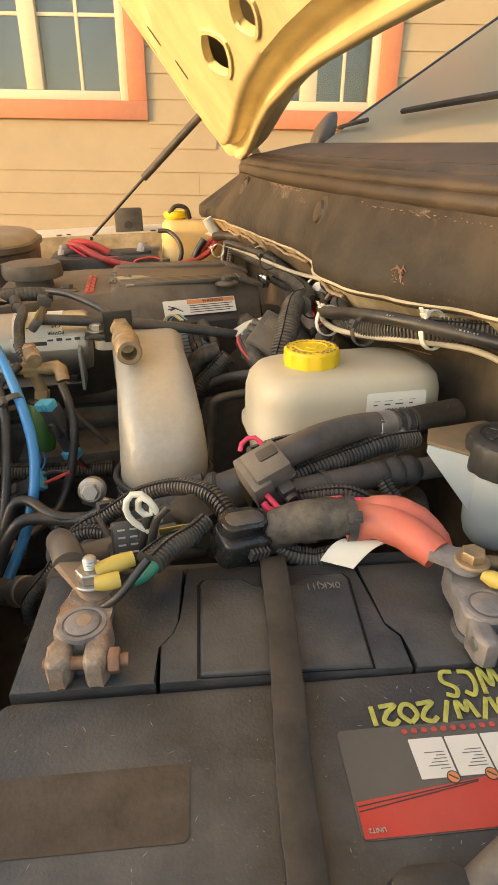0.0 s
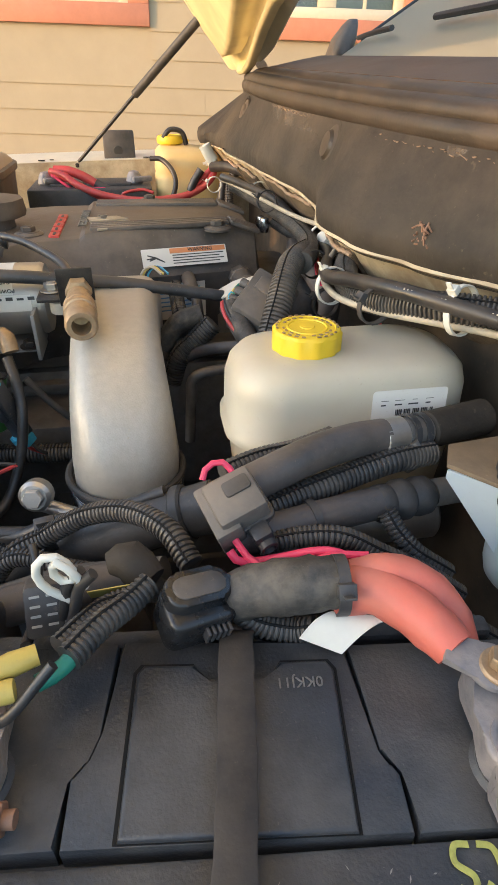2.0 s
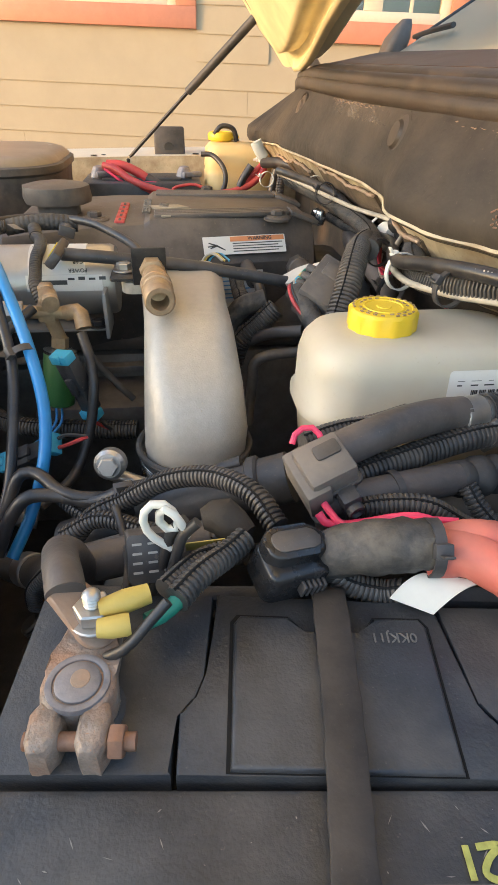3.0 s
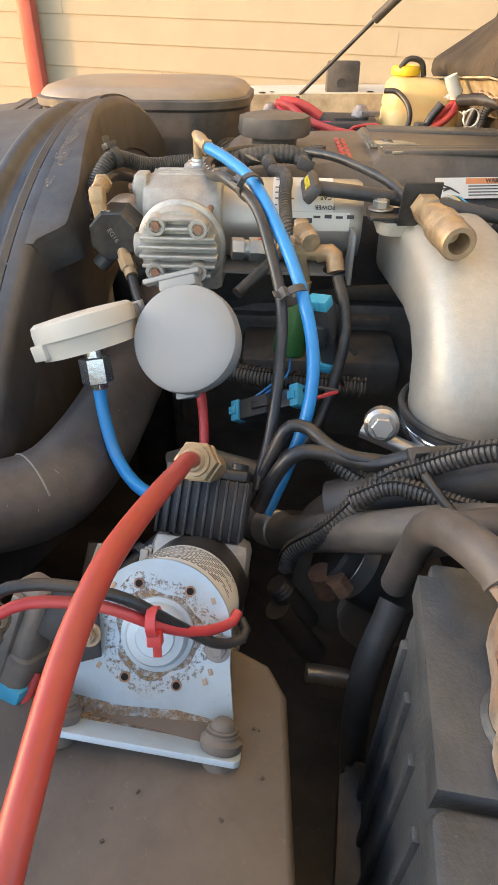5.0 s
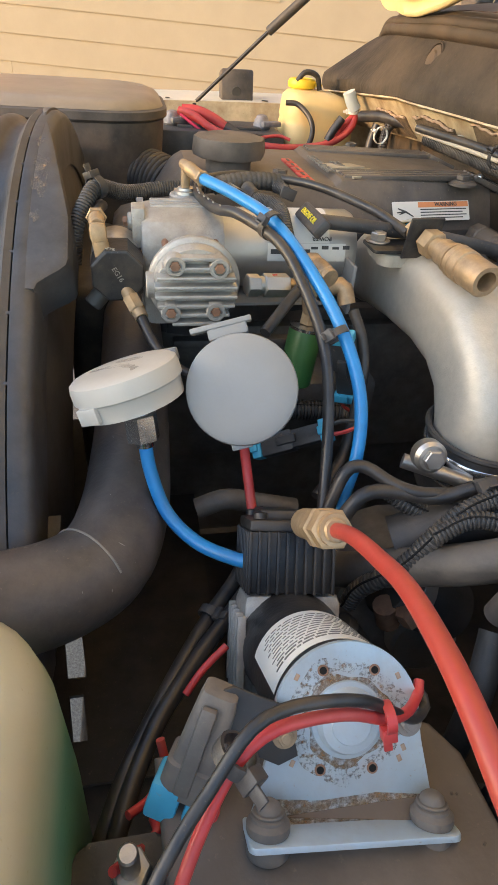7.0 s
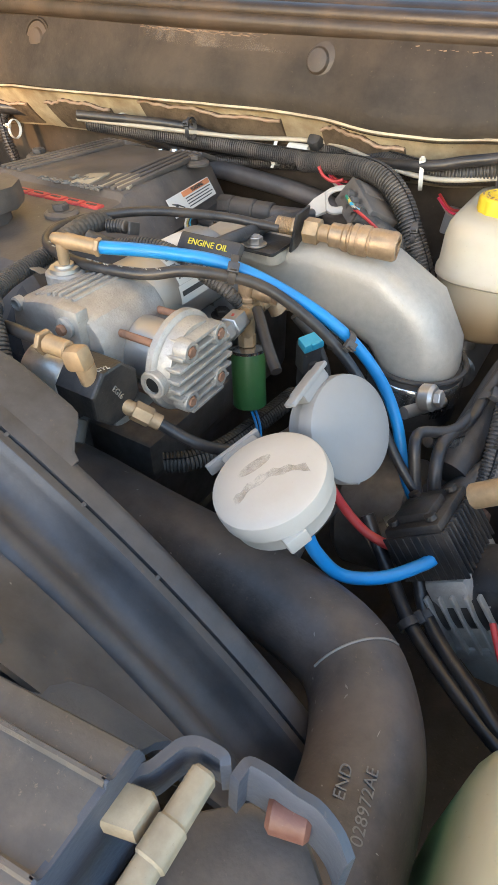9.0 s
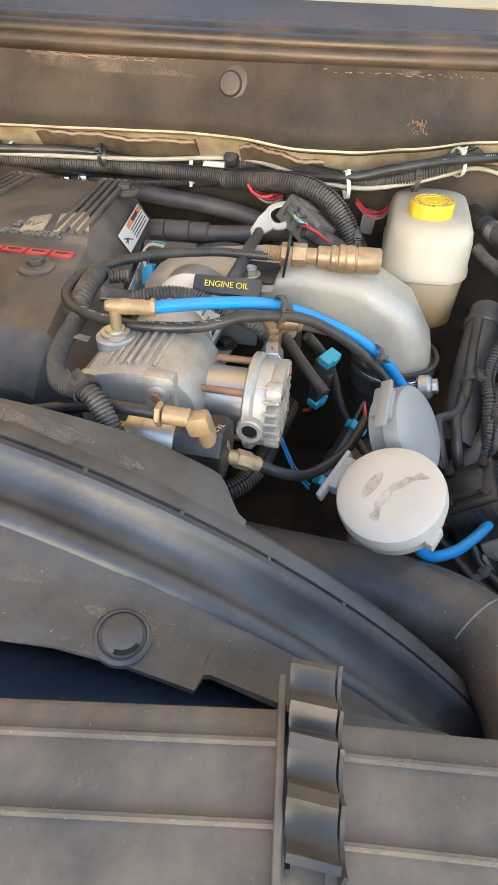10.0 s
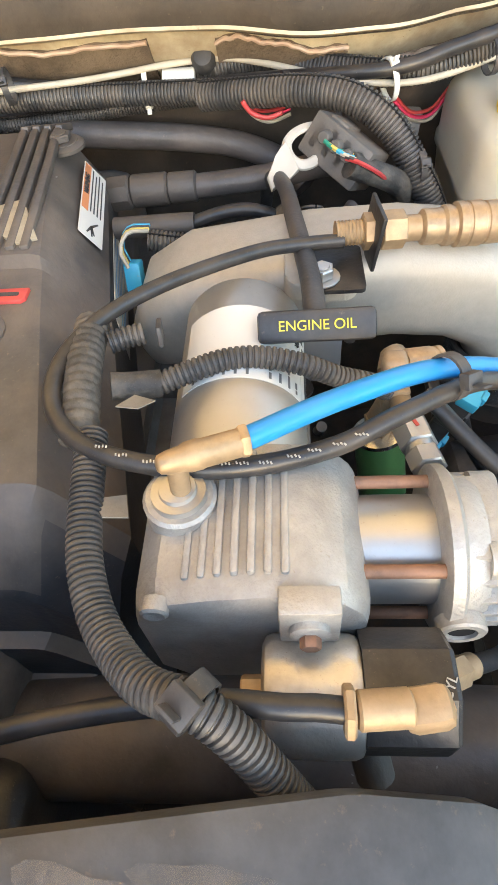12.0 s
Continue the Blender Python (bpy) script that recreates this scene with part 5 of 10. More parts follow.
box(b, (-0.326, 0.678, 1.207), (0.014, 0.018, 0.017), pose(0, 0, 0, -14, 0, 6).to_3x3(), 0.004)
cyl(b, (-0.325, 0.674, 1.202), (-0.323, 0.673, 1.188), 0.007, seg=16)
part("elbow", b, M["brass"], cv)
b = B()
tube(b, [(-0.328, 0.705, 1.212), (-0.327, 0.717, 1.212), (-0.327, 0.728, 1.212), (-0.325, 0.750, 1.210), (-0.325, 0.780, 1.203), (-0.328, 0.814, 1.195), (-0.332, 0.838, 1.190), (-0.340, 0.892, 1.170)], 0.0047, seg=12)
part("feed_line", b, M["black_hose"], cv, "black nylon air line")
b = B()
cyl(b, (-0.306, 0.668, 1.162), (-0.300, 0.655, 1.154), 0.006)
hexa(b, (-0.302, 0.659, 1.157), (-0.296, 0.648, 1.149), 0.0078)
cyl(b, (-0.296, 0.648, 1.149), (-0.293, 0.642, 1.145), 0.0062)
part("outlet", b, M["brass"], cv)
b = B()
tube(b, [(-0.294, 0.644, 1.146), (-0.282, 0.620, 1.128), (-0.262, 0.60, 1.115), (-0.225, 0.575, 1.112), (-0.19, 0.56, 1.125)], 0.0048, seg=10)
part("outlet_line", b, M["black_hose"], cv)
writing("lettering", "EG16", plane_at(Vector((-0.3115, 0.6612, 1.1765)), (0.5, 0, -0.866), (0.866, 0, 0.5)), 0.0062, M["grey_beige"], cv)
writing("lettering", "CYL", Matrix.Translation((-0.3165, 0.6665, 1.1972)) @ pose(0, 0, 0, 0, 0, -25), 0.0055, M["pale_letter"], cv)

# brass manifold and green solenoid
gs = thing("solenoid_valve", "green cylindrical solenoid with brass fittings", "solenoid", (-0.141, 0.655, 1.07))
S0 = Vector((-0.143, 0.656, 1.064))
S1 = Vector((-0.134, 0.664, 1.122))
sa = (S1 - S0).normalized()
b = B()
lathe(b, S0, sa, [(0.015, 0), (0.017, 0.002), (0.017, 0.056), (0.0165, 0.058)], 30)
part("coil", b, M["green_case"], gs)
b = B()
lathe(b, S0 + sa * 0.058, sa, [(0.017, 0), (0.017, 0.003), (0.012, 0.004), (0.006, 0.005)], 30)
part("cap", b, M["chrome"], gs)
T = S1 + sa * 0.004
XC = Vector((-0.139, 0.660, 1.167))
N1 = Vector((-0.2000, 0.6496, 1.1715))
ND = (XC - N1).normalized()
b = B()
hexa(b, T, T + sa * 0.012, 0.0088)
cyl(b, T + sa * 0.010, XC, 0.0070, seg=16)
box(b, XC, (0.017, 0.016, 0.018), None, 0.002)
cyl(b, N1 + ND * 0.038, XC + V(0.022, 0.0, -0.002), 0.0066, seg=16)
part("manifold", b, M["brass"], gs, "tarnished brass cross fitting")
for a_, c_, r_ in ((0.0, 0.012, 0.0100), (0.012, 0.016, 0.0082), (0.016, 0.040, 0.0108)):
    b = B()
    if r_ < 0.009:
        cyl(b, N1 + ND * a_, N1 + ND * c_, r_, seg=18)
    else:
        hexa(b, N1 + ND * a_, N1 + ND * c_, r_)
    part("swivel_nut", b, M["steel"], gs, "bright steel swivel nut")
for q in (XC + V(-0.001, -0.0005, 0.0092), N1 + ND * 0.027 + V(0, 0, 0.0096)):
    b = B()
    box(b, q, (0.0045, 0.002, 0.0006), pose(0, 0, 0, 0, 4, 20).to_3x3())
    part("paint_mark", b, M["red_print"], gs, "red paint mark")
b = B()
tube(b, [XC + V(0.018, 0, -0.002), XC + V(0.032, -0.004, 0.0), XC + V(0.036, -0.012, -0.014)], 0.0082, seg=14)
EP = XC + V(0.002, 0.002, 0.021)
cyl(b, XC, EP, 0.0066, seg=16)
hexa(b, XC + V(0.001, 0.001, 0.009), XC + V(0.001, 0.001, 0.014), 0.0085)
box(b, EP, (0.014, 0.015, 0.015), None, 0.004, 3)
EV = Vector((0.010, -0.032, -0.006)).normalized()
lathe(b, EP + EV * 0.006, EV, [(0.0072, 0), (0.0088, 0.002), (0.0088, 0.017), (0.0078, 0.018), (0.0078, 0.020), (0.0084, 0.0205), (0.0084, 0.0235), (0.005, 0.024)], 20)
part("elbow", b, M["dull_brass"], gs)
for d in (0.0, 0.006):
    b = B()
    tube(b, [S0 + V(d - 0.003, -0.002, 0), S0 + V(d - 0.006, -0.012, -0.02), S0 + V(d - 0.03, -0.03, -0.035), S0 + V(-0.05 + d, -0.05, -0.04)], 0.0014, seg=6)
    part("wire", b, M["blue_hose"], gs)

# ---------------------------------------------------------------- white capped switches
def cap_switch(c, n, r, material, label, up):
    th = thing("pressure_switch", label, "switch", Vector(c), group="white capped switches")
    n = Vector(n).normalized()
    c = Vector(c)
    b = B()
    lathe(b, c - n * 0.012, n, [(r * 0.93, -0.012), (r * 0.95, 0.0), (r * 0.97, 0.001), (r, 0.002), (r, 0.010), (r * 0.975, 0.0145), (r * 0.90, 0.0165), (r * 0.5, 0.0175), (0.004, 0.018)], 48)
    cap = part("cap", b, material, th)
    side = Vector(up)
    side = (side - n * side.dot(n)).normalized()
    w = n.cross(side)
    rot = Matrix((w, side, n)).transposed()
    b = B()
    box(b, c + side * (r + 0.003) - n * 0.008, (0.030, 0.010, 0.016), rot, 0.002)
    box(b, c + side * (r + 0.008) - n * 0.004 + w * 0.004, (0.046, 0.004, 0.010), rot, 0.001)
    part("latch", b, M["grey_plastic"], th, "grey snap latch")
    b = B()
    box(b, c - side * (r - 0.002) - n * 0.016 + w * 0.01, (0.016, 0.007, 0.012), rot, 0.001)
    part("tab", b, material, th)
    return th, n


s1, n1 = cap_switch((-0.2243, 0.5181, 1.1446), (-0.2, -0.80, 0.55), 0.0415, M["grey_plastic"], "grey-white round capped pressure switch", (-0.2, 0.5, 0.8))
s2, n2 = cap_switch((-0.3083, 0.5385, 1.1496), (-0.28, 0.29, 0.915), 0.041, M["white_plastic"], "white round capped pressure switch with brown scuffs", (0.3, 0.75, 0.2))
b = B()
c2 = Vector((-0.3083, 0.5385, 1.1496))
hexa(b, Vector((-0.2985, 0.5225, 1.1245)), Vector((-0.2963, 0.5165, 1.1045)), 0.0125)
cyl(b, Vector((-0.300, 0.526, 1.134)), Vector((-0.2985, 0.5225, 1.122)), 0.008)
cyl(b, Vector((-0.2963, 0.5165, 1.106)), Vector((-0.2960, 0.5155, 1.1005)), 0.007)
part("nut", b, M["chrome"], s2, "bright hexagonal nut")
b = B()
tube(b, [(-0.2960, 0.5155, 1.103), (-0.2925, 0.506, 1.080), (-0.282, 0.488, 1.055), (-0.262, 0.462, 1.048), (-0.238, 0.440, 1.052), (-0.225, 0.432, 1.055)], 0.0052, seg=12)
part("line", b, M["blue_hose"], s2, "blue nylon air line")
b = B()
m2 = Matrix.Translation(c2 + n2 * 0.0060) @ basis(n2)
wv = lambda k: (-0.026 + 0.052 * k, -0.008 + 0.010 * math.sin(k * 3.0) - 0.006 * k)
up_ = [(wv(k / 16)[0], wv(k / 16)[1] + 0.0035 + 0.0012 * math.sin(k * 2.1)) for k in range(17)]
lo_ = [(wv(k / 16)[0], wv(k / 16)[1] - 0.0030 - 0.0012 * math.sin(k * 1.3)) for k in range(16, -1, -1)]
slab(b, up_ + lo_, m2 @ pose(0, 0, 0, 0, 0, 96), 0.0001)
part("scuff", b, M["smudge"], s2, "brown scuff mark")
b = B()
slab(b, [(0.013 * math.cos(a) - 0.004, 0.0045 * math.sin(a) + 0.013 + 0.1 * 0.013 * math.cos(a)) for a in [i * math.pi / 10 for i in range(20)]], m2 @ pose(0, 0, 0, 0, 0, 96), 0.0001)
part("scuff", b, M["smudge"], s2, "brown scuff mark")
b = B()
tube(b, [(-0.222, 0.545, 1.12), (-0.215, 0.53, 1.07), (-0.212, 0.50, 1.035), (-0.214, 0.47, 1.03), (-0.215, 0.455, 1.04)], 0.0042, seg=10)
part("line", b, M["red_wire"], s1, "dark red air line")
# ---------------------------------------------------------------- radiator hose, fan shroud, radiator
HOSE_BEND = [(-0.310, 0.58, 1.035), (-0.315, 0.515, 1.036), (-0.328, 0.466, 1.037), (-0.354, 0.439, 1.040), (-0.400, 0.4205, 1.047), (-0.46, 0.415, 1.049), (-0.53, 0.413, 1.043)]
rh = thing("radiator_hose", "large dusty black moulded radiator hose", "hose", (-0.33, 0.5, 1.0))
b = B()
tube(b, [(-0.285, 1.02, 0.97), (-0.303, 0.93, 1.03), (-0.305, 0.84, 1.042), (-0.305, 0.74, 1.042), (-0.307, 0.66, 1.036)] + HOSE_BEND + [(-0.60, 0.412, 1.035)], 0.0355, seg=28, step=0.008)
part("hose", b, M["hose_rubber"], rh)
hz = spline([(-0.305, 0.74, 1.042), (-0.307, 0.66, 1.036)] + HOSE_BEND, 0.004)
def on_hose(u, v):
    f = min(max(u, 0), 0.999) * (len(hz) - 2)
    k = int(f)
    d = (hz[k + 1] - hz[k]).normalized()
    side = d.cross(Vector((0, 0, 1))).normalized()
    up = side.cross(d)
    a = -1.3 + 2.6 * v
    return hz[k].lerp(hz[k + 1], f - k) + (side * math.sin(a) + up * math.cos(a)) * 0.0357
part("scratch", scratches(on_hose, 45, 21, 0.001, 0.007), M["scratch"], rh, "pale scuffs on the rubber")
b = B()
tube(b, [on_hose(0.60, 0.12 + 0.76 * k / 12) for k in range(13)], 0.0009, seg=5, step=0.004)
part("mould_line", b, M["dull_tape"], rh, "pale mould line")
b = B()
for k in range(2):
    cyl(b, (-0.480 - 0.016 * k, 0.4145, 1.0485), (-0.490 - 0.016 * k, 0.4142, 1.0477), 0.0375, seg=28, ch=0.001)
part("band", b, M["paper"], rh, "two pale printed bands")
for txt, p in (("END", (-0.4215, 0.4265, 1.0835)), ("028972AE", (-0.4260, 0.4125, 1.0840))):
    writing("lettering", txt, plane_at(Vector(p), (0.985, 0.16, 0.0), (-0.16, 0.98, 0.10)), 0.0090, M["grey_letter"], rh)
SHY, SHZ = 0.948, 0.608


def sh(a, r, x):
    """Point of the shroud: angle from straight up toward the driver's side, radius, and place along the bay; the arch is flatter than a circle of that radius."""
    d, R = r * math.sin(a), r + 0.067
    return Vector((x, SHY - d, SHZ + math.sqrt(R * R - d * d)))


shroud = thing("fan_shroud", "dusty black moulded fan shroud with a stepped rim", "fan shroud", (-0.45, 0.95, 0.6))
b = B()
prof = [(-0.381, 0.52), (-0.380, 0.574), (-0.382, 0.5785), (-0.386, 0.5805), (-0.3932, 0.5805), (-0.3938, 0.5735), (-0.3990, 0.5735), (-0.3996, 0.5805), (-0.402, 0.5810)]
prof += [(p.x, p.y) for p in spline([V(-0.4035, 0.5795, 0), V(-0.408, 0.5725, 0), V(-0.415, 0.5660, 0), V(-0.424, 0.5640, 0), V(-0.4305, 0.5665, 0), V(-0.4350, 0.5720, 0), V(-0.4390, 0.5745, 0), V(-0.4440, 0.5725, 0), V(-0.447, 0.560, 0)], 0.0022)]
sheet(b, lambda u, v: sh(-1.25 + 2.5 * u, pick(prof, v)[1], pick(prof, v)[0]), 130, len(prof) - 1, 0.003)
part("barrel", b, M["barrel_plastic"], shroud, smooth=48)
part("scratch", scratches(lambda u, v: sh(-0.2 + 1.05 * u, pick(prof, 0.42 + 0.52 * v)[1] + 0.0002, pick(prof, 0.42 + 0.52 * v)[0]), 220, 5), M["scratch"], shroud, "pale nicks and scratches")
b = B()
tube(b, [sh(0.715 + 0.006 * math.sin(i * 0.9), r + 0.0004, x) for i, (x, r) in enumerate(prof[8:-2])], 0.0007, seg=5, step=0.003)
part("mould_line", b, M["dull_tape"], shroud, "pale mould line across the shroud")
# flat front plate of the shroud, with a stepped notch in its free edge
PEDGE = [(0.440, -0.455, 1.035), (0.475, -0.461, 1.070), (0.515, -0.4680, 1.105), (0.545, -0.4860, 1.150), (0.575, -0.4920, 1.178), (0.592, -0.4930, 1.183), (0.628, -0.4835, 1.176), (0.631, -0.4850, 1.1775), (0.633, -0.4945, 1.179), (0.671, -0.4935, 1.188), (0.703, -0.4965, 1.198), (0.736, -0.5040, 1.208), (0.80, -0.514, 1.226), (0.95, -0.522, 1.243), (1.15, -0.520, 1.218), (1.30, -0.515, 1.16)]


def plate_pt(y, v):
    """Point of the front plate between the barrel's crease and its free edge."""
    for (ya, xa, za), (yb, xb, zb) in zip(PEDGE, PEDGE[1:]):
        if y <= yb:
            t = max(0, (y - ya) / (yb - ya))
            xe, ze = xa + (xb - xa) * t, za + (zb - za) * t
            break
    R = 0.5745 + 0.067
    z0 = SHZ + math.sqrt(R * R - (SHY - y) ** 2)
    return Vector((-0.4425 + (xe + 0.4425) * v, y, z0 + (ze - z0) * v - 0.004 * math.sin(math.pi * min(1, v * 1.3)) * (1 - v)))


PY = [0.440, 0.457, 0.475, 0.490, 0.505, 0.515, 0.525, 0.535, 0.545, 0.555, 0.565, 0.575, 0.583, 0.592, 0.604, 0.616, 0.628, 0.631, 0.633, 0.645, 0.658] + [0.671 + 0.016 * i for i in range(40)]
b = B()
sheet(b, lambda u, v: plate_pt(PY[min(len(PY) - 1, int(u * (len(PY) - 1) + 0.5))], v), len(PY) - 1, 8, 0.003)
part("front_plate", b, M["shroud_plastic"], shroud, "flat dusty front plate with a notched edge")
part("scratch", scratches(lambda u, v: plate_pt(0.60 + 0.25 * u, v), 45, 17, 0.001, 0.004, 0.00022), M["scratch"], shroud, "pale nicks and scratches")
part("dust_patch", blots(lambda u, v: plate_pt(0.60 + 0.25 * u, v), ((0.62, 0.35, 0.10, 0.2), (0.30, 0.55, 0.07, 0.16), (0.85, 0.6, 0.06, 0.2))), M["dust_patch"], shroud, "pale dried dust patch")
part("dust_patch", blots(lambda u, v: sh(-0.2 + 0.95 * u, pick(prof, 0.66 + 0.16 * v)[1], pick(prof, 0.66 + 0.16 * v)[0]), ((0.45, 0.5, 0.05, 0.22), (0.60, 0.35, 0.035, 0.16), (0.72, 0.6, 0.04, 0.2), (0.85, 0.4, 0.03, 0.2))), M["dust_patch"], shroud, "pale dried dust patch")
# rear flange, wide over the top and stepping in at the notch
b = B()
def flange_r(u, v):
    a = -0.8 + 1.372 * u
    k = min(1, max(0, (0.570 - a) / 0.050))
    k = k * k * (3 - 2 * k)
    edge = max(-0.400, -0.352 - 0.085 * max(0, 0.43 - a))
    edge = -0.378 + (edge + 0.378) * k
    if v < 0.7:
        w = v / 0.7
        return sh(a, 0.5830 - 0.0012 * w ** 6, -0.388 + (edge + 0.388) * w)
    w = (v - 0.7) / 0.3
    return sh(a, 0.5818 - 0.045 * w, edge + 0.003 * math.sin(min(1, w * 4) * math.pi / 2) * k)
sheet(b, flange_r, 120, 20, 0.003)
part("rear_flange", b, M["shroud_plastic"], shroud)
b = B()
sheet(b, lambda u, v: sh(-1.25 + 2.5 * u, 0.40 + 0.13 * v, -0.375 - 0.01 * v), 60, 4, 0.003)
part("ring", b, M["shroud_plastic"], shroud)
for k in range(13):
    a = -0.62 + 0.112 * k
    b = B()
    t = Vector((0, -math.cos(a), -math.sin(a)))
    n = Vector((0, -math.sin(a), math.cos(a)))
    box(b, sh(a, 0.5780, -0.3964), (0.010, 0.0030, 0.0085), Matrix((Vector((1, 0, 0)), t, n)).transposed(), 0.0006)
    part("clip", b, M["shroud_plastic"], shroud)
for ac, xc, ra, rx, ph in ((0.345, -0.3780, 0.030, 0.0075, 0.4), (0.285, -0.3800, 0.036, 0.0065, 2.0), (0.425, -0.3800, 0.014, 0.004, 1.0), (0.19, -0.384, 0.02, 0.004, 1.7)):
    b = B()
    def blot(u, v):
        a = 2 * math.pi * u
        k = v * (1 + 0.25 * math.sin(3 * a + ph) + 0.15 * math.sin(5 * a + 2 * ph))
        return sh(ac + ra * k * math.cos(a), 0.5843, xc + rx * k * math.sin(a))
    sheet(b, blot, 28, 4, 0.0)
    part("dust_patch", b, M["dust_patch"], shroud, "pale dried dust patch")
b = B()
PINP = plate_pt(0.675, 0.74)
lathe(b, PINP, (-0.10, -0.22, 1), [(0.0150, -0.002), (0.0150, 0.002), (0.0135, 0.0035), (0.0125, 0.0035), (0.0121, 0.0027), (0.0113, 0.0027), (0.0108, 0.0055), (0.0095, 0.0068), (0.003, 0.0074)], 32)
part("push_pin", b, M["shroud_plastic"], shroud, "round black push pin")
b = B()
slab(b, [(0.0113 * math.cos(k), 0.0113 * math.sin(k)) for k in [3.5 + 0.12 * i for i in range(12)]] + [(0.0088 * math.cos(k), 0.0088 * math.sin(k)) for k in [3.5 + 0.12 * i for i in range(11, -1, -1)]], Matrix.Translation(PINP + V(-0.0006, -0.0014, 0.0062)) @ basis((-0.10, -0.22, 1)), 0.0006)
part("pin_slot", b, M["seam_black"], shroud, "dark slot in the pin")
b = B()
slab(b, [(-0.03, -0.05), (0.03, -0.05), (0.03, 0.05), (-0.02, 0.05)], Matrix.Translation((-0.398, 0.485, 1.0)) @ pose(0, 0, 0, 20, 0, 0), 0.004, 0.001)
bolt(b, (-0.392, 0.490, 1.004), (0, -0.3, 0.9), 0.010, 0.008)
part("mount_foot", b, M["shroud_plastic"], shroud)

rad = thing("radiator_support", "dusty black radiator top panel with ribs and clips", "radiator support", (-0.62, 0.9, 0.4))
b = B()
box(b, (-0.545, 0.97, 0.78), (0.05, 1.20, 0.70), None, 0.01)
part("radiator_core", b, M["black_metal"], rad)
b = B()
sheet(b, lambda u, v: (-0.519 - 0.055 * math.cos(math.pi * v), 0.50 + 1.0 * u, 1.102 + 0.061 * math.sin(math.pi * v)), 14, 14, 0.004)
part("radiator_tank", b, M["tank_plastic"], rad, "blue-black radiator end tank")
RP = lambda y: -0.502 - 0.18 * (y - 0.592)     # rear edge of the top panel
b = B()
prof2 = [(0.006, 1.165), (0.002, 1.190), (0.0, 1.1955), (-0.003, 1.197), (-0.0125, 1.1965), (-0.0135, 1.1990), (-0.0150, 1.1990), (-0.0160, 1.1960), (-0.042, 1.1945), (-0.043, 1.1970), (-0.0445, 1.1970), (-0.0455, 1.1940), (-0.072, 1.1925), (-0.076, 1.186), (-0.10, 1.184), (-0.20, 1.17)]
def rs(u, v):
    y = 0.590 + 1.0 * u
    x, z = pick(prof2, v)
    return (RP(y) + x, y + 0.15 * max(-0.1, x) * (1 - u) ** 4, z)
sheet(b, rs, 30, len(prof2) - 1, 0.004)
part("top_panel", b, M["dusty_plastic"], rad, "dusty black plastic panel")
part("dust_patch", blots(rs, ((0.06, 0.30, 0.022, 0.03), (0.13, 0.62, 0.03, 0.05), (0.20, 0.34, 0.02, 0.03), (0.03, 0.66, 0.015, 0.04), (0.27, 0.6, 0.03, 0.05))), M["dust_patch"], rad, "pale dried dust patch")
part("scratch", scratches(rs, 160, 9), M["scratch"], rad, "pale nicks and scratches")
b = B()
prof3 = [(0.010, 1.150), (0.006, 1.186), (0.004, 1.191), (0.001, 1.192), (-0.008, 1.1915), (-0.009, 1.194), (-0.0105, 1.194), (-0.0115, 1.191), (-0.040, 1.190), (-0.041, 1.1925), (-0.0425, 1.1925), (-0.0435, 1.1895), (-0.075, 1.188), (-0.08, 1.182), (-0.13, 1.172)]
SPX = lambda y: -0.5000 - 0.125 * (y - 0.527)
sheet(b, lambda u, v: (SPX(0.489 + 0.073 * u) + pick(prof3, v)[0], 0.489 + 0.073 * u, pick(prof3, v)[1]), 10, len(prof3) - 1, 0.004)
part("side_panel", b, M["dusty_plastic"], rad, "dusty black plastic end panel")
b = B()
sheet(b, lambda u, v: (SPX(0.489) + pick(prof3, 0.06 + 0.94 * u)[0], 0.4875, pick(prof3, 0.06 + 0.94 * u)[1] - 0.07 * v), len(prof3) * 2, 4, 0.003)
part("end_wall", b, M["tank_plastic"], rad, "blue-black end of the panel")
ep = lambda u, v: (SPX(0.489 + 0.073 * u) + pick(prof3, v)[0], 0.489 + 0.073 * u, pick(prof3, v)[1])
part("dust_patch", blots(ep, ((0.6, 0.42, 0.14, 0.06), (0.25, 0.70, 0.12, 0.05), (0.8, 0.72, 0.1, 0.05))), M["dust_patch"], rad, "pale dried dust patch")
b = B()
def saddle(u, v):
    """Scalloped clip channel: rounded troughs between raised cusps."""
    cusps = (-0.486, -0.505, -0.519, -0.538, -0.560)
    x = cusps[0] + (cusps[-1] - cusps[0]) * u
    k = max(i for i in range(4) if x <= cusps[i] + 1e-6)
    w = (x - cusps[k]) / (cusps[k + 1] - cusps[k])
    z = 1.215 - 0.002 * k - 0.011 * math.sin(math.pi * min(1, max(0, w))) ** 0.6
    return (x, 0.5670 + 0.020 * v + 0.13 * (x + 0.49), z)
sheet(b, saddle, 64, 2, 0.003)
part("clip_channel", b, M["black_plastic"], rad, "dark scalloped clip channel", smooth=35)
for dy, lift in ((0.0, 1.0), (0.0205, 0.55)):
    b = B()
    sheet(b, lambda u, v: (saddle(u, 0)[0], saddle(u, 0)[1] + dy - 0.001, 1.188 + (saddle(u, 0)[2] - 1.188 + 0.001) * v * lift), 64, 2, 0.0018)
    part("channel_wall", b, M["black_plastic"], rad, smooth=35)
b = B()
box(b, (-0.529, 0.5850, 1.1985), (0.082, 0.0035, 0.010), pose(0, 0, 0, 0, 0, 8).to_3x3(), 0.001)
part("divider", b, M["dusty_plastic"], rad)
b = B()
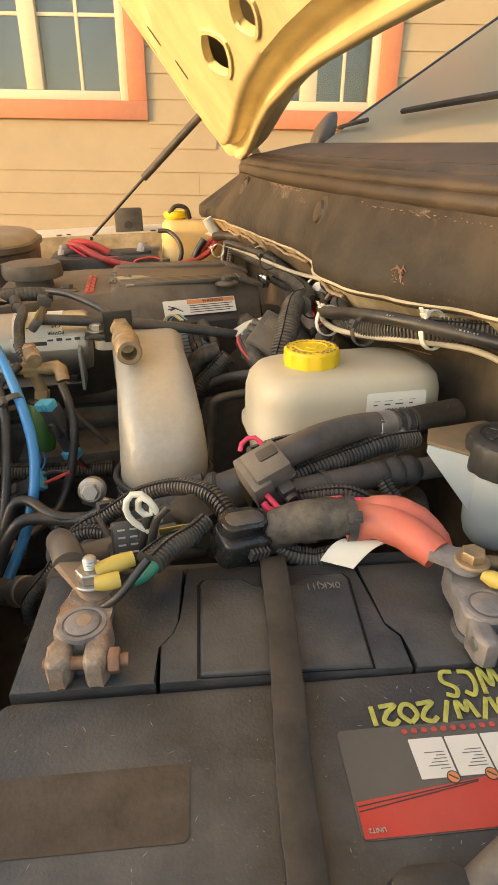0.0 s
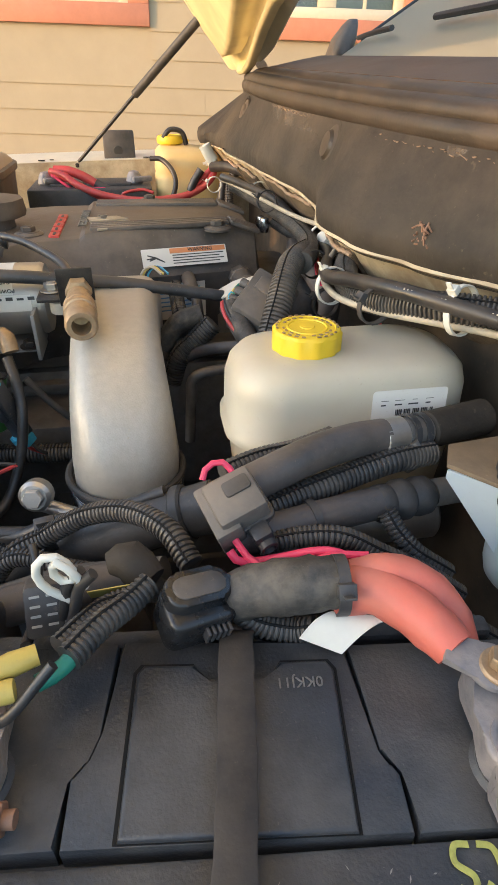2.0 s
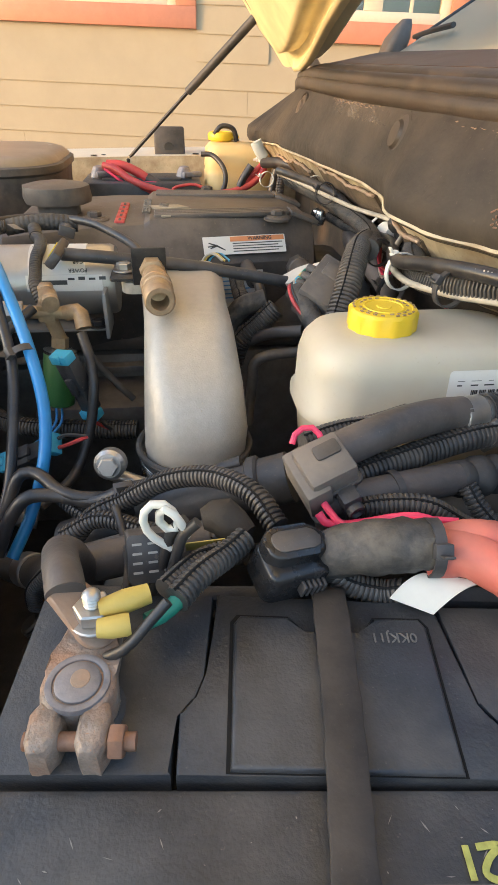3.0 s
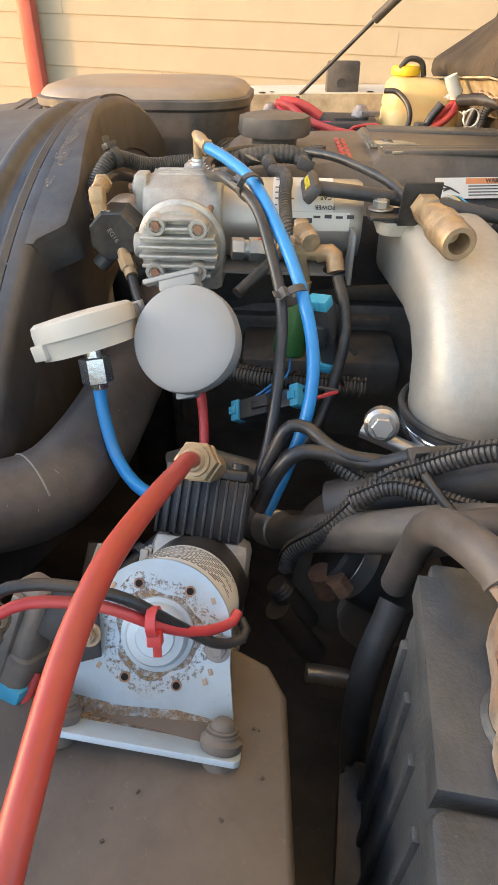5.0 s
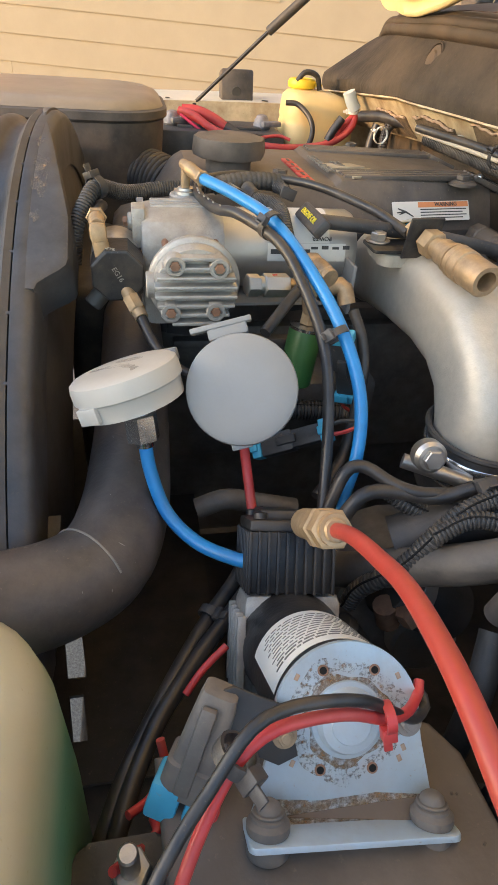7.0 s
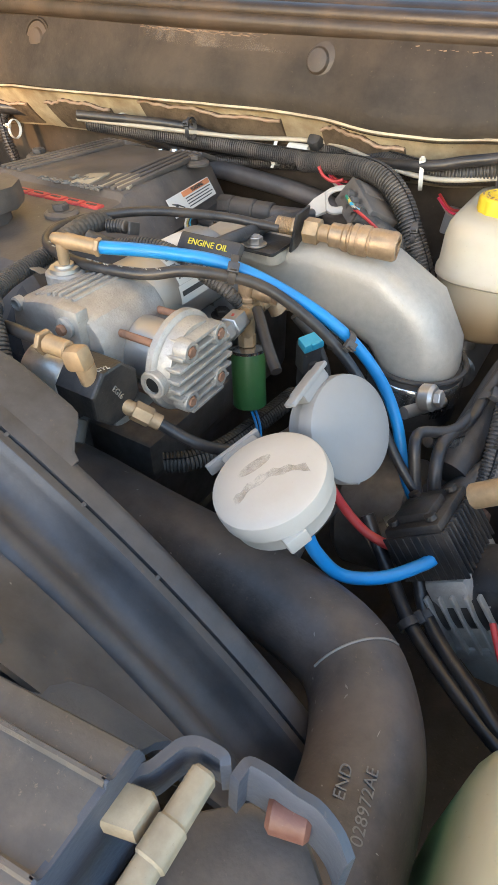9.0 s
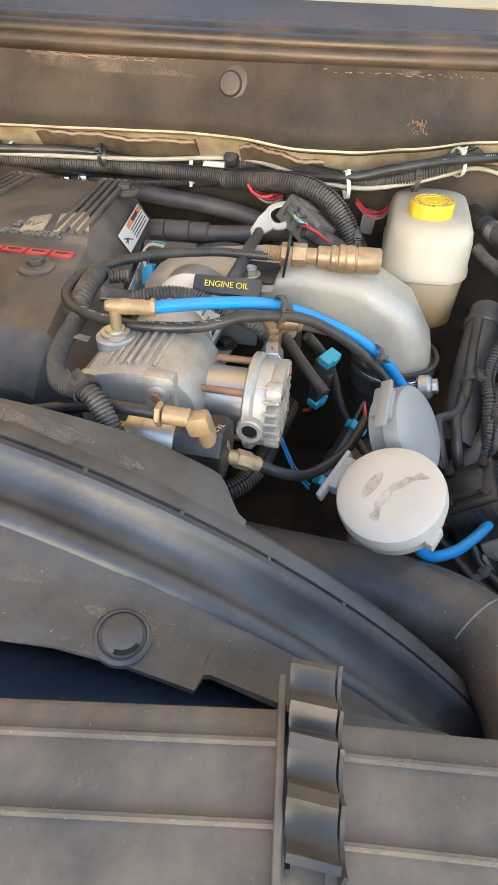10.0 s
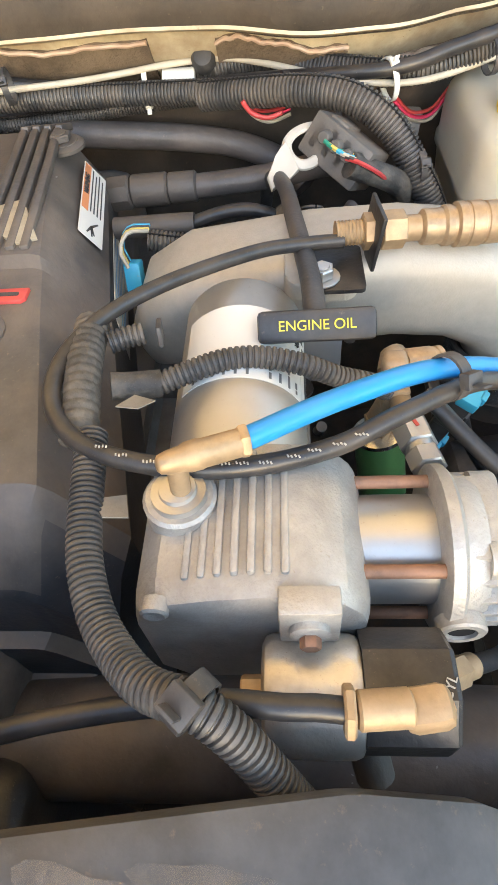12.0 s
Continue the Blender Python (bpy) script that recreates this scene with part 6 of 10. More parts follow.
bs = spline([(-0.505, 0.492, 1.178), (-0.4935, 0.4895, 1.178), (-0.489, 0.486, 1.178), (-0.482, 0.4835, 1.178), (-0.476, 0.4810, 1.178), (-0.4718, 0.4755, 1.178), (-0.4705, 0.469, 1.178), (-0.4706, 0.462, 1.178), (-0.4735, 0.4590, 1.177)], 0.002)
sheet(b, lambda u, v: bs[min(int(u * (len(bs) - 1) + 0.5), len(bs) - 1)] - V(0, 0, 0.024 * v), len(bs) - 1, 3, 0.0042)
part("bracket_strap", b, M["tank_plastic"], rad, "bent blue-black bracket strap")
b = B()
bs2 = spline([(-0.474, 0.4590, 1.170), (-0.4655, 0.4570, 1.170), (-0.4632, 0.448, 1.169), (-0.4632, 0.4355, 1.167), (-0.4625, 0.4255, 1.165), (-0.4655, 0.4150, 1.162), (-0.470, 0.408, 1.158)], 0.002)
sheet(b, lambda u, v: bs2[min(int(u * (len(bs2) - 1) + 0.5), len(bs2) - 1)] - V(0.003 * v, 0, 0.026 * v * v), len(bs2) - 1, 4, 0.0045)
part("bracket_strap", b, M["tank_plastic"], rad, "bent blue-black bracket strap")
b = B()
slab(b, [(-0.497, 0.475), (-0.4955, 0.4780), (-0.498, 0.489), (-0.514, 0.489), (-0.510, 0.475)], Matrix.Translation((0, 0, 1.168)), 0.011, 0.003)
part("side_tab", b, M["emblem_cream"], rad, "pale plastic tab beside the end panel")
b = B()
rings(b, [[(x, 0.467 + a * k, 1.1715 + c * k) for a, c in rrect(0.0105, 0.0115, 0.0038, 5)] for x, k in ((-0.4785, 0.45), (-0.4790, 0.80), (-0.4805, 1.0), (-0.4985, 1.0), (-0.4995, 1.16), (-0.5120, 1.16), (-0.5130, 0.98), (-0.5290, 0.98), (-0.5300, 1.14), (-0.556, 1.14))])
part("retainer", b, M["emblem_cream"], rad, "pale stepped plastic retainer", smooth=35)
b = B()
cyl(b, *[(-0.471, 0.444, 1.150), (-0.466, 0.427, 1.150)], 0.0085, seg=14, ch=0.002)
part("red_plug", b, M["dull_red"], rad, "dull red plug")
b = B()
slab(b, [(x, y) for x, y, z in [(-0.489, 0.479, 1.138), (-0.467, 0.454, 1.138), (-0.467, 0.426, 1.138), (-0.483, 0.408, 1.138), (-0.502, 0.394, 1.138), (-0.556, 0.466, 1.138), (-0.544, 0.483, 1.138)]], Matrix.Translation((0, 0, 1.118)), 0.02, 0.008)
part("corner_block", b, M["dusty_plastic"], rad, "rounded dusty plastic corner")

# ---------------------------------------------------------------- coolant bottle
cb = thing("coolant_bottle", "translucent coolant bottle, green below, with a yellow cap", "bottle", (-0.42, 0.27, 0.85))
b = B()
def bottle(cx, cy, sx, sy, prof, r, seg=8):
    loops = []
    for z, k in prof:
        loops.append([(cx + x * k, cy + y * k, z) for x, y in rrect(sx, sy, r, seg)])
    return loops
rings(b, bottle(-0.434, 0.2585, 0.184, 0.234, ((0.86, 0.90), (0.87, 0.97), (1.00, 1.0), (1.085, 0.985), (1.112, 0.945), (1.124, 0.88), (1.1315, 0.77), (1.1355, 0.55), (1.1365, 0.36)), 0.055))
part("body", b, M["coolant_shell"], cb, smooth=60)
b = B()
lathe(b, (-0.440, 0.284, 1.132), (-0.1, 0.1, 1), [(0.034, 0), (0.036, 0.003), (0.036, 0.012), (0.033, 0.016), (0.02, 0.018)], 36)
cap = part("cap", b, M["yellow_cap"], cb, "yellow pressure cap with raised ring")
b = B()
for dx, dy, w, h in ((0.006, 0.01, 0.006, 0.012), (-0.008, 0.004, 0.012, 0.004), (0.0, -0.012, 0.014, 0.004)):
    box(b, (-0.440 + dx, 0.286 + dy, 1.1505), (w, h, 0.0008))
part("print_bar", b, M["dull_brass"], cap)
b = B()
tube(b, [(-0.405, 0.310, 1.130), (-0.395, 0.317, 1.140), (-0.392, 0.307, 1.148), (-0.405, 0.295, 1.152)], 0.006, seg=10)
part("strap", b, M["yellow_cap"], cb)

# ---------------------------------------------------------------- lid and second compressor
lid = thing("fuse_box", "brown-grey dusty fuse box with a flat lid", "fuse box", (-0.21, 0.2, 0.9))
b = B()
LID = Matrix.Translation((-0.216, 0.20, 1.060)) @ pose(0, 0, 0, -4, 0, 3)
slab(b, [(-0.0775, -0.155), (0.0775, -0.155), (0.0785, 0.082), (0.070, 0.100), (0.050, 0.112), (-0.0775, 0.112)], LID, 0.010, 0.004, 3)
part("cover", b, M["brown_lid"], lid, "dusty brown-grey flat lid")
b = B()
slab(b, rrect(0.14, 0.25, 0.012, 5, 0, -0.025), LID @ Matrix.Translation((0, 0, -0.14)), 0.139, 0)
part("tray", b, M["black_plastic"], lid)
rng = random.Random(8)
b = B()
for k in range(40):
    q = LID @ Vector((rng.uniform(-0.07, 0.07), rng.uniform(-0.14, 0.10), 0.0106))
    box(b, q, (rng.uniform(0.0008, 0.002), rng.uniform(0.0006, 0.0014), 0.0006), pose(0, 0, 0, 0, 0, rng.uniform(0, 180)).to_3x3())
part("grit", b, M["glue_brown"], lid, "dark grit scattered on the lid")

AX = Vector((0.02, 0.766, -0.643)).normalized()       # the motor's axis dips towards the engine
UPV = Vector((0, 0.643, 0.766))
UPV = (UPV - AX * UPV.dot(AX)).normalized()
SD = UPV.cross(-AX).normalized()                       # to the rear of the vehicle
if SD.x < 0:
    SD = -SD
SD, UPV = SD * math.cos(0.10) - UPV * math.sin(0.10), UPV * math.cos(0.10) + SD * math.sin(0.10)
FC = Vector((-0.2070, 0.2985, 1.0942))


def cpt(a, s, u):
    return FC + AX * a + SD * s + UPV * u


CROT = Matrix((SD, UPV, -AX)).transposed()
comp = thing("air_compressor", "small black finned air compressor on a rusty zinc plate", "compressor", (-0.21, 0.3, 1.06))
b = B()
flange = []
for i in range(25):
    a = math.pi * i / 24
    flange.append((0.0365 * math.cos(a), 0.0365 * math.sin(a)))
flange += [(-0.0375, -0.010), (-0.0435, -0.038), (-0.0455, -0.0447), (0.0455, -0.0447), (0.0435, -0.038), (0.0375, -0.010)]
slab(b, flange, Matrix.Translation(cpt(0.0, 0, 0)) @ CROT.to_4x4(), 0.003, 0.0008)
slab(b, rrect(0.098, 0.026, 0.004, 4), Matrix.Translation(cpt(-0.011, 0, -0.0465)) @ Matrix((SD, -AX, UPV)).transposed().to_4x4(), 0.0028, 0.0009)
part("end_plate", b, M["zinc_plate"], comp, "zinc plate with rust stains")
b = B()
lathe(b, cpt(-0.003, 0, 0), -AX, [(0.0185, -0.0004), (0.0180, 0.0012), (0.0158, 0.0016), (0.0150, 0.0040), (0.0138, 0.0056), (0.0098, 0.0062), (0.0092, 0.0070), (0.0030, 0.0072)], 40)
part("bearing_cap", b, M["zinc_plate"], comp)
for sx_, uy_ in ((-0.0129, 0.023), (0.0129, 0.023), (-0.0129, -0.023), (0.0129, -0.023)):
    b = B()
    lathe(b, cpt(-0.003, sx_, uy_), -AX, [(0.0027, -0.0004), (0.0027, 0.0006), (0.0019, 0.0006), (0.0017, 0.0002)], 14)
    rim = part("screw_hole", b, M["rusty_steel"], comp)
    b = B()
    lathe(b, cpt(-0.0032, sx_, uy_), -AX, [(0.0018, 0), (0.0018, 0.0006), (0.0004, 0.0006)], 12)
    part("hole", b, M["seam_black"], rim)
for sx_, uy_ in ((-0.0255, 0.0200), (0.0250, 0.0200), (-0.0265, -0.0195), (0.0265, -0.0190), (-0.0300, -0.0160), (0.0285, -0.0140)):
    b = B()
    box(b, cpt(-0.0032, sx_, uy_), (0.0022, 0.0032, 0.0005), CROT @ pose(0, 0, 0, 0, 0, -25 if sx_ < 0 else 25).to_3x3(), 0.0002)
    part("rivet_mark", b, M["rust_stain"], comp, "small rust-rimmed rivet mark")
b = B()
bolt(b, cpt(-0.003, 0.0305, -0.002), -AX, 0.0045, 0.003)
part("plate_bolt", b, M["dull_steel"], comp)
b = B()
lathe(b, cpt(0.0, 0, 0), AX, [(0.0345, -0.0002), (0.0350, 0.0004), (0.0350, 0.004), (0.0342, 0.0045), (0.0342, 0.092), (0.0345, 0.095), (0.0365, 0.115), (0.0365, 0.150), (0.03, 0.158)], 44)
motor = part("motor", b, M["black_metal"], comp, "black motor can")
for mt_, r0, r1 in (("rust_spots", 0.0184, 0.0215), ("rust_sparse", 0.0213, 0.0290)):
    b = B()
    for k in range(40):
        a0, a1 = k * math.pi / 20, (k + 1) * math.pi / 20
        w0, w1 = 1 + 0.07 * math.sin(3 * a0 + 1) + 0.05 * math.sin(7 * a0), 1 + 0.07 * math.sin(3 * a1 + 1) + 0.05 * math.sin(7 * a1)
        slab(b, [(r1 * w0 * math.cos(a0), r1 * w0 * math.sin(a0)), (r1 * w1 * math.cos(a1), r1 * w1 * math.sin(a1)), (r0 * math.cos(a1), r0 * math.sin(a1)), (r0 * math.cos(a0), r0 * math.sin(a0))], Matrix.Translation(cpt(-0.0031, 0, 0)) @ CROT.to_4x4(), 0.0001)
    part("rust_stain", b, M[mt_], comp, "speckled brown rust")
b = B()
slab(b, [(-0.044, -0.0445), (0.044, -0.0445), (0.040, -0.0365), (0.015, -0.0345), (-0.012, -0.0370), (-0.040, -0.0350)], Matrix.Translation(cpt(-0.0031, 0, 0)) @ CROT.to_4x4(), 0.0001)
part("rust_stain", b, M["rust_spots"], comp, "speckled brown rust")
b = B()
slab(b, rrect(0.092, 0.010, 0.003, 4, 0, -0.007), Matrix.Translation(cpt(-0.011, 0, -0.0436)) @ Matrix((SD, -AX, UPV)).transposed().to_4x4(), 0.0001)
part("rust_stain", b, M["rust_spots"], comp, "speckled brown rust")
b = B()
def can2(u, v, r=0.0344, a0=-1.35, a1=1.55, h0=0.009, h1=0.066):
    a = a0 + (a1 - a0) * v
    return FC + AX * (h0 + (h1 - h0) * u) + SD * (r * math.sin(a)) + UPV * (r * math.cos(a))
sheet(b, can2, 4, 26, 0.0003)
part("label", b, M["paper"], motor, "white sticker with small print")
for i in range(12):
    b = B()
    a = -1.1 + 0.05 * (i % 3)
    h = 0.016 + i * 0.0038
    while a < 0.7 + 0.1 * ((i * 5) % 4):
        w = 0.07 + 0.05 * ((i * 7 + int(a * 20)) % 4)
        sheet(b, lambda u, v: can2(u, v, 0.0347, a, a + w, h, h + (0.0016 if i in (0, 1) else 0.0009)), 1, 4, 0.0002)
        a += w + 0.035
    part("print_line", b, M["grey_letter"], motor)
b = B()
box(b, cpt(0.131, 0, 0.0), (0.070, 0.070, 0.040), CROT, 0.008)
box(b, cpt(0.131, 0, -0.036), (0.074, 0.012, 0.05), CROT, 0.003)
part("crankcase", b, M["cast_alu"], comp)
for i in range(5):
    b = B()
    box(b, cpt(0.104 + 0.0115 * i, -0.0365, -0.006), (0.006, 0.056, 0.0032), CROT, 0.001)
    part("rib", b, M["cast_alu"], comp)
b = B()
slab(b, [(-0.030, 0.020), (0.030, 0.020), (0.016, -0.052), (-0.004, -0.062), (-0.016, -0.050)], Matrix.Translation(cpt(0.131, -0.034, -0.010)) @ Matrix((AX, UPV, SD)).transposed().to_4x4(), 0.006, 0.001)
part("side_web", b, M["cast_alu"], comp, "tapered cast side web")
HC = cpt(0.135, -0.003, 0.056)
b = B()
box(b, HC, (0.054, 0.040, 0.046), CROT, 0.001)
box(b, HC + UPV * 0.0245, (0.058, 0.008, 0.050), CROT, 0.002)
box(b, HC + UPV * 0.0305 - SD * 0.006, (0.030, 0.010, 0.034), CROT, 0.003)
head = part("head", b, M["black_metal"], comp, "black finned cylinder head")
for i in range(8):
    b = B()
    box(b, HC + AX * (-0.0245 + i * 0.0070), (0.0620, 0.041, 0.0020), CROT, 0.0005)
    part("fin", b, M["black_metal"], head)
for i in range(10):
    b = B()
    s = -0.0290 + i * 0.00645
    box(b, HC + SD * s, (0.0020, 0.042, 0.058), CROT, 0.0005)
    part("fin", b, M["black_metal"], head)
for s, a in ((-0.021, -0.017), (0.021, -0.017), (-0.021, 0.017), (0.021, 0.017)):
    b = B()
    lathe(b, HC + SD * s + AX * a + UPV * 0.029, UPV, [(0.005, 0), (0.005, 0.004), (0.003, 0.0045)], 12)
    part("head_bolt", b, M["black_metal"], comp)
b = B()
F0 = Vector((-0.1962, 0.3985, 1.1215))
FD = Vector((-0.04, -0.74, 0.67)).normalized()
cyl(b, F0 - FD * 0.034, F0, 0.010, seg=18)
hexa(b, F0, F0 + FD * 0.012, 0.0125)
cyl(b, F0 + FD * 0.012, F0 + FD * 0.016, 0.009, seg=18)
hexa(b, F0 + FD * 0.016, F0 + FD * 0.030, 0.012)
cyl(b, F0 + FD * 0.030, F0 + FD * 0.036, 0.009, seg=18)
part("outlet_fitting", b, M["brass"], comp, "brass hexagonal outlet fitting")
for s in (-0.0390, 0.0390):
    c = cpt(-0.0125, s, -0.0437)
    b = B()
    lathe(b, c - UPV * 0.0105, UPV, [(0.0085, 0), (0.0097, 0.0015), (0.0097, 0.0055), (0.0090, 0.0075)], 24)
    lathe(b, c, UPV, [(0.0095, 0), (0.0100, 0.0012), (0.0100, 0.0040), (0.0086, 0.0052), (0.0080, 0.0058), (0.0080, 0.0072), (0.0070, 0.0078)], 24)
    foot = part("rubber_foot", b, M["foot_rubber"], comp, "grey rubber mounting foot")
    b = B()
    cyl(b, c + UPV * 0.0078, c + UPV * 0.0092, 0.0074, seg=20, ch=0.0005)
    lathe(b, c + UPV * 0.0092, UPV, [(0.0058, 0), (0.0054, 0.0022), (0.0036, 0.0038), (0.0008, 0.0042)], 16)
    part("foot_screw", b, M["foot_rubber"], foot)
# outlet hose
rhs = thing("air_hose", "bright red rubber air hose from the compressor", "hose", (-0.15, 0.25, 1.1))
b = B()
h0 = F0 + FD * 0.034
tube(b, [h0, V(-0.1972, 0.360, 1.1555), V(-0.197, 0.348, 1.1635), V(-0.197, 0.328, 1.174), V(-0.198, 0.300, 1.188), V(-0.202, 0.267, 1.199), V(-0.205, 0.243, 1.2035), V(-0.207, 0.217, 1.2025), V(-0.207, 0.190, 1.198), V(-0.207, 0.160, 1.189), V(-0.208, 0.12, 1.165), V(-0.21, 0.07, 1.12)], 0.0043, seg=18)
part("tube", b, M["red_hose"], rhs)
b = B()
cyl(b, h0 - FD * 0.004, h0 + FD * 0.004, 0.0068, seg=18, ch=0.001)
part("ferrule", b, M["brass"], rhs, "brass hose ferrule")

# ---------------------------------------------------------------- driver's battery
BM = Matrix.Translation((0.057, 0.225, 0)) @ pose(0, 0, 0, 0, 0, -6.3)


def bp(x, y, z):
    return BM @ Vector((x, y, z))


bat = thing("battery", "black car battery with a red label and rubber strap", "battery", bp(0, -0.03, 0.94))
b = B()
box(b, bp(0, -0.03, 1.025), (0.302, 0.186, 0.19), BM.to_3x3(), 0.006)
part("case", b, M["battery_case"], bat)
b = B()
slab(b, rrect(0.306, 0.102, 0.006, 4, 0, -0.0785), BM @ Matrix.Translation((0, 0, 1.117)), 0.015, 0.003)
part("front_lid", b, M["battery_case"], bat)
part("scratch", scratches(lambda u, v: bp(-0.15 + 0.30 * u, -0.125 + 0.095 * v, 1.1321), 120, 3, 0.001, 0.006, 0.0002), M["scratch"], bat, "fine pale scratches")
b = B()
left = [(-0.150, -0.0230), (-0.0735, -0.0230), (-0.0744, 0.0022), (-0.0663, 0.0092), (-0.0625, 0.0215), (-0.0606, 0.070), (-0.150, 0.070)]
right = [(0.0689, -0.0255), (0.0693, -0.0018), (0.0666, 0.0026), (0.0612, 0.0076), (0.0583, 0.0630), (0.150, 0.062), (0.150, -0.0255)]
for pl in (left, right):
    b = B()
    slab(b, pl, BM @ Matrix.Translation((0, 0, 1.117)), 0.0158, 0.0012)
    part("post_deck", b, M["battery_case"], bat)
part("dust_film", blots(lambda u, v: bp(-0.146 + 0.078 * u, -0.018 + 0.082 * v, 1.1318), ((0.45, 0.40, 0.40, 0.36), (0.62, 0.72, 0.28, 0.22))), M["brown_dust"], bat, "brown corrosion dust on the post deck")
b = B()
cen = [(-0.0713, -0.0235), (-0.0722, 0.0034), (-0.0640, 0.0097), (-0.0602, 0.0222), (-0.0583, 0.0705), (0.0560, 0.0645), (0.0589, 0.0064), (0.0647, 0.0010), (0.0671, -0.0030), (0.0667, -0.0255)]
slab(b, cen[::-1], BM @ Matrix.Translation((0, 0, 1.117)), 0.0165, 0.0014)
part("vent_frame", b, M["battery_case"], bat)
# shade in the lid seams, put in as a near-black slab
b = B()
slab(b, rrect(0.296, 0.088, 0.004, 4, 0, 0.0215), BM @ Matrix.Translation((0, 0, 1.1195)), 0.0012)
part("seam_shade", b, M["seam_black"], bat, "black strip giving the seams between the lids their shade")
b = B()
inn = [(-0.0495, -0.0225), (-0.0492, 0.0500), (-0.0460, 0.0545), (-0.0205, 0.0535), (-0.014, 0.041), (0.014, 0.041), (0.0215, 0.0530), (0.0450, 0.0525), (0.0482, 0.0470), (0.0445, -0.0245)]
slab(b, inn[::-1], BM @ Matrix.Translation((0, 0, 1.1305)), 0.0058, 0.0022, 3)
part("vent_cover", b, M["battery_case"], bat, "raised black vent cover")
# flat near-black ring: the gap's shade as colour
b = B()
slab(b, [(x * 1.035 - 0.0001, y * 1.03 + 0.0002) for x, y in inn[::-1]], BM @ Matrix.Translation((0, 0, 1.1334)), 0.0004)
part("cover_gap_shade", b, M["seam_black"], bat, "flat black ring for the shade in the vent cover's gap")
b = B()
box(b, bp(0.0, 0.078, 1.122), (0.285, 0.012, 0.010), BM.to_3x3(), 0.003)
part("rear_ledge", b, M["battery_case"], bat)
for i in range(7):
    b = B()
    box(b, bp(-0.1515, -0.105 + i * 0.026, 1.02), (0.005, 0.006, 0.17), BM.to_3x3(), 0.0015)
    part("case_rib", b, M["battery_case"], bat)
writing("lettering", "0KKJ11", BM @ Matrix.Translation((0.030, 0.0405, 1.1366)) @ pose(0, 0, 0, 0, 0, 180), 0.0075, M["grey_letter"], bat)
# sticker
b = B()
SX, SY = 0.082, -0.0845
slab(b, rrect(0.132, 0.050, 0.003, 4, SX, SY), BM @ Matrix.Translation((0, 0, 1.1322)), 0.0004)
st = part("sticker", b, M["grey_print"], bat, "red and grey battery sticker with warning boxes")
b = B()
slab(b, [(SX - 0.065, SY - 0.0245), (SX + 0.065, SY - 0.0245), (SX + 0.065, SY + 0.001), (SX + 0.01, SY - 0.002), (SX - 0.065, SY - 0.0095)], BM @ Matrix.Translation((0, 0, 1.1327)), 0.0003)
part("red_field", b, M["red_print"], st)
b = B()
for k in range(4):
    slab(b, rrect(0.0168, 0.0195, 0.0005, 2, SX - 0.0245 + 0.0178 * k, SY + 0.0075), BM @ Matrix.Translation((0, 0, 1.1327)), 0.0003)
part("text_box", b, M["paper"], st)
b = B()
for k in range(4):
    for j in range(6):
        w = 0.0095 - 0.005 * ((j * 3 + k) % 4) / 3
        box(b, bp(SX - 0.0180 + 0.0178 * k - w / 2, SY + 0.0098 - j * 0.00160, 1.13325), (w, 0.00018, 0.0003), BM.to_3x3())
part("print_line", b, M["grey_letter"], st)
for dy in (0.0, 0.0021):
    b = B()
    slab(b, [(SX - 0.0645, SY - 0.0112 - dy), (SX - 0.0645, SY - 0.0117 - dy), (SX - 0.008, SY - 0.0047 - 0.3 * dy), (SX - 0.008, SY - 0.0043 - 0.3 * dy)], BM @ Matrix.Translation((0, 0, 1.13302)), 0.0002)
    part("swoosh_line", b, M["ink"], st, "thin dark line across the red field")
b = B()
for k in range(11):
    lathe(b, bp(SX - 0.033 + 0.0049 * k, SY + 0.0215, 1.1327), (0, 0, 1), [(0.0015, 0), (0.0015, 0.0004), (0.0005, 0.0004)], 12)
part("red_dot", b, M["red_letter"], st)
b = B()
for k in range(3):
    lathe(b, bp(SX - 0.0185 + 0.0178 * k, SY - 0.0025, 1.1328), (0, 0, 1), [(0.0027, 0), (0.0027, 0.0004), (0.0002, 0.0004)], 16)
part("warning_mark", b, M["orange_print"], st)
b = B()
for k in range(3):
    lathe(b, bp(SX - 0.0185 + 0.0178 * k, SY - 0.0025, 1.1330), (0, 0, 1), [(0.0030, 0), (0.0030, 0.0003), (0.0026, 0.0003), (0.0026, 0)], 16)
    box(b, bp(SX - 0.0185 + 0.0178 * k, SY - 0.0025, 1.13325), (0.0042, 0.0005, 0.0003), BM.to_3x3() @ pose(0, 0, 0, 0, 0, -35).to_3x3())
part("mark_outline", b, M["ink"], st, "dark ring and stroke on each mark")
writing("lettering", "UNIT2", BM @ Matrix.Translation((SX - 0.059, SY - 0.0215, 1.1331)) @ pose(0, 0, 0, 0, 0, 180), 0.0026, M["pale_letter"], st)
b = B()
slab(b, rrect(0.092, 0.034, 0.003, 3, -0.101, -0.0862), BM @ Matrix.Translation((0, 0, 1.1322)), 0.0003)
part("glue_patch", b, M["glue_brown"], bat, "dark patch where a label was torn off")
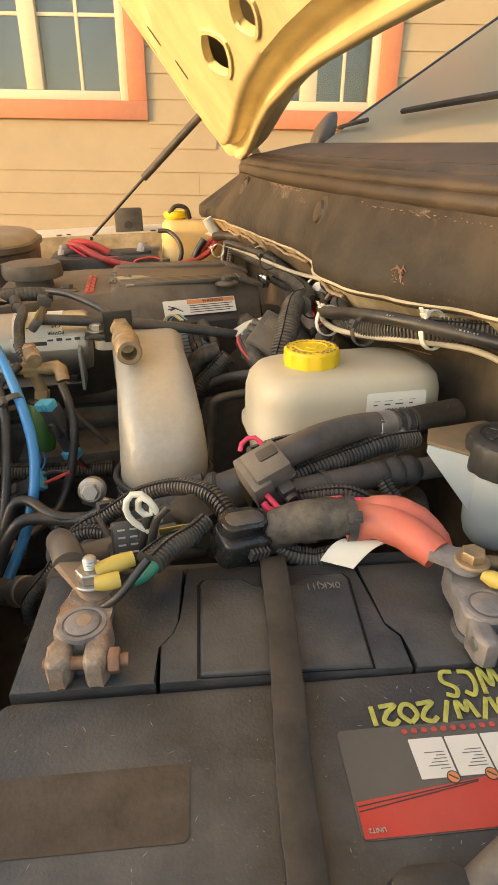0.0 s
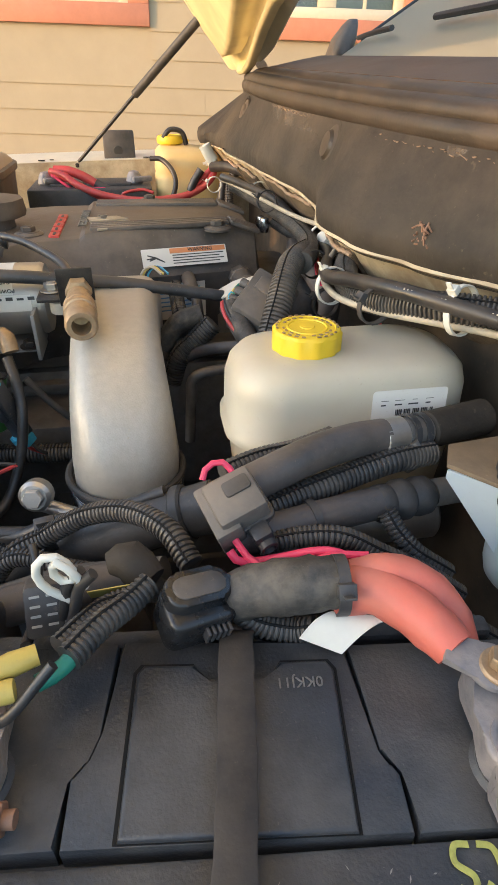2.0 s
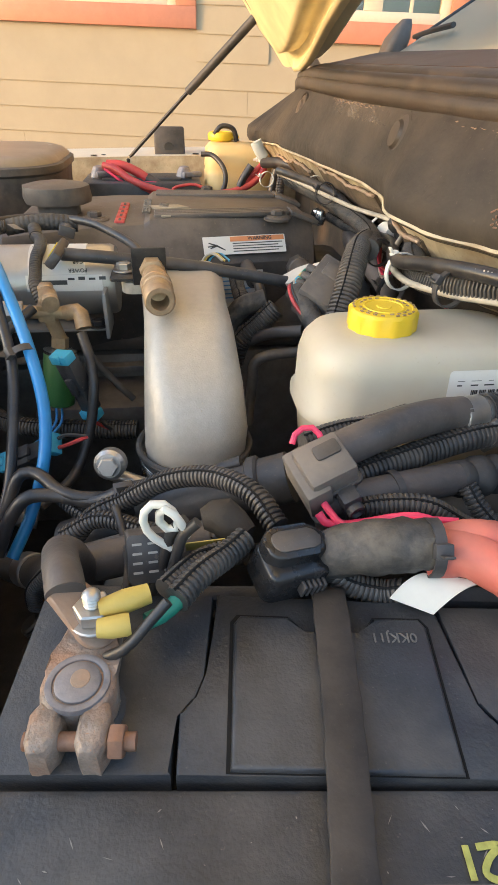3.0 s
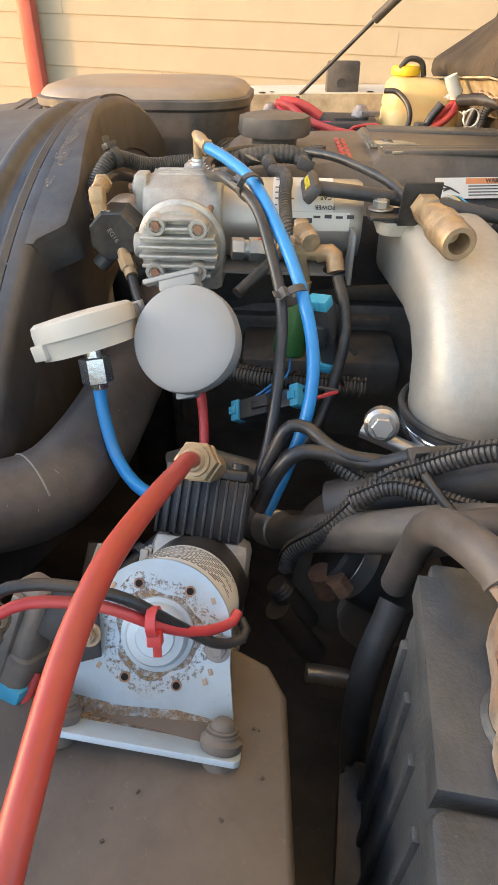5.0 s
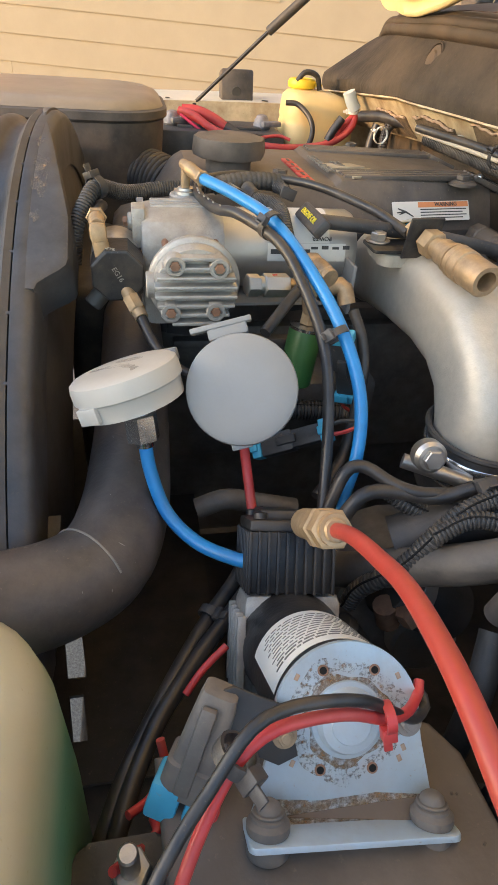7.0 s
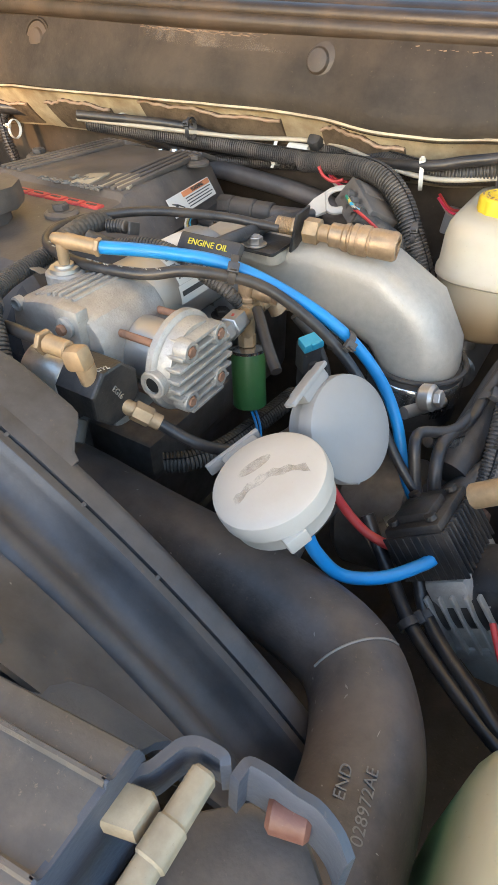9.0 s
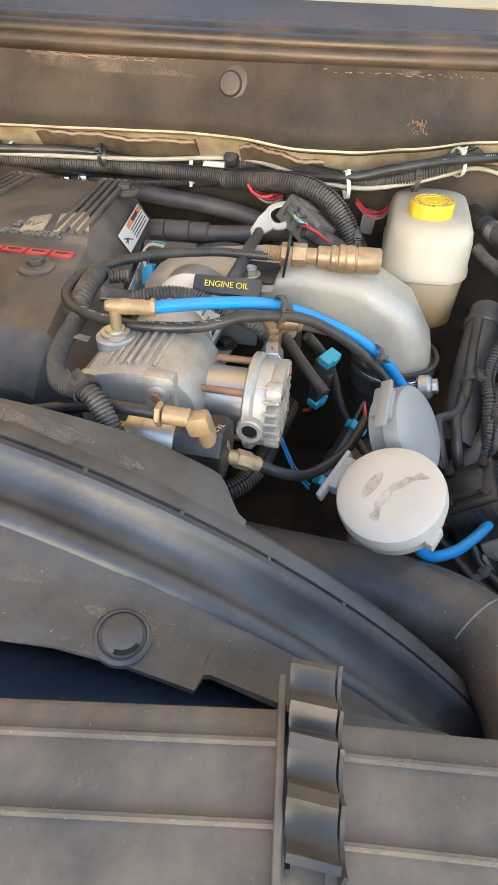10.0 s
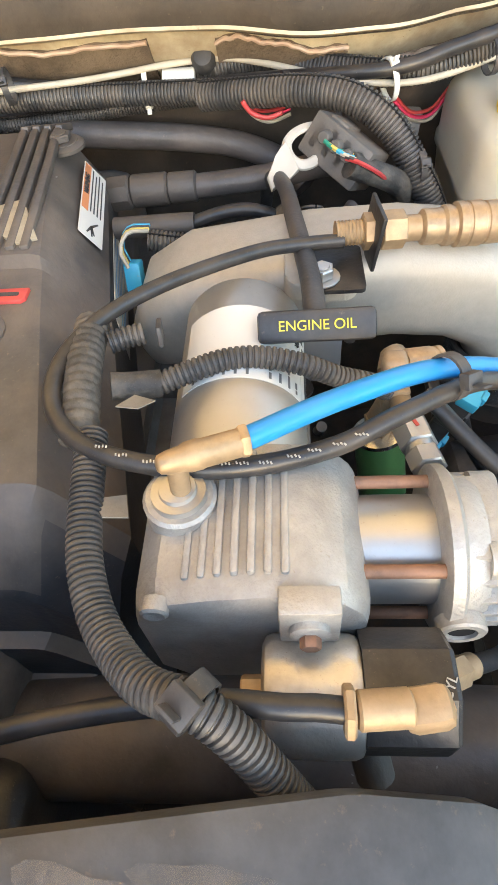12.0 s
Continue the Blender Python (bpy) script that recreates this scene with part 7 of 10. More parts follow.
# pen marks: a date and initials, upside down to whoever stands at the fender
b = B()
PENZ = 1.1328
def pen(strokes, ox, oy, s, wide=1.0):
    for stroke in strokes:
        tube(b, [bp(ox - x * s * wide, oy - y * s, PENZ) for x, y in stroke], 0.0014, seg=6, step=0.0007, flat=0.3)
W = [(0, 1), (0.15, 0), (0.35, 0.7), (0.55, 0), (0.7, 1)]
Cc = [(1.35, 0.85), (1.1, 1.0), (0.9, 0.6), (0.95, 0.15), (1.3, 0.05)]
S_ = [(2.0, 0.9), (1.7, 1.0), (1.6, 0.7), (1.95, 0.4), (1.85, 0.05), (1.5, 0.05)]
pen([W, Cc, S_], 0.1100, -0.0295, 0.0160)
two = [(0, 0.8), (0.2, 1.0), (0.45, 0.8), (0.3, 0.4), (0.0, 0.0), (0.5, 0.05)]
zero = [(0.25, 1), (0.0, 0.6), (0.1, 0.1), (0.35, 0.05), (0.5, 0.5), (0.25, 1)]
bar = [(0, 0), (0.35, 1.1)]
def sh_(st_, dx):
    return [(x + dx, y) for x, y in st_]
pen([sh_([(0, 0.9), (0.15, 1.0), (0.15, 0.0)], 0), sh_([(0, 0), (0.2, 1), (0.4, 0.1), (0.6, 1), (0.7, 0)], 0.35), sh_(bar, 1.15), sh_([(0, 1), (0.15, 0.1), (0.3, 0.6), (0.5, 0.1), (0.6, 1)], 1.65), sh_(bar, 2.4), sh_(two, 2.9), sh_(zero, 3.5), sh_(two, 4.1), sh_([(0.1, 0), (0.1, 1)], 4.75)], 0.116, -0.0478, 0.0108, 1.52)
part("pen_mark", b, M["paint_pen"], bat, "yellow paint pen handwriting")
# hold-down strap
b = B()
sp = [bp(0.002, 0.090, 1.07), bp(0.002, 0.078, 1.115), bp(0.001, 0.069, 1.1375), bp(0.0, 0.058, 1.1415), bp(-0.002, 0.0, 1.1405), bp(-0.0045, -0.035, 1.1395), bp(-0.0085, -0.09, 1.1375), bp(-0.0095, -0.124, 1.1365), bp(-0.010, -0.133, 1.132), bp(-0.011, -0.138, 1.11), bp(-0.012, -0.140, 1.06)]
path = spline(sp, 0.006)
loops = []
for i, p in enumerate(path):
    t = (path[min(i + 1, len(path) - 1)] - path[max(i - 1, 0)]).normalized()
    s_ = BM.to_3x3() @ Vector((1, 0, 0))
    n = s_.cross(t).normalized()
    w = 0.0090 - 0.0012 * (i / len(path)) + 0.0003 * math.sin(i * 1.7)
    loops.append([p + s_ * a * w + n * c for a, c in ((-1, -0.0014), (-0.9, -0.002), (0.9, -0.002), (1, -0.0014), (1, 0.0014), (0.9, 0.002), (-0.9, 0.002), (-1, 0.0014))])
rings(b, loops)
strap = thing("battery_strap", "worn black rubber hold-down strap over the battery", "strap", bp(0, 0.08, 1.07))
part("band", b, M["strap_rubber"], strap)
b = B()
tube(b, [bp(-0.013, -0.139, 1.10), bp(0.010, -0.139, 1.098), bp(0.012, -0.141, 1.07), bp(-0.013, -0.141, 1.07)], 0.003, seg=8)
part("hook", b, M["steel"], strap, "bent steel hook")
b = B()
slab(b, rrect(0.33, 0.21, 0.01), BM @ Matrix.Translation((0, -0.03, 0.91)), 0.02, 0.004)
box(b, bp(0, -0.03, 0.72), (0.20, 0.12, 0.38), BM.to_3x3(), 0.01)
solo("battery_tray", b, M["black_metal"], "black battery tray on its bracket", "tray")


def terminal(px, py, flip, corroded, name_label):
    """Lead clamp on a post: ring, two ears with a pinch bolt, a stud with a nut."""
    th = thing("battery_terminal", name_label, "terminal", bp(px, py, 1.131))
    mt = M["rust_lead"] if corroded else M["lead"]
    b = B()
    lathe(b, bp(px, py, 1.131), (0, 0, 1), [(0.018, 0), (0.018, 0.002), (0.016, 0.004), (0.016, 0.005)], 30)
    part("post_collar", b, M["battery_case"], th)
    b = B()
    ring_ = [(0.0160 * math.cos(k), 0.0160 * math.sin(k)) for k in [math.pi * (-0.16 + 0.066 * i) for i in range(0, 5)]]
    left_ = [(-x, y) for x, y in ring_]
    outline = ring_ + [(0.0128, 0.014), (0.0122, 0.030), (0.0098, 0.0385), (0.0, 0.0410), (-0.0098, 0.0385), (-0.0122, 0.030), (-0.0128, 0.014)] + left_[::-1] + [(-0.0100, -0.0125), (0.0100, -0.0125)]
    slab(b, outline, BM @ Matrix.Translation((px, py, 1.1365)), 0.0158, 0.0030, 3)
    crumple(b, 0.0006, 160)
    part("clamp_body", b, mt, th, "one-piece lead clamp body", smooth=50)
    b = B()
    lathe(b, bp(px, py, 1.1505), (0, 0, 1), [(0.0138, 0), (0.0134, 0.0026), (0.0118, 0.0030), (0.0108, 0.0026), (0.0104, 0.0014), (0.0098, 0.0014), (0.0096, 0.0028), (0.0088, 0.0034), (0.0030, 0.0034)], 36)
    post = part("post", b, M["lead"], th, "grey lead post in its clamp ring")
    if corroded:
        b = B()
        lathe(b, bp(px + 0.001, py + 0.001, 1.1536), (0, 0, 1), [(0.0048, 0), (0.0044, 0.0006), (0.0012, 0.0007)], 14, sx=0.9)
        part("post_stain", b, M["rust_stain"], post, "brown stain on the post")
    for s in (-1, 1):
        b = B()
        pr = [(0.0030 * s, -0.009), (0.0140 * s, -0.006), (0.0168 * s, -0.013), (0.0162 * s, -0.0235), (0.0135 * s, -0.0285), (0.0065 * s, -0.0285), (0.0034 * s, -0.0240)]
        slab(b, pr, BM @ Matrix.Translation((px, py, 1.1345)), 0.0172, 0.0042, 3)
        bmesh.ops.subdivide_edges(b, edges=b.edges[:], cuts=2)
        crumple(b, 0.0008, 190)
        part("ear", b, mt, th, smooth=50)
    b = B()
    cyl(b, bp(px - 0.0175, py - 0.0205, 1.1445), bp(px + 0.027, py - 0.0205, 1.1445), 0.0036, seg=12)
    hexa(b, bp(px + 0.0165, py - 0.0205, 1.1445), bp(px + 0.0225, py - 0.0205, 1.1445), 0.0070)
    part("pinch_bolt", b, M["rusty_steel"] if corroded else M["steel"], th)
    b = B()
    if corroded:
        hexa(b, bp(px + 0.002, py + 0.028, 1.1615), bp(px + 0.002, py + 0.028, 1.1685), 0.0090)
        cyl(b, bp(px + 0.002, py + 0.028, 1.1595), bp(px + 0.002, py + 0.028, 1.1615), 0.0115, seg=22, ch=0.0006)
        part("stud_nut", b, M["steel"], th)
        b = B()
        lathe(b, bp(px + 0.002, py + 0.028, 1.1685), (0, 0, 1), [(0.0042 if i % 2 else 0.0036, 0.0009 * i) for i in range(9)] + [(0.002, 0.0085)], 14)
        part("stud", b, M["steel"], th, "threaded steel stud")
    else:
        hexa(b, bp(px + 0.002, py + 0.029, 1.1625), bp(px + 0.002, py + 0.029, 1.1690), 0.0076)
        cyl(b, bp(px + 0.002, py + 0.029, 1.1595), bp(px + 0.002, py + 0.029, 1.1625), 0.0108, seg=24, ch=0.001)
        part("bolt_head", b, M["dull_brass"], th, "brass flanged bolt head")
    return th


th = thing("latch_rod", "black knob on a dark steel rod by the fender", "latch", bp(0.05, -0.15, 1.12))
b = B()
rings(b, [[bp(0.036 + x * k, -0.135 + y * k, z) for x, y in rrect(0.036, 0.026, 0.010, 4)] for z, k in ((1.085, 0.8), (1.10, 1.0), (1.132, 1.0), (1.141, 0.88), (1.144, 0.6))])
part("knob", b, M["rubber"], th, "dull black rubber knob")
b = B()
cyl(b, bp(0.050, -0.134, 1.134), bp(0.098, -0.114, 1.156), 0.0085, seg=18, ch=0.001)
part("rod", b, M["grey_engine"], th)


terminal(-0.1140, 0.0045, 1, True, "corroded lead battery terminal with rusty pinch bolt")
terminal(0.1165, -0.003, 1, False, "grey lead battery terminal with a brass bolt")
# ---------------------------------------------------------------- brake fluid reservoir
br = thing("brake_reservoir", "milky brake fluid reservoir with a yellow screw cap", "reservoir", (0.21, 0.52, 1.05))
b = B()
def brsec(z, k, dx=0.0):
    return [(0.188 + dx + x, 0.507 + y, z) for x, y in rrect(0.202 * k, 0.112 * k, 0.042 * k, 8)]
rings(b, [brsec(1.062, 0.78), brsec(1.070, 0.88), brsec(1.12, 0.93), brsec(1.134, 0.95), brsec(1.137, 1.0), brsec(1.144, 1.0), brsec(1.147, 0.965), brsec(1.178, 0.955), brsec(1.190, 0.92), brsec(1.1975, 0.85), brsec(1.2005, 0.72), brsec(1.2015, 0.45)])
part("tank", b, M["milky_amber"], br, smooth=50)
b = B()
lathe(b, (0.156, 0.510, 1.196), (0, 0, 1), [(0.025, 0), (0.025, 0.007)], 32)
part("neck", b, M["milky"], br)
b = B()
seg = 48
loops = []
for r, h in ((0.0270, 0.0), (0.0270, 0.015), (0.0258, 0.0172), (0.0225, 0.0180), (0.0220, 0.0174), (0.0165, 0.0174), (0.016, 0.0182), (0.015, 0.0182), (0.0145, 0.0174), (0.006, 0.0174), (0.0055, 0.0181), (0.002, 0.0181)):
    loops.append([(0.156 + (r + (0.0010 if i % 4 < 2 and h < 0.016 else 0)) * math.cos(2 * math.pi * i / seg), 0.510 + (r + (0.0010 if i % 4 < 2 and h < 0.016 else 0)) * math.sin(2 * math.pi * i / seg), 1.200 + h) for i in range(seg)])
rings(b, loops)
cap = part("cap", b, M["yellow_cap"], br, "yellow ribbed screw cap", smooth=30)
b = B()
for r, n in ((0.0242, 26), (0.0192, 20)):
    for i in range(n):
        if i % 5 == 4:
            continue
        a = 2 * math.pi * i / n
        box(b, (0.156 + r * math.cos(a), 0.510 + r * math.sin(a), 1.2178 if r < 0.022 else 1.2182), (0.0016, 0.0030, 0.0006), pose(0, 0, 0, 0, 0, math.degrees(a)).to_3x3())
part("print_bar", b, M["dull_brass"], cap)
# sticker on the near face
b = B()
yl = 0.507 - 0.112 * 0.966 / 2
slab(b, rrect(0.060, 0.026, 0.003), Matrix.Translation((0.224, yl - 0.0002, 1.1730)) @ pose(0, 0, 0, 86, 0, 0), 0.0005)
lb = part("label", b, M["paper"], br, "white barcode label")
b = B()
for i in range(22):
    if i * 7 % 5 != 3:
        box(b, (0.2135 + i * 0.0014, yl - 0.0012, 1.1660), (0.0006 + 0.0004 * (i * 3 % 2), 0.0006, 0.008))
part("barcode", b, M["ink"], lb)
b = B()
for j in range(3):
    for i in range(4):
        box(b, (0.203 + i * 0.012 + 0.001 * j, yl - 0.0004 + 0.0003 * j, 1.1740 + j * 0.0032), (0.004 + 0.002 * ((i + j) % 3), 0.0006, 0.0012))
part("print_line", b, M["ink"], lb)
b = B()
cyl(b, (0.12, 0.51, 1.01), (0.30, 0.51, 1.01), 0.026, seg=24, ch=0.003)
cyl(b, (0.15, 0.51, 1.03), (0.15, 0.51, 1.07), 0.012)
cyl(b, (0.22, 0.51, 1.03), (0.22, 0.51, 1.07), 0.012)
part("master_cylinder", b, M["steel"], br)

# power steering bottle
ps = thing("fluid_bottle", "blue-white fluid bottle with a dark screw cap", "bottle", (0.272, 0.345, 1.02))
b = B()
lathe(b, (0.272, 0.345, 1.084), (0, 0, 1), [(0.004, 0), (0.012, 0.0008), (0.019, 0.004), (0.0235, 0.010), (0.0262, 0.020), (0.0270, 0.032), (0.0278, 0.068), (0.0272, 0.080)], 44)
part("body", b, M["milky_blue"], ps)
b = B()
loops = []
for r, h in ((0.0300, 0.0), (0.0325, 0.0015), (0.0330, 0.004), (0.0330, 0.023), (0.0318, 0.0265), (0.0285, 0.0285), (0.0240, 0.0290), (0.0232, 0.0278), (0.0100, 0.0282), (0.004, 0.0284)):
    loops.append([(0.272 + (r + (0.0009 if i % 4 < 2 and 0.001 < h < 0.025 else 0)) * math.cos(2 * math.pi * i / 72), 0.345 + (r + (0.0009 if i % 4 < 2 and 0.001 < h < 0.025 else 0)) * math.sin(2 * math.pi * i / 72), 1.157 + h) for i in range(72)])
rings(b, loops)
pcap = part("cap", b, M["dusty_black"], ps, "dusty black ribbed screw cap", smooth=30)
for k in range(10):
    a = 2 * math.pi * k / 10
    b = B()
    box(b, (0.272 + 0.0150 * math.cos(a), 0.345 + 0.0150 * math.sin(a), 1.1855), (0.0090, 0.0022, 0.0012), pose(0, 0, 0, 0, 0, math.degrees(a) + 20).to_3x3(), 0.0004)
    part("raised_mark", b, M["dusty_black"], pcap)
b = B()
slab(b, [(0.216, 0.374), (0.228, 0.396), (0.285, 0.402), (0.300, 0.375), (0.262, 0.327), (0.252, 0.329)], Matrix.Translation((0, 0, 1.1705)), 0.003, 0.001)
part("flange", b, M["brown_bracket"], ps, "tapered bracket plate, brown with dirt")
b = B()
sheet(b, lambda u, v: (0.2170 + 0.041 * u, 0.373 - 0.040 * u, 1.1700 - v * (0.006 + 0.062 * u)), 6, 6, 0.0022)
part("side_web", b, M["milky_blue"], ps)

# ---------------------------------------------------------------- passenger side
ab = thing("air_box", "dark round-cornered air box with a dull pale lid", "air box", (-0.45, 1.45, 0.95))
b = B()
rings(b, [[(-0.43 + x * k, 1.46 + y * k, z) for x, y in rrect(0.40, 0.36, 0.11, 8)] for z, k in ((0.95, 0.9), (1.205, 0.99), (1.21, 1.02), (1.222, 1.02), (1.224, 1.0))])
part("body", b, M["cover_plastic"], ab)
b = B()
rings(b, [[(-0.43 + x * k, 1.46 + y * k, z) for x, y in rrect(0.40, 0.36, 0.11, 8)] for z, k in ((1.2245, 0.985), (1.229, 0.975), (1.237, 0.93), (1.242, 0.85), (1.244, 0.4))])
part("lid", b, M["clear_lid"], ab, "dull pale lid")
b = B()
lathe(b, (-0.27, 1.52, 1.235), (0, 0, 1), [(0.008, 0), (0.008, 0.006), (0.004, 0.008)], 12)
part("lid_screw", b, M["steel"], ab)
b = B()
tube(b, [(-0.3, 1.36, 1.12), (-0.22, 1.28, 1.10), (-0.15, 1.22, 1.03)], 0.05, seg=24, corr=0.014, depth=0.08)
part("intake_duct", b, M["rubber"], ab)

b2 = thing("battery", "dusty black battery with grey clamps by the far fender", "battery", (-0.08, 1.72, 0.98))
b = B()
box(b, (-0.085, 1.725, 1.06), (0.30, 0.18, 0.18), None, 0.006)
part("case", b, M["battery_case"], b2)
b = B()
box(b, (-0.085, 1.725, 1.150), (0.20, 0.10, 0.012), None, 0.003)
part("vent_cover", b, M["battery_case"], b2)
for x in (-0.195, 0.023):
    b = B()
    lathe(b, (x, 1.715, 1.15), (0, 0, 1), [(0.02, 0), (0.022, 0.004), (0.018, 0.018), (0.012, 0.028), (0.006, 0.03)], 16)
    box(b, (x + 0.02, 1.70, 1.162), (0.05, 0.018, 0.012), pose(0, 0, 0, 0, 0, 20).to_3x3(), 0.003)
    part("clamp", b, M["lead"], b2, "grey lead clamp")
rl = thing("relay_box", "black square relay box on the far fender", "relay", (-0.01, 1.9, 1.18))
b = B()
box(b, (-0.012, 1.915, 1.215), (0.085, 0.05, 0.08), pose(0, 0, 0, -12, 0, 0).to_3x3(), 0.006)
part("housing", b, M["black_plastic"], rl)
b = B()
cyl(b, (-0.015, 1.888, 1.21), (-0.015, 1.884, 1.209), 0.012, seg=20)
part("hole", b, M["ink"], rl)
wb = thing("washer_bottle", "cream washer bottle with a yellow cap", "bottle", (0.12, 1.70, 1.0))
b = B()
rings(b, [[(0.166 + dx + x * k, 1.742 + y * k, z) for x, y in rrect(0.175, 0.15, 0.045, 6)] for z, k, dx in ((0.98, 0.9, 0), (1.0, 1.0, 0), (1.165, 1.0, 0), (1.172, 0.975, 0), (1.180, 1.0, 0), (1.205, 0.97, 0), (1.222, 0.86, -0.008), (1.232, 0.60, -0.022), (1.236, 0.35, -0.038))])
part("tank", b, M["milky_sunlit"], wb, smooth=60)
b = B()
lathe(b, (0.122, 1.742, 1.225), (0, 0, 1), [(0.026, 0), (0.026, 0.012), (0.033, 0.014), (0.034, 0.018), (0.034, 0.026), (0.031, 0.031), (0.024, 0.033), (0.022, 0.031), (0.004, 0.032)], 28)
box(b, (0.158, 1.732, 1.246), (0.020, 0.018, 0.006), None, 0.002)
part("cap", b, M["yellow_cap"], wb, "yellow flip cap")

# ---------------------------------------------------------------- lettering and labels on the engine
# warning label on the cover's slanted shoulder
LM = plane_at(Vector((0.088, 0.8925, 1.1745)), (1, 0.16, 0), (0, 0.54, 0.84)) @ Matrix.Translation((0, 0, 0.003))
warn = B()
slab(warn, rrect(0.118, 0.025, 0.001, 2), LM, 0.0004)
wl = part("warning_label", warn, M["paper"], eng, "white and orange warning label")
b = B()
slab(b, rrect(0.078, 0.0068, 0.0005, 2, 0.0185, 0.0082), LM @ Matrix.Translation((0, 0, 0.0005)), 0.0002)
part("orange_band", b, M["orange_print"], wl)
writing("lettering", "WARNING", LM @ Matrix.Translation((0.022, 0.0082, 0.0010)), 0.0072, M["ink"], wl)
b = B()
for j in range(4):
    slab(b, rrect(0.072 - 0.006 * (j % 2), 0.0013, 0.0004, 2, 0.0185 - 0.003 * (j % 2), 0.0022 - j * 0.0036), LM @ Matrix.Translation((0, 0, 0.0005)), 0.0002)
part("print_line", b, M["ink"], wl)
b = B()
for a0, r0, r1 in ((200, 0.0, 0.010), (160, 0.0, 0.012), (185, 0.0, 0.013), (330, 0.0, 0.013)):
    ca, sa_ = math.cos(radians(a0)), math.sin(radians(a0))
    slab(b, [(-0.040 + ca * r0 - sa_ * 0.0012, sa_ * r0 + ca * 0.0012), (-0.040 + ca * r0 + sa_ * 0.0012, sa_ * r0 - ca * 0.0012), (-0.040 + ca * r1 + sa_ * 0.0007, sa_ * r1 - ca * 0.0007), (-0.040 + ca * r1 - sa_ * 0.0007, sa_ * r1 + ca * 0.0007)], LM @ Matrix.Translation((0, 0, 0.0005)), 0.0002)
part("pictogram", b, M["ink"], wl)
# data label on the side below
DL = plane_at(Vector((0.045, VCY(0.045) - 0.0008, 1.118)), (1, 0.19, 0), (0, 0, 1))
b = B()
slab(b, rrect(0.14, 0.05, 0.001, 2), DL, 0.0005)
dl = part("data_label", b, M["paper"], eng, "pale data label with blue print")
b = B()
for j in range(6):
    slab(b, rrect(0.125 - 0.02 * (j % 3), 0.0018, 0.0004, 2, -0.004 * (j % 3), 0.018 - j * 0.006), DL @ Matrix.Translation((0, 0, 0.0006)), 0.0002)
part("print_line", b, M["blue_print"], dl)
# raised words on the cover, read from the front of the vehicle
TXT = pose(0, 0, 0, 0, 0, -90)
for i in range(5):
    p = (-0.080, 0.903 + 0.0282 * i, 1.2045)
    b = B()
    slab(b, [(-0.0125, -0.0066), (0.0098, -0.0066), (0.0125, -0.0040), (0.0125, 0.0066), (-0.0098, 0.0066), (-0.0125, 0.0040)], Matrix.Translation(p) @ TXT, 0.0032, 0.0006)
    blk = part("badge_block", b, M["red_letter"], cover, "worn red raised badge block")
    b = B()
    slab(b, rrect(0.015, 0.0034, 0.001, 3), Matrix.Translation((p[0], p[1], 1.2074)) @ TXT, 0.0008)
    part("badge_inset", b, M["black_plastic"], blk)
writing("lettering", "24V", Matrix.Translation((-0.022, 0.975, 1.2128)) @ TXT, 0.019, M["grey_beige"], cover, 0.001)
writing("lettering", "TURBO DIESEL", Matrix.Translation((-0.046, 0.972, 1.2128)) @ TXT, 0.0165, M["grey_beige"], cover, 0.001)
b = B()
slab(b, [(p[0], p[1]) for p in [(-0.043, 0.974, 1.210), (-0.001, 0.982, 1.210), (0.015, 0.962, 1.210), (-0.036, 0.948, 1.210)]], Matrix.Translation((0, 0, 1.2105)), 0.0025, 0.0006)
slab(b, [(p[0], p[1]) for p in [(-0.035, 0.935, 1.210), (0.017, 0.952, 1.210), (0.032, 0.922, 1.210), (-0.023, 0.897, 1.210), (-0.029, 0.912, 1.210), (-0.014, 0.928, 1.210), (-0.033, 0.925, 1.210)]], Matrix.Translation((0, 0, 1.2105)), 0.0025, 0.0006)
part("emblem", b, M["emblem_cream"], cover, "pale raised emblem shape")
for p in [(0.225, 1.053, 1.183), (0.225, 1.024, 1.186)]:
    b = B()
    lathe(b, p, (0, 0, 1), [(0.006, -0.012), (0.008, -0.006), (0.009, 0.002), (0.007, 0.009), (0.003, 0.011)], 14)
    solo("fuse_stud", b, M["chrome"], "bright capped stud behind the valve cover", "stud", group="studs behind the cover")

# ---------------------------------------------------------------- wiring along the firewall
def run(name, label, category, pts, r, material, corr=0.0, group="", seg=12, depth=0.16, step=0.006):
    b = B()
    tube(b, pts, r, seg=seg, corr=corr, depth=depth, step=step)
    if not corr:
        return solo(name, b, M[material], label, category, group=group, smooth=60)
    th = thing(name, label, category, Vector(pts[0]), group=group)
    part("ribbed_tube", b, M[material], th, smooth=35)
    path = spline(pts, 0.004)
    off = []
    for i, p in enumerate(path):
        d = (path[min(i + 1, len(path) - 1)] - path[max(i - 1, 0)]).normalized()
        u = Vector((-0.35, -0.35, 0.85))
        u = (u - d * u.dot(d)).normalized()
        off.append(p + u * (r * 0.96))
    b = B()
    tube(b, off, 0.0009, seg=5, step=0.004)
    part("slit", b, M["seam_black"], th, "dark lengthwise slit")
    return th


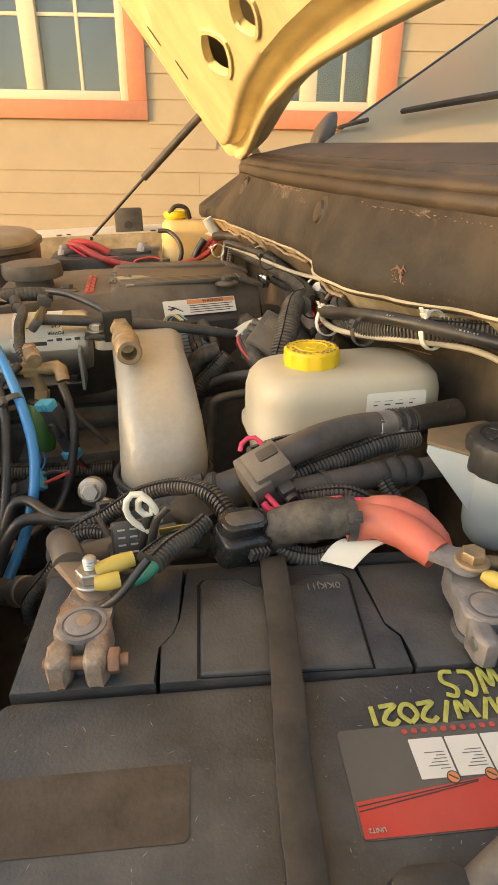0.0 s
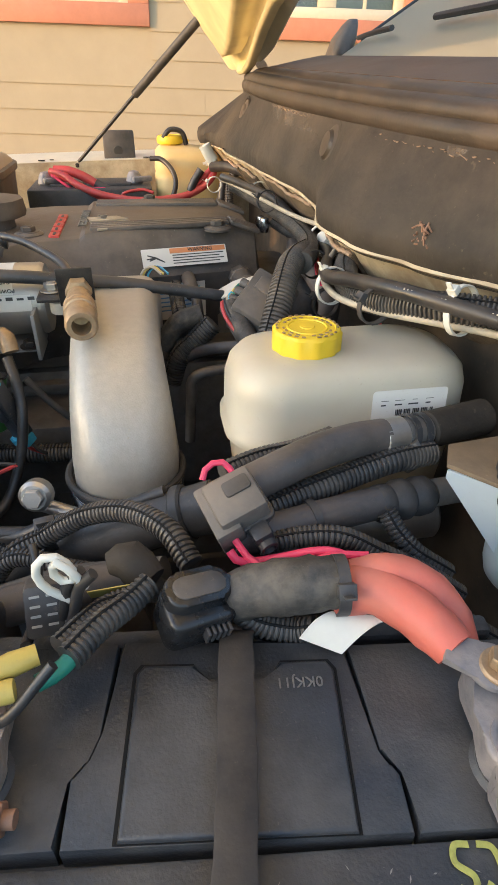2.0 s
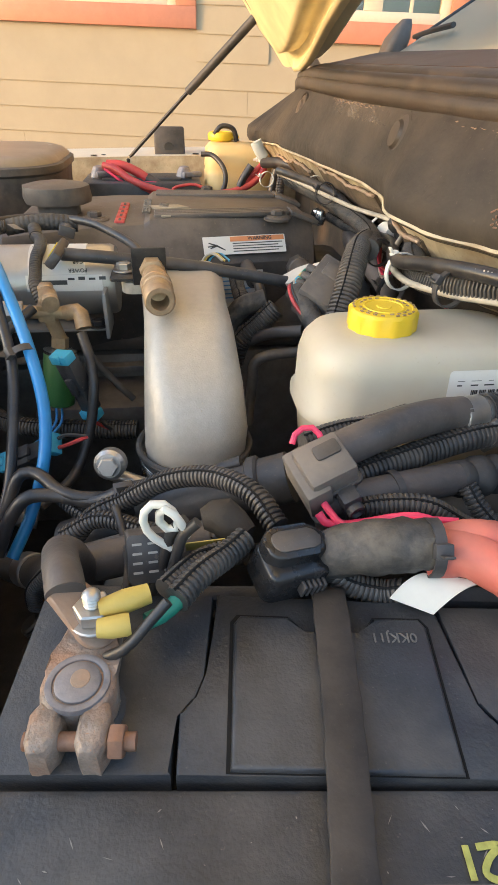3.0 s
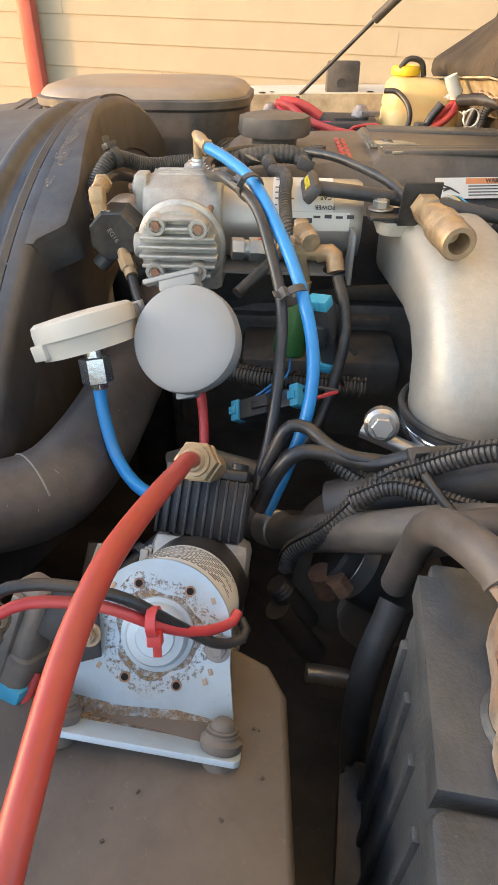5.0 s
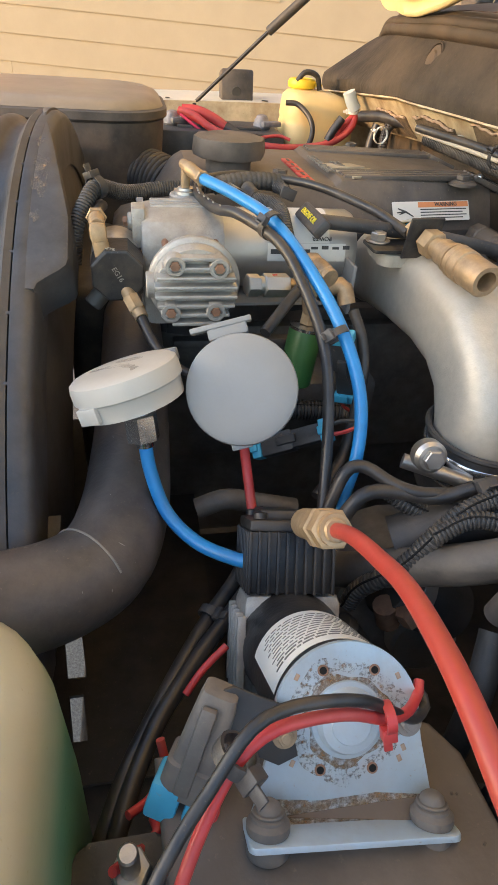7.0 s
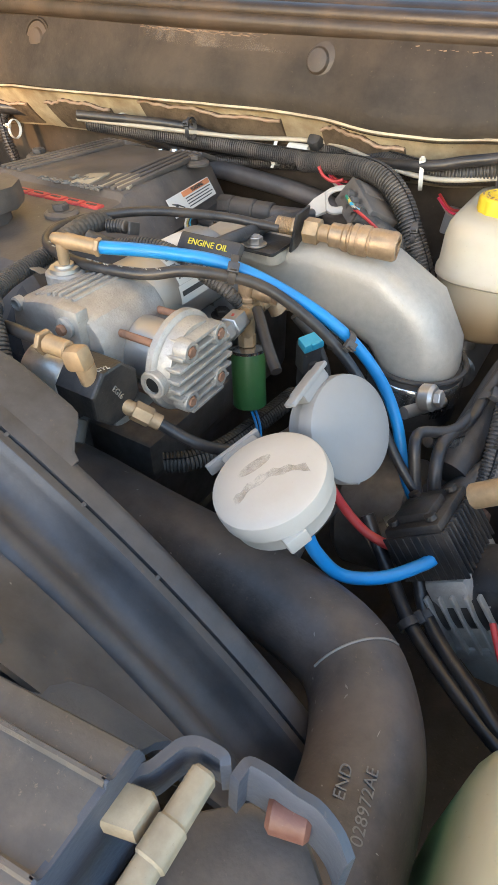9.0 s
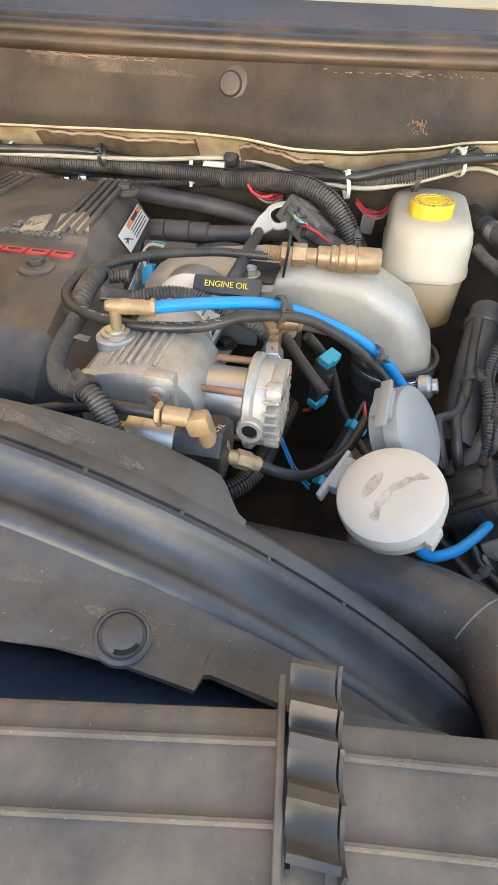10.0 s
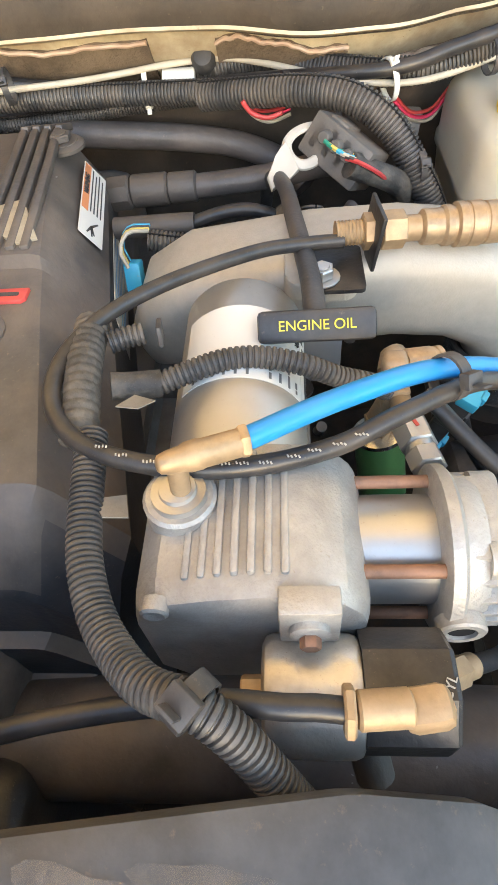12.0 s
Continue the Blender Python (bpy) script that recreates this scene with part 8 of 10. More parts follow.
FW = "firewall wiring"
run("cable", "black cable tied along the firewall", "cable", [(0.180, 1.179, 1.235), (0.200, 1.137, 1.232), (0.235, 1.019, 1.226), (0.250, 0.955, 1.213), (0.260, 0.851, 1.199), (0.250, 0.762, 1.207), (0.205, 0.627, 1.223), (0.212, 0.569, 1.234), (0.232, 0.504, 1.243), (0.278, 0.441, 1.240), (0.345, 0.370, 1.231)] + [(0.42, 0.30, 1.222)], 0.0065, "black_hose", group=FW)
run("wire", "dirty white wire along the firewall", "wire", [(0.180, 1.181, 1.229), (0.200, 1.139, 1.225), (0.245, 0.934, 1.218), (0.270, 0.827, 1.220), (0.265, 0.765, 1.221), (0.215, 0.666, 1.214), (0.208, 0.603, 1.210), (0.226, 0.543, 1.215), (0.250, 0.492, 1.223), (0.295, 0.451, 1.222), (0.320, 0.413, 1.211), (0.340, 0.359, 1.193)] + [(0.40, 0.29, 1.18)], 0.0032, "white_wire", group=FW, seg=8)
run("wiring_loom", "ribbed black wiring loom along the firewall", "loom", [(0.200, 1.178, 1.220), (0.225, 1.110, 1.212), (0.245, 0.981, 1.206), (0.250, 0.866, 1.202), (0.230, 0.774, 1.206), (0.200, 0.695, 1.215)], 0.0115, "loom", 0.006, FW)
run("wiring_loom", "ribbed black wiring loom along the firewall", "loom", [(0.250, 1.064, 1.179), (0.265, 0.966, 1.178), (0.280, 0.877, 1.180), (0.270, 0.783, 1.189)], 0.008, "loom", 0.005, FW)
run("wiring_loom", "thick ribbed loom diving down beside the reservoir", "loom", [(0.235, 0.801, 1.201), (0.195, 0.710, 1.215), (0.175, 0.661, 1.213), (0.160, 0.627, 1.193), (0.145, 0.601, 1.159), (0.140, 0.578, 1.116), (0.140, 0.561, 1.057)], 0.0138, "loom", 0.0065, FW)
run("wiring_loom", "ribbed loom bending along the firewall corner", "loom", [(0.285, 0.840, 1.204), (0.275, 0.750, 1.215), (0.240, 0.669, 1.214), (0.225, 0.604, 1.213), (0.230, 0.559, 1.219), (0.246, 0.516, 1.228), (0.266, 0.486, 1.234), (0.300, 0.461, 1.235), (0.335, 0.434, 1.236)] + [(0.40, 0.33, 1.226)], 0.0130, "loom", 0.006, FW)
run("wiring_loom", "dusty ribbed loom behind the reservoir", "loom", [(0.300, 0.746, 1.225), (0.270, 0.642, 1.231), (0.300, 0.576, 1.212)], 0.010, "loom", 0.006, FW)
b = B()
tube(b, [(0.270, 0.843, 1.203), (0.270, 0.810, 1.203)], 0.0125, seg=14)
solo("tape_wrap", b, M["white_tie"], "pale tape wrapped on the loom", "tape")
for t_at, ax_, r_, hd in (((0.212, 0.624, 1.212), (0.3, -1, 0.1), 0.017, (-0.6, 0, 1)), ((0.266, 0.478, 1.236), (0.5, -1, 0.2), 0.0180, (-0.7, 0, 0.9)), ((0.272, 0.862, 1.200), (0.1, -1, 0), 0.018, (-1, 0, -0.6)),
                         ((0.240, 1.140, 1.215), (0, -1, 0), 0.016, (-1, 0, 0.5)), ((0.185, 1.345, 1.198), (0.2, -1, 0), 0.014, (-1, 0, 0.5))):
    b = B()
    tie(b, t_at, ax_, r_, w=0.005, head=hd)
    solo("cable_tie", b, M["white_tie"], "white cable tie round the firewall wiring", "cable tie", group="white cable ties")
for p in [(0.220, 0.985, 1.227), (0.220, 0.718, 1.207), (0.220, 0.664, 1.181), (0.220, 0.533, 1.223), (0.145, 0.600, 1.163)]:
    b = B()
    tie(b, p, (0.2, -1, 0.05), 0.0145, w=0.006, head=(-1, 0, 0.6))
    solo("loom_clip", b, M["black_plastic"], "black clip on the firewall loom", "clip", group="black loom clips")
b = B()
for i, p in enumerate([(0.225, 0.512, 1.245), (0.227, 0.505, 1.245), (0.230, 0.498, 1.246), (0.238, 0.487, 1.246), (0.242, 0.481, 1.246), (0.246, 0.475, 1.246), (0.262, 0.457, 1.244), (0.266, 0.451, 1.244), (0.270, 0.445, 1.244), (0.274, 0.438, 1.244), (0.280, 0.432, 1.243)]):
    for k in range(3):
        box(b, Vector(p) + V(0.0018 * (k - 1), -0.0028 * (k - 1), 0.0012), (0.0012, 0.0011, 0.0012), pose(0, 0, 0, 0, 0, 40).to_3x3())
solo("cable_print", b, M["pale_letter"], "pale worn print along the black cable", "print")
# heater hoses
run("heater_hose", "plain dark grey heater hose behind the engine", "hose", [(0.270, 0.997, 1.164), (0.260, 0.950, 1.164), (0.260, 0.895, 1.159), (0.260, 0.834, 1.153), (0.260, 0.773, 1.142), (0.240, 0.724, 1.129), (0.220, 0.701, 1.111)], 0.0135, "hose_rubber", group="heater hoses", seg=18)
ux = thing("coolant_union", "black coolant hose with stepped union collars", "hose", (0.165, 0.84, 1.13))
b = B()
tube(b, [(0.165, 0.820, 1.146), (0.165, 0.758, 1.150), (0.165, 0.714, 1.156), (0.165, 0.681, 1.161)], 0.0115, seg=18)
part("hose", b, M["hose_rubber"], ux)
pu = [Vector(p) for p in [(0.165, 0.898, 1.143), (0.165, 0.874, 1.145), (0.165, 0.837, 1.146), (0.165, 0.808, 1.147)]]
b = B()
cyl(b, pu[0], pu[1], 0.017, seg=8, ch=0.002)
cyl(b, pu[1], pu[2], 0.0155, seg=22, ch=0.002)
cyl(b, pu[2], pu[3], 0.0145, seg=22, ch=0.002)
part("collar", b, M["black_plastic"], ux)
run("sensor_lead", "black sensor lead with a thick boot", "wire", [(0.090, 0.877, 1.150), (0.090, 0.832, 1.151), (0.090, 0.804, 1.151)], 0.0095, "black_plastic", seg=14)
run("sensor_lead", "thin black sensor lead curving behind the horn", "wire", [(0.090, 0.807, 1.151), (0.090, 0.780, 1.159), (0.090, 0.755, 1.161), (0.090, 0.730, 1.152), (0.090, 0.718, 1.132)], 0.006, "black_hose", seg=10)
run("wiring_loom", "dirty taped loom at the engine side", "loom", [(0.070, 0.844, 1.149), (0.070, 0.816, 1.144), (0.070, 0.786, 1.141), (0.070, 0.761, 1.144), (0.070, 0.741, 1.135)], 0.0095, "tape", 0.006, "engine wiring")
bc = thing("wire_connector", "small blue connector with coloured wires", "connector", [(0.030, 0.852, 1.140)][0], group="connectors")
p = Vector([(0.030, 0.852, 1.140)][0])
b = B()
box(b, p, (0.016, 0.014, 0.026), pose(0, 0, 0, 0, 20, 0).to_3x3(), 0.002)
part("shell", b, M["blue_plastic"], bc)
for i, mname in enumerate(("white_wire", "yellow_sleeve", "ink", "blue_plastic")):
    b = B()
    q = p + V(-0.005 + 0.003 * i, 0.002, 0.012)
    tube(b, [q, q + V(0.004, 0.004, 0.014), q + V(0.016, -0.002, 0.022), q + V(0.028, -0.016, 0.016)], 0.0016, seg=6)
    part("wire", b, M[mname], bc)
# large grey connector with lever
gc = thing("wire_connector", "large grey-black multi-pin connector with a pale lever", "connector", (0.150, 0.675, 1.165), group="connectors")
GM = pose(0, 0, 0, 25, 25, -28)
c = Vector((0.152, 0.668, 1.177))
b = B()
box(b, c, (0.050, 0.064, 0.037), GM.to_3x3(), 0.003)
for k in range(4):
    box(b, c + GM @ V(-0.0235, -0.022 + 0.0145 * k, 0.002), (0.003, 0.008, 0.024), GM.to_3x3(), 0.0008)
box(b, c + GM @ V(0, 0.012, 0.017), (0.034, 0.020, 0.008), GM.to_3x3(), 0.002)
for k in range(3):
    cyl(b, c + GM @ V(-0.018 - 0.0, -0.014 + 0.013 * k, 0.006), c + GM @ V(-0.034, -0.014 + 0.013 * k, 0.004), 0.0055, seg=12, ch=0.001)
part("shell", b, M["dusty_plastic"], gc)
b = B()
lm = plane_at(Vector((0.143, 0.706, 1.186)), (0.55, -0.75, 0.25), (0.6, 0.45, 0.6))
tube(b, [lm @ Vector((0.003 + (0.021 + 0.004 * math.cos(a)) * math.cos(a), 0.015 * math.sin(a), 0)) for a in [i * math.pi / 12 for i in range(25)]], 0.0048, seg=8, step=0.003, flat=0.6)
slab(b, [(-0.016, -0.014), (-0.010, 0.014), (-0.026, 0.008), (-0.043, -0.002), (-0.047, -0.014), (-0.028, -0.015)], lm, 0.005, 0.0012)
part("lever", b, M["white_plastic"], gc, "pale grey locking lever")
for i, mname in enumerate(("red_wire", "ink", "white_wire", "blue_plastic", "yellow_sleeve", "green_wire")):
    b = B()
    q = c + GM @ V(-0.034, -0.016 + 0.005 * i, 0.003)
    tube(b, [q, q + V(-0.008, -0.010, -0.001 * i), q + V(-0.006, -0.026, -0.010), q + V(0.006, -0.040, -0.026)], 0.0020, seg=6)
    part("wire", b, M[mname], gc)
b = B()
tube(b, [c + GM @ V(-0.030, -0.020, 0.0), c + V(-0.02, -0.045, -0.02), c + V(0.0, -0.06, -0.045)], 0.011, seg=12)
part("tape", b, M["tape"], gc)
run("wire", "red and pink wires behind the connector", "wire", [(0.200, 0.760, 1.207), (0.200, 0.752, 1.196), (0.200, 0.737, 1.191), (0.200, 0.723, 1.195)], 0.0024, "red_wire", seg=8)

for k, (mn, dz) in enumerate((("pink_wire", 0.0), ("red_wire", 0.004), ("white_wire", -0.003))):
    run("wire", "thin coloured wires sagging below the firewall loom", "wire", [(0.236 + 0.003 * k, 0.766, 1.196 + dz), (0.236, 0.752, 1.182 + dz), (0.236, 0.735, 1.177 + dz * 1.5), (0.236 - 0.003 * k, 0.715, 1.184 + dz)], 0.0019, mn, seg=6, group="thin firewall wires")
    run("wire", "thin coloured wires sagging below the firewall loom", "wire", [(0.256 + 0.003 * k, 0.609, 1.176 + dz), (0.258, 0.590, 1.160 + dz), (0.259, 0.569, 1.160 + dz * 1.5), (0.262 + 0.002 * k, 0.553, 1.180 + dz)], 0.0019, mn, seg=6, group="thin firewall wires")
gp = thing("wire_connector", "small blue-grey plug hanging from the firewall loom", "connector", (0.27, 0.588, 1.14), group="connectors")
b = B()
box(b, (0.270, 0.588, 1.145), (0.018, 0.021, 0.034), pose(0, 0, 0, 6, 0, 0).to_3x3(), 0.003)
part("shell", b, M["grey_plastic"], gp)
b = B()
box(b, (0.2605, 0.588, 1.150), (0.003, 0.010, 0.016), pose(0, 0, 0, 6, 0, 0).to_3x3(), 0.001)
part("latch", b, M["grey_plastic"], gp)

# ---------------------------------------------------------------- air lines and looms over the pump
al = thing("air_line", "black nylon air line looping from the coupler past the pump", "air line", (-0.1, 0.75, 1.2), group="air lines")
b = B()
tube(b, [(-0.039, 0.685, 1.208), (-0.044, 0.710, 1.210), (-0.058, 0.743, 1.215), (-0.095, 0.793, 1.222), (-0.126, 0.828, 1.222), (-0.160, 0.843, 1.222), (-0.192, 0.840, 1.222), (-0.218, 0.818, 1.222), (-0.231, 0.777, 1.222), (-0.231, 0.739, 1.222), (-0.221, 0.702, 1.222), (-0.206, 0.671, 1.226)] + [(-0.178, 0.628, 1.215), (-0.163, 0.590, 1.190), (-0.152, 0.556, 1.156), (-0.152, 0.525, 1.118), (-0.157, 0.495, 1.075), (-0.166, 0.462, 1.045)], 0.0047, seg=12)
part("tube", b, M["black_hose"], al)
b = B()
hp_ = [(-0.223, 0.808, 1.228), (-0.228, 0.798, 1.228), (-0.232, 0.785, 1.228), (-0.233, 0.778, 1.228), (-0.234, 0.752, 1.228), (-0.234, 0.744, 1.228), (-0.234, 0.734, 1.228), (-0.231, 0.722, 1.228), (-0.228, 0.713, 1.228), (-0.225, 0.702, 1.228), (-0.220, 0.692, 1.228)]
for i, p in enumerate(hp_):
    for k in range(4):
        box(b, Vector(p) + V(0.0004 * (k % 2), 0.0016 * (k - 1.5), 0), (0.0013, 0.0007, 0.0005), pose(0, 0, 0, 0, 0, 4 * i).to_3x3())
part("print_bar", b, M["pale_letter"], al)
bl = thing("air_line", "bright blue nylon air line from the pump", "air line", (-0.2, 0.7, 1.2), group="air lines")
b = B()
tube(b, [(-0.2305, 0.744, 1.2387), (-0.205, 0.702, 1.2345), (-0.180, 0.655, 1.226), (-0.158, 0.608, 1.203), (-0.138, 0.565, 1.170), (-0.126, 0.532, 1.130), (-0.128, 0.508, 1.090), (-0.142, 0.488, 1.048), (-0.158, 0.462, 1.02)], 0.0053, seg=14)
part("tube", b, M["blue_hose"], bl)
b = B()
cyl(b, (-0.2440, 0.7705, 1.218), (-0.2435, 0.7690, 1.2440), 0.0046, seg=16, ch=0.001)
EB = Vector((-0.2435, 0.7690, 1.2440))
ED = (Vector((-0.2305, 0.7430, 1.2385)) - EB).normalized()
lathe(b, EB - ED * 0.008, ED, [(0.0025, 0), (0.0040, 0.0012), (0.0050, 0.005), (0.0054, 0.0100), (0.0064, 0.0130), (0.0066, 0.0180), (0.0062, 0.0195), (0.0062, 0.0370)], 20)
hexa(b, (-0.231, 0.7445, 1.2388), (-0.2298, 0.7405, 1.2386), 0.0075)
part("elbow", b, M["brass"], bl, "brass push-in elbow")
for p, ax_ in (((-0.183, 0.647, 1.224), (0.5, -0.85, -0.2)), ((-0.143, 0.562, 1.164), (0.4, -0.7, -0.6))):
    b = B()
    tie(b, p, ax_, 0.0105, w=0.006, head=(-0.7, -0.4, 0.5))
    solo("cable_tie", b, M["black_plastic"], "black cable tie joining the two air lines", "cable tie", group="black cable ties")
lm_ = thing("wiring_loom", "dusty ribbed wiring loom branching beside the valve cover", "loom", (-0.25, 0.81, 1.2), group="engine wiring")
b = B()
tube(b, [(-0.206, 0.819, 1.216), (-0.234, 0.816, 1.214), (-0.257, 0.813, 1.213), (-0.275, 0.809, 1.212), (-0.294, 0.801, 1.211), (-0.309, 0.790, 1.214), (-0.323, 0.775, 1.221), (-0.330, 0.757, 1.225), (-0.338, 0.743, 1.216), (-0.349, 0.729, 1.195), (-0.354, 0.720, 1.165)], 0.0078, seg=16, corr=0.0046)
part("trunk", b, M["loom"], lm_)
b = B()
tube(b, [(-0.125, 0.835, 1.216), (-0.155, 0.832, 1.219), (-0.180, 0.829, 1.218), (-0.208, 0.826, 1.214)], 0.0098, seg=14, corr=0.009, depth=0.06)
part("taped_junction", b, M["tape"], lm_, "dusty taped junction")
b = B()
tube(b, [(-0.173, 0.816, 1.215), (-0.170, 0.804, 1.212), (-0.167, 0.791, 1.210)], 0.0075, seg=14)
part("taped_end", b, M["tape"], lm_)
b = B()
tube(b, [(-0.168, 0.793, 1.210), (-0.162, 0.778, 1.212), (-0.155, 0.757, 1.214), (-0.152, 0.736, 1.212), (-0.153, 0.714, 1.206), (-0.152, 0.695, 1.195), (-0.149, 0.675, 1.185), (-0.135, 0.658, 1.160)], 0.0064, seg=14, corr=0.0052)
part("branch", b, M["loom"], lm_)
b = B()
tube(b, [(-0.139, 0.823, 1.215), (-0.135, 0.814, 1.215), (-0.132, 0.804, 1.215)], 0.0065, seg=12, corr=0.005)
part("stub", b, M["loom"], lm_)
b = B()
box(b, [(-0.132, 0.795, 1.215)][0], (0.018, 0.003, 0.012), pose(0, 0, 0, 0, 20, 10).to_3x3(), 0.001)
part("stub_clip", b, M["black_plastic"], lm_)
for p, rz in (([(-0.245, 0.803, 1.212)][0], 20), ([(-0.190, 0.799, 1.220)][0], 60)):
    b = B()
    slab(b, [(-0.008, -0.006), (0.008, -0.007), (0.006, 0.008), (-0.007, 0.005)], Matrix.Translation(p) @ pose(0, 0, 0, 20, 15, rz), 0.0006)
    part("tape_flag", b, M["dull_tape"], lm_, "loose end of grey tape")
b = B()
tie(b, (-0.3285, 0.758, 1.225), (-0.6, -0.7, -0.1), 0.0092, w=0.008, head=(-0.3, 0.2, 1))
part("clip", b, M["black_plastic"], lm_)
run("wiring_loom", "ribbed loom below the green solenoid", "loom", [(-0.232, 0.702, 1.030), (-0.213, 0.681, 1.030), (-0.177, 0.664, 1.030), (-0.114, 0.654, 1.030), (-0.060, 0.648, 1.030)], 0.011, "loom", 0.006, "engine wiring")
# black connectors with blue locks
def lock_connector(a, c, up, label):
    th = thing("wire_connector", label, "connector", Vector(a).lerp(Vector(c), 0.5), group="connectors")
    a, c = Vector(a), Vector(c)
    d = (c - a).normalized()
    u = Vector(up)
    u = (u - d * u.dot(d)).normalized()
    m = Matrix((d, u.cross(d), u)).transposed()
    L = (c - a).length
    b = B()
    box(b, a + d * L * 0.28, (L * 0.5, 0.020, 0.016), m, 0.002)
    part("socket_shell", b, M["black_plastic"], th)
    b = B()
    box(b, a + d * L * 0.72, (L * 0.46, 0.017, 0.014), m, 0.002)
    part("plug_shell", b, M["black_plastic"], th)
    b = B()
    box(b, a + d * L * 0.45 + u * 0.009, (L * 0.28, 0.008, 0.005), m, 0.001)
    part("latch", b, M["black_plastic"], th)
    for e in (0.0, 1.0):
        b = B()
        p = a + d * (L * e)
        box(b, p + u * 0.003, (0.010, 0.021, 0.014), m, 0.0015)
        box(b, p + u * 0.010 - d * 0.002, (0.008, 0.008, 0.004), m, 0.001)
        part("lock", b, M["blue_plastic"], th, "blue lock tab")
    for k, mn in ((-0.004, "red_wire"), (0.004, "ink")):
        b = B()
        w = u.cross(d)
        tube(b, [c + w * k, c + d * 0.016 + w * k * 1.3, c + d * 0.034 - u * 0.010], 0.002, seg=6)
        part("wire", b, M[mn], th)
    return th


lock_connector((-0.187, 0.593, 1.030), (-0.132, 0.568, 1.066), (-0.3, -0.6, 0.7), "black two-part connector with blue locks")
lock_connector((-0.118, 0.606, 1.142), (-0.100, 0.615, 1.075), (-0.5, -0.7, 0.2), "black two-part connector with blue locks")
run("air_line", "black air line from the brass elbow", "air line", [(-0.103, 0.630, 1.155), (-0.096, 0.615, 1.134), (-0.094, 0.600, 1.107), (-0.102, 0.585, 1.067), (-0.118, 0.560, 1.034), (-0.147, 0.530, 1.021)], 0.0052, "black_hose", group="air lines")
run("air_line", "thin black air line behind the solenoid", "air line", [(-0.148, 0.645, 1.176), (-0.173, 0.620, 1.160), (-0.191, 0.600, 1.149)], 0.005, "black_hose", group="air lines")

# ---------------------------------------------------------------- hoses, looms and cables by the battery
BW = "wiring beside the battery"
run("coolant_pipe", "dusty grey coolant pipe beside the battery", "pipe", [(-0.175, 0.50, 0.975), (-0.138, 0.464, 0.998), (-0.108, 0.432, 1.034), (-0.079, 0.405, 1.064), (-0.03, 0.385, 1.092), (0.03, 0.37, 1.105)], 0.0150, "dusty_pipe", seg=20)
b = B()
cyl(b, (-0.158, 0.485, 0.984), (-0.146, 0.472, 0.993), 0.0165, seg=22, ch=0.001)
solo("hose_clamp", b, M["steel"], "steel hose clamp on the coolant pipe", "clamp")
run("wiring_loom", "ribbed black loom arching over the battery's edge", "loom", [(-0.140, 0.440, 0.985), (-0.135, 0.435, 1.01), (-0.112, 0.424, 1.045)] + [(-0.081, 0.428, 1.086), (-0.053, 0.431, 1.100), (-0.021, 0.420, 1.124), (0.010, 0.400, 1.140), (0.034, 0.370, 1.147), (0.047, 0.345, 1.139)], 0.0078, "loom", 0.0058, BW)
run("wiring_loom", "ribbed black loom beside the battery", "loom", [(-0.100, 0.420, 1.078), (-0.071, 0.420, 1.092), (-0.032, 0.400, 1.094), (0.001, 0.380, 1.103), (0.026, 0.350, 1.118)], 0.0068, "loom", 0.0052, BW)
run("wiring_loom", "ribbed black loom behind the clamp", "loom", [(-0.117, 0.480, 1.075), (-0.091, 0.460, 1.065), (-0.061, 0.450, 1.060), (-0.022, 0.440, 1.064), (0.012, 0.430, 1.079)], 0.0070, "loom", 0.0052, BW)
run("taped_wire", "bundle of black wires looping by the horn", "wire", [(-0.164, 0.450, 1.036), (-0.152, 0.460, 1.062), (-0.136, 0.465, 1.081), (-0.113, 0.465, 1.082), (-0.080, 0.455, 1.082), (-0.050, 0.450, 1.096), (-0.006, 0.445, 1.105), (0.035, 0.440, 1.122)], 0.0058, "black_hose", group=BW)
run("taped_wire", "bundle of black wires looping by the horn", "wire", [(-0.172, 0.460, 1.032), (-0.158, 0.475, 1.061), (-0.145, 0.485, 1.088), (-0.130, 0.485, 1.091), (-0.113, 0.470, 1.086), (-0.096, 0.460, 1.084), (-0.068, 0.455, 1.084)], 0.0052, "black_hose", group=BW)
b = B()
tie(b, [(-0.054, 0.445, 1.089)][0], (1, 0.1, 0.1), 0.012, w=0.010, head=(0, -0.4, 1))
solo("cable_tie", b, M["black_plastic"], "black cable tie on the loom", "cable tie", group="black cable ties")
# intercooler boot under the horn
bt = thing("intake_boot", "glossy black intake tube with a raised rim", "intake pipe", (0.05, 0.45, 1.05))
bp_ = [Vector(p) for p in [(-0.055, 0.448, 1.063), (-0.003, 0.440, 1.088), (0.048, 0.430, 1.108)]]
b = B()
tube(b, [bp_[0] + (bp_[0] - bp_[1])] + bp_ + [bp_[2] + (bp_[2] - bp_[1]) * 0.45], 0.0195, seg=28)
part("tube", b, M["black_plastic"], bt)
b = B()
dv = (bp_[2] - bp_[1]).normalized()
cyl(b, bp_[2] - dv * 0.006, bp_[2] + dv * 0.004, 0.0225, seg=28, ch=0.002)
part("rim", b, M["black_plastic"], bt)
for i in range(9):
    b = B()
    q = bp_[0].lerp(bp_[2], 0.35 + 0.05 * i) + V(0, -0.006, 0.0187)
    box(b, q, (0.0035, 0.004, 0.0006), pose(0, 0, 0, 18, -8, 15).to_3x3())
    part("print_bar", b, M["pale_letter"], bt)
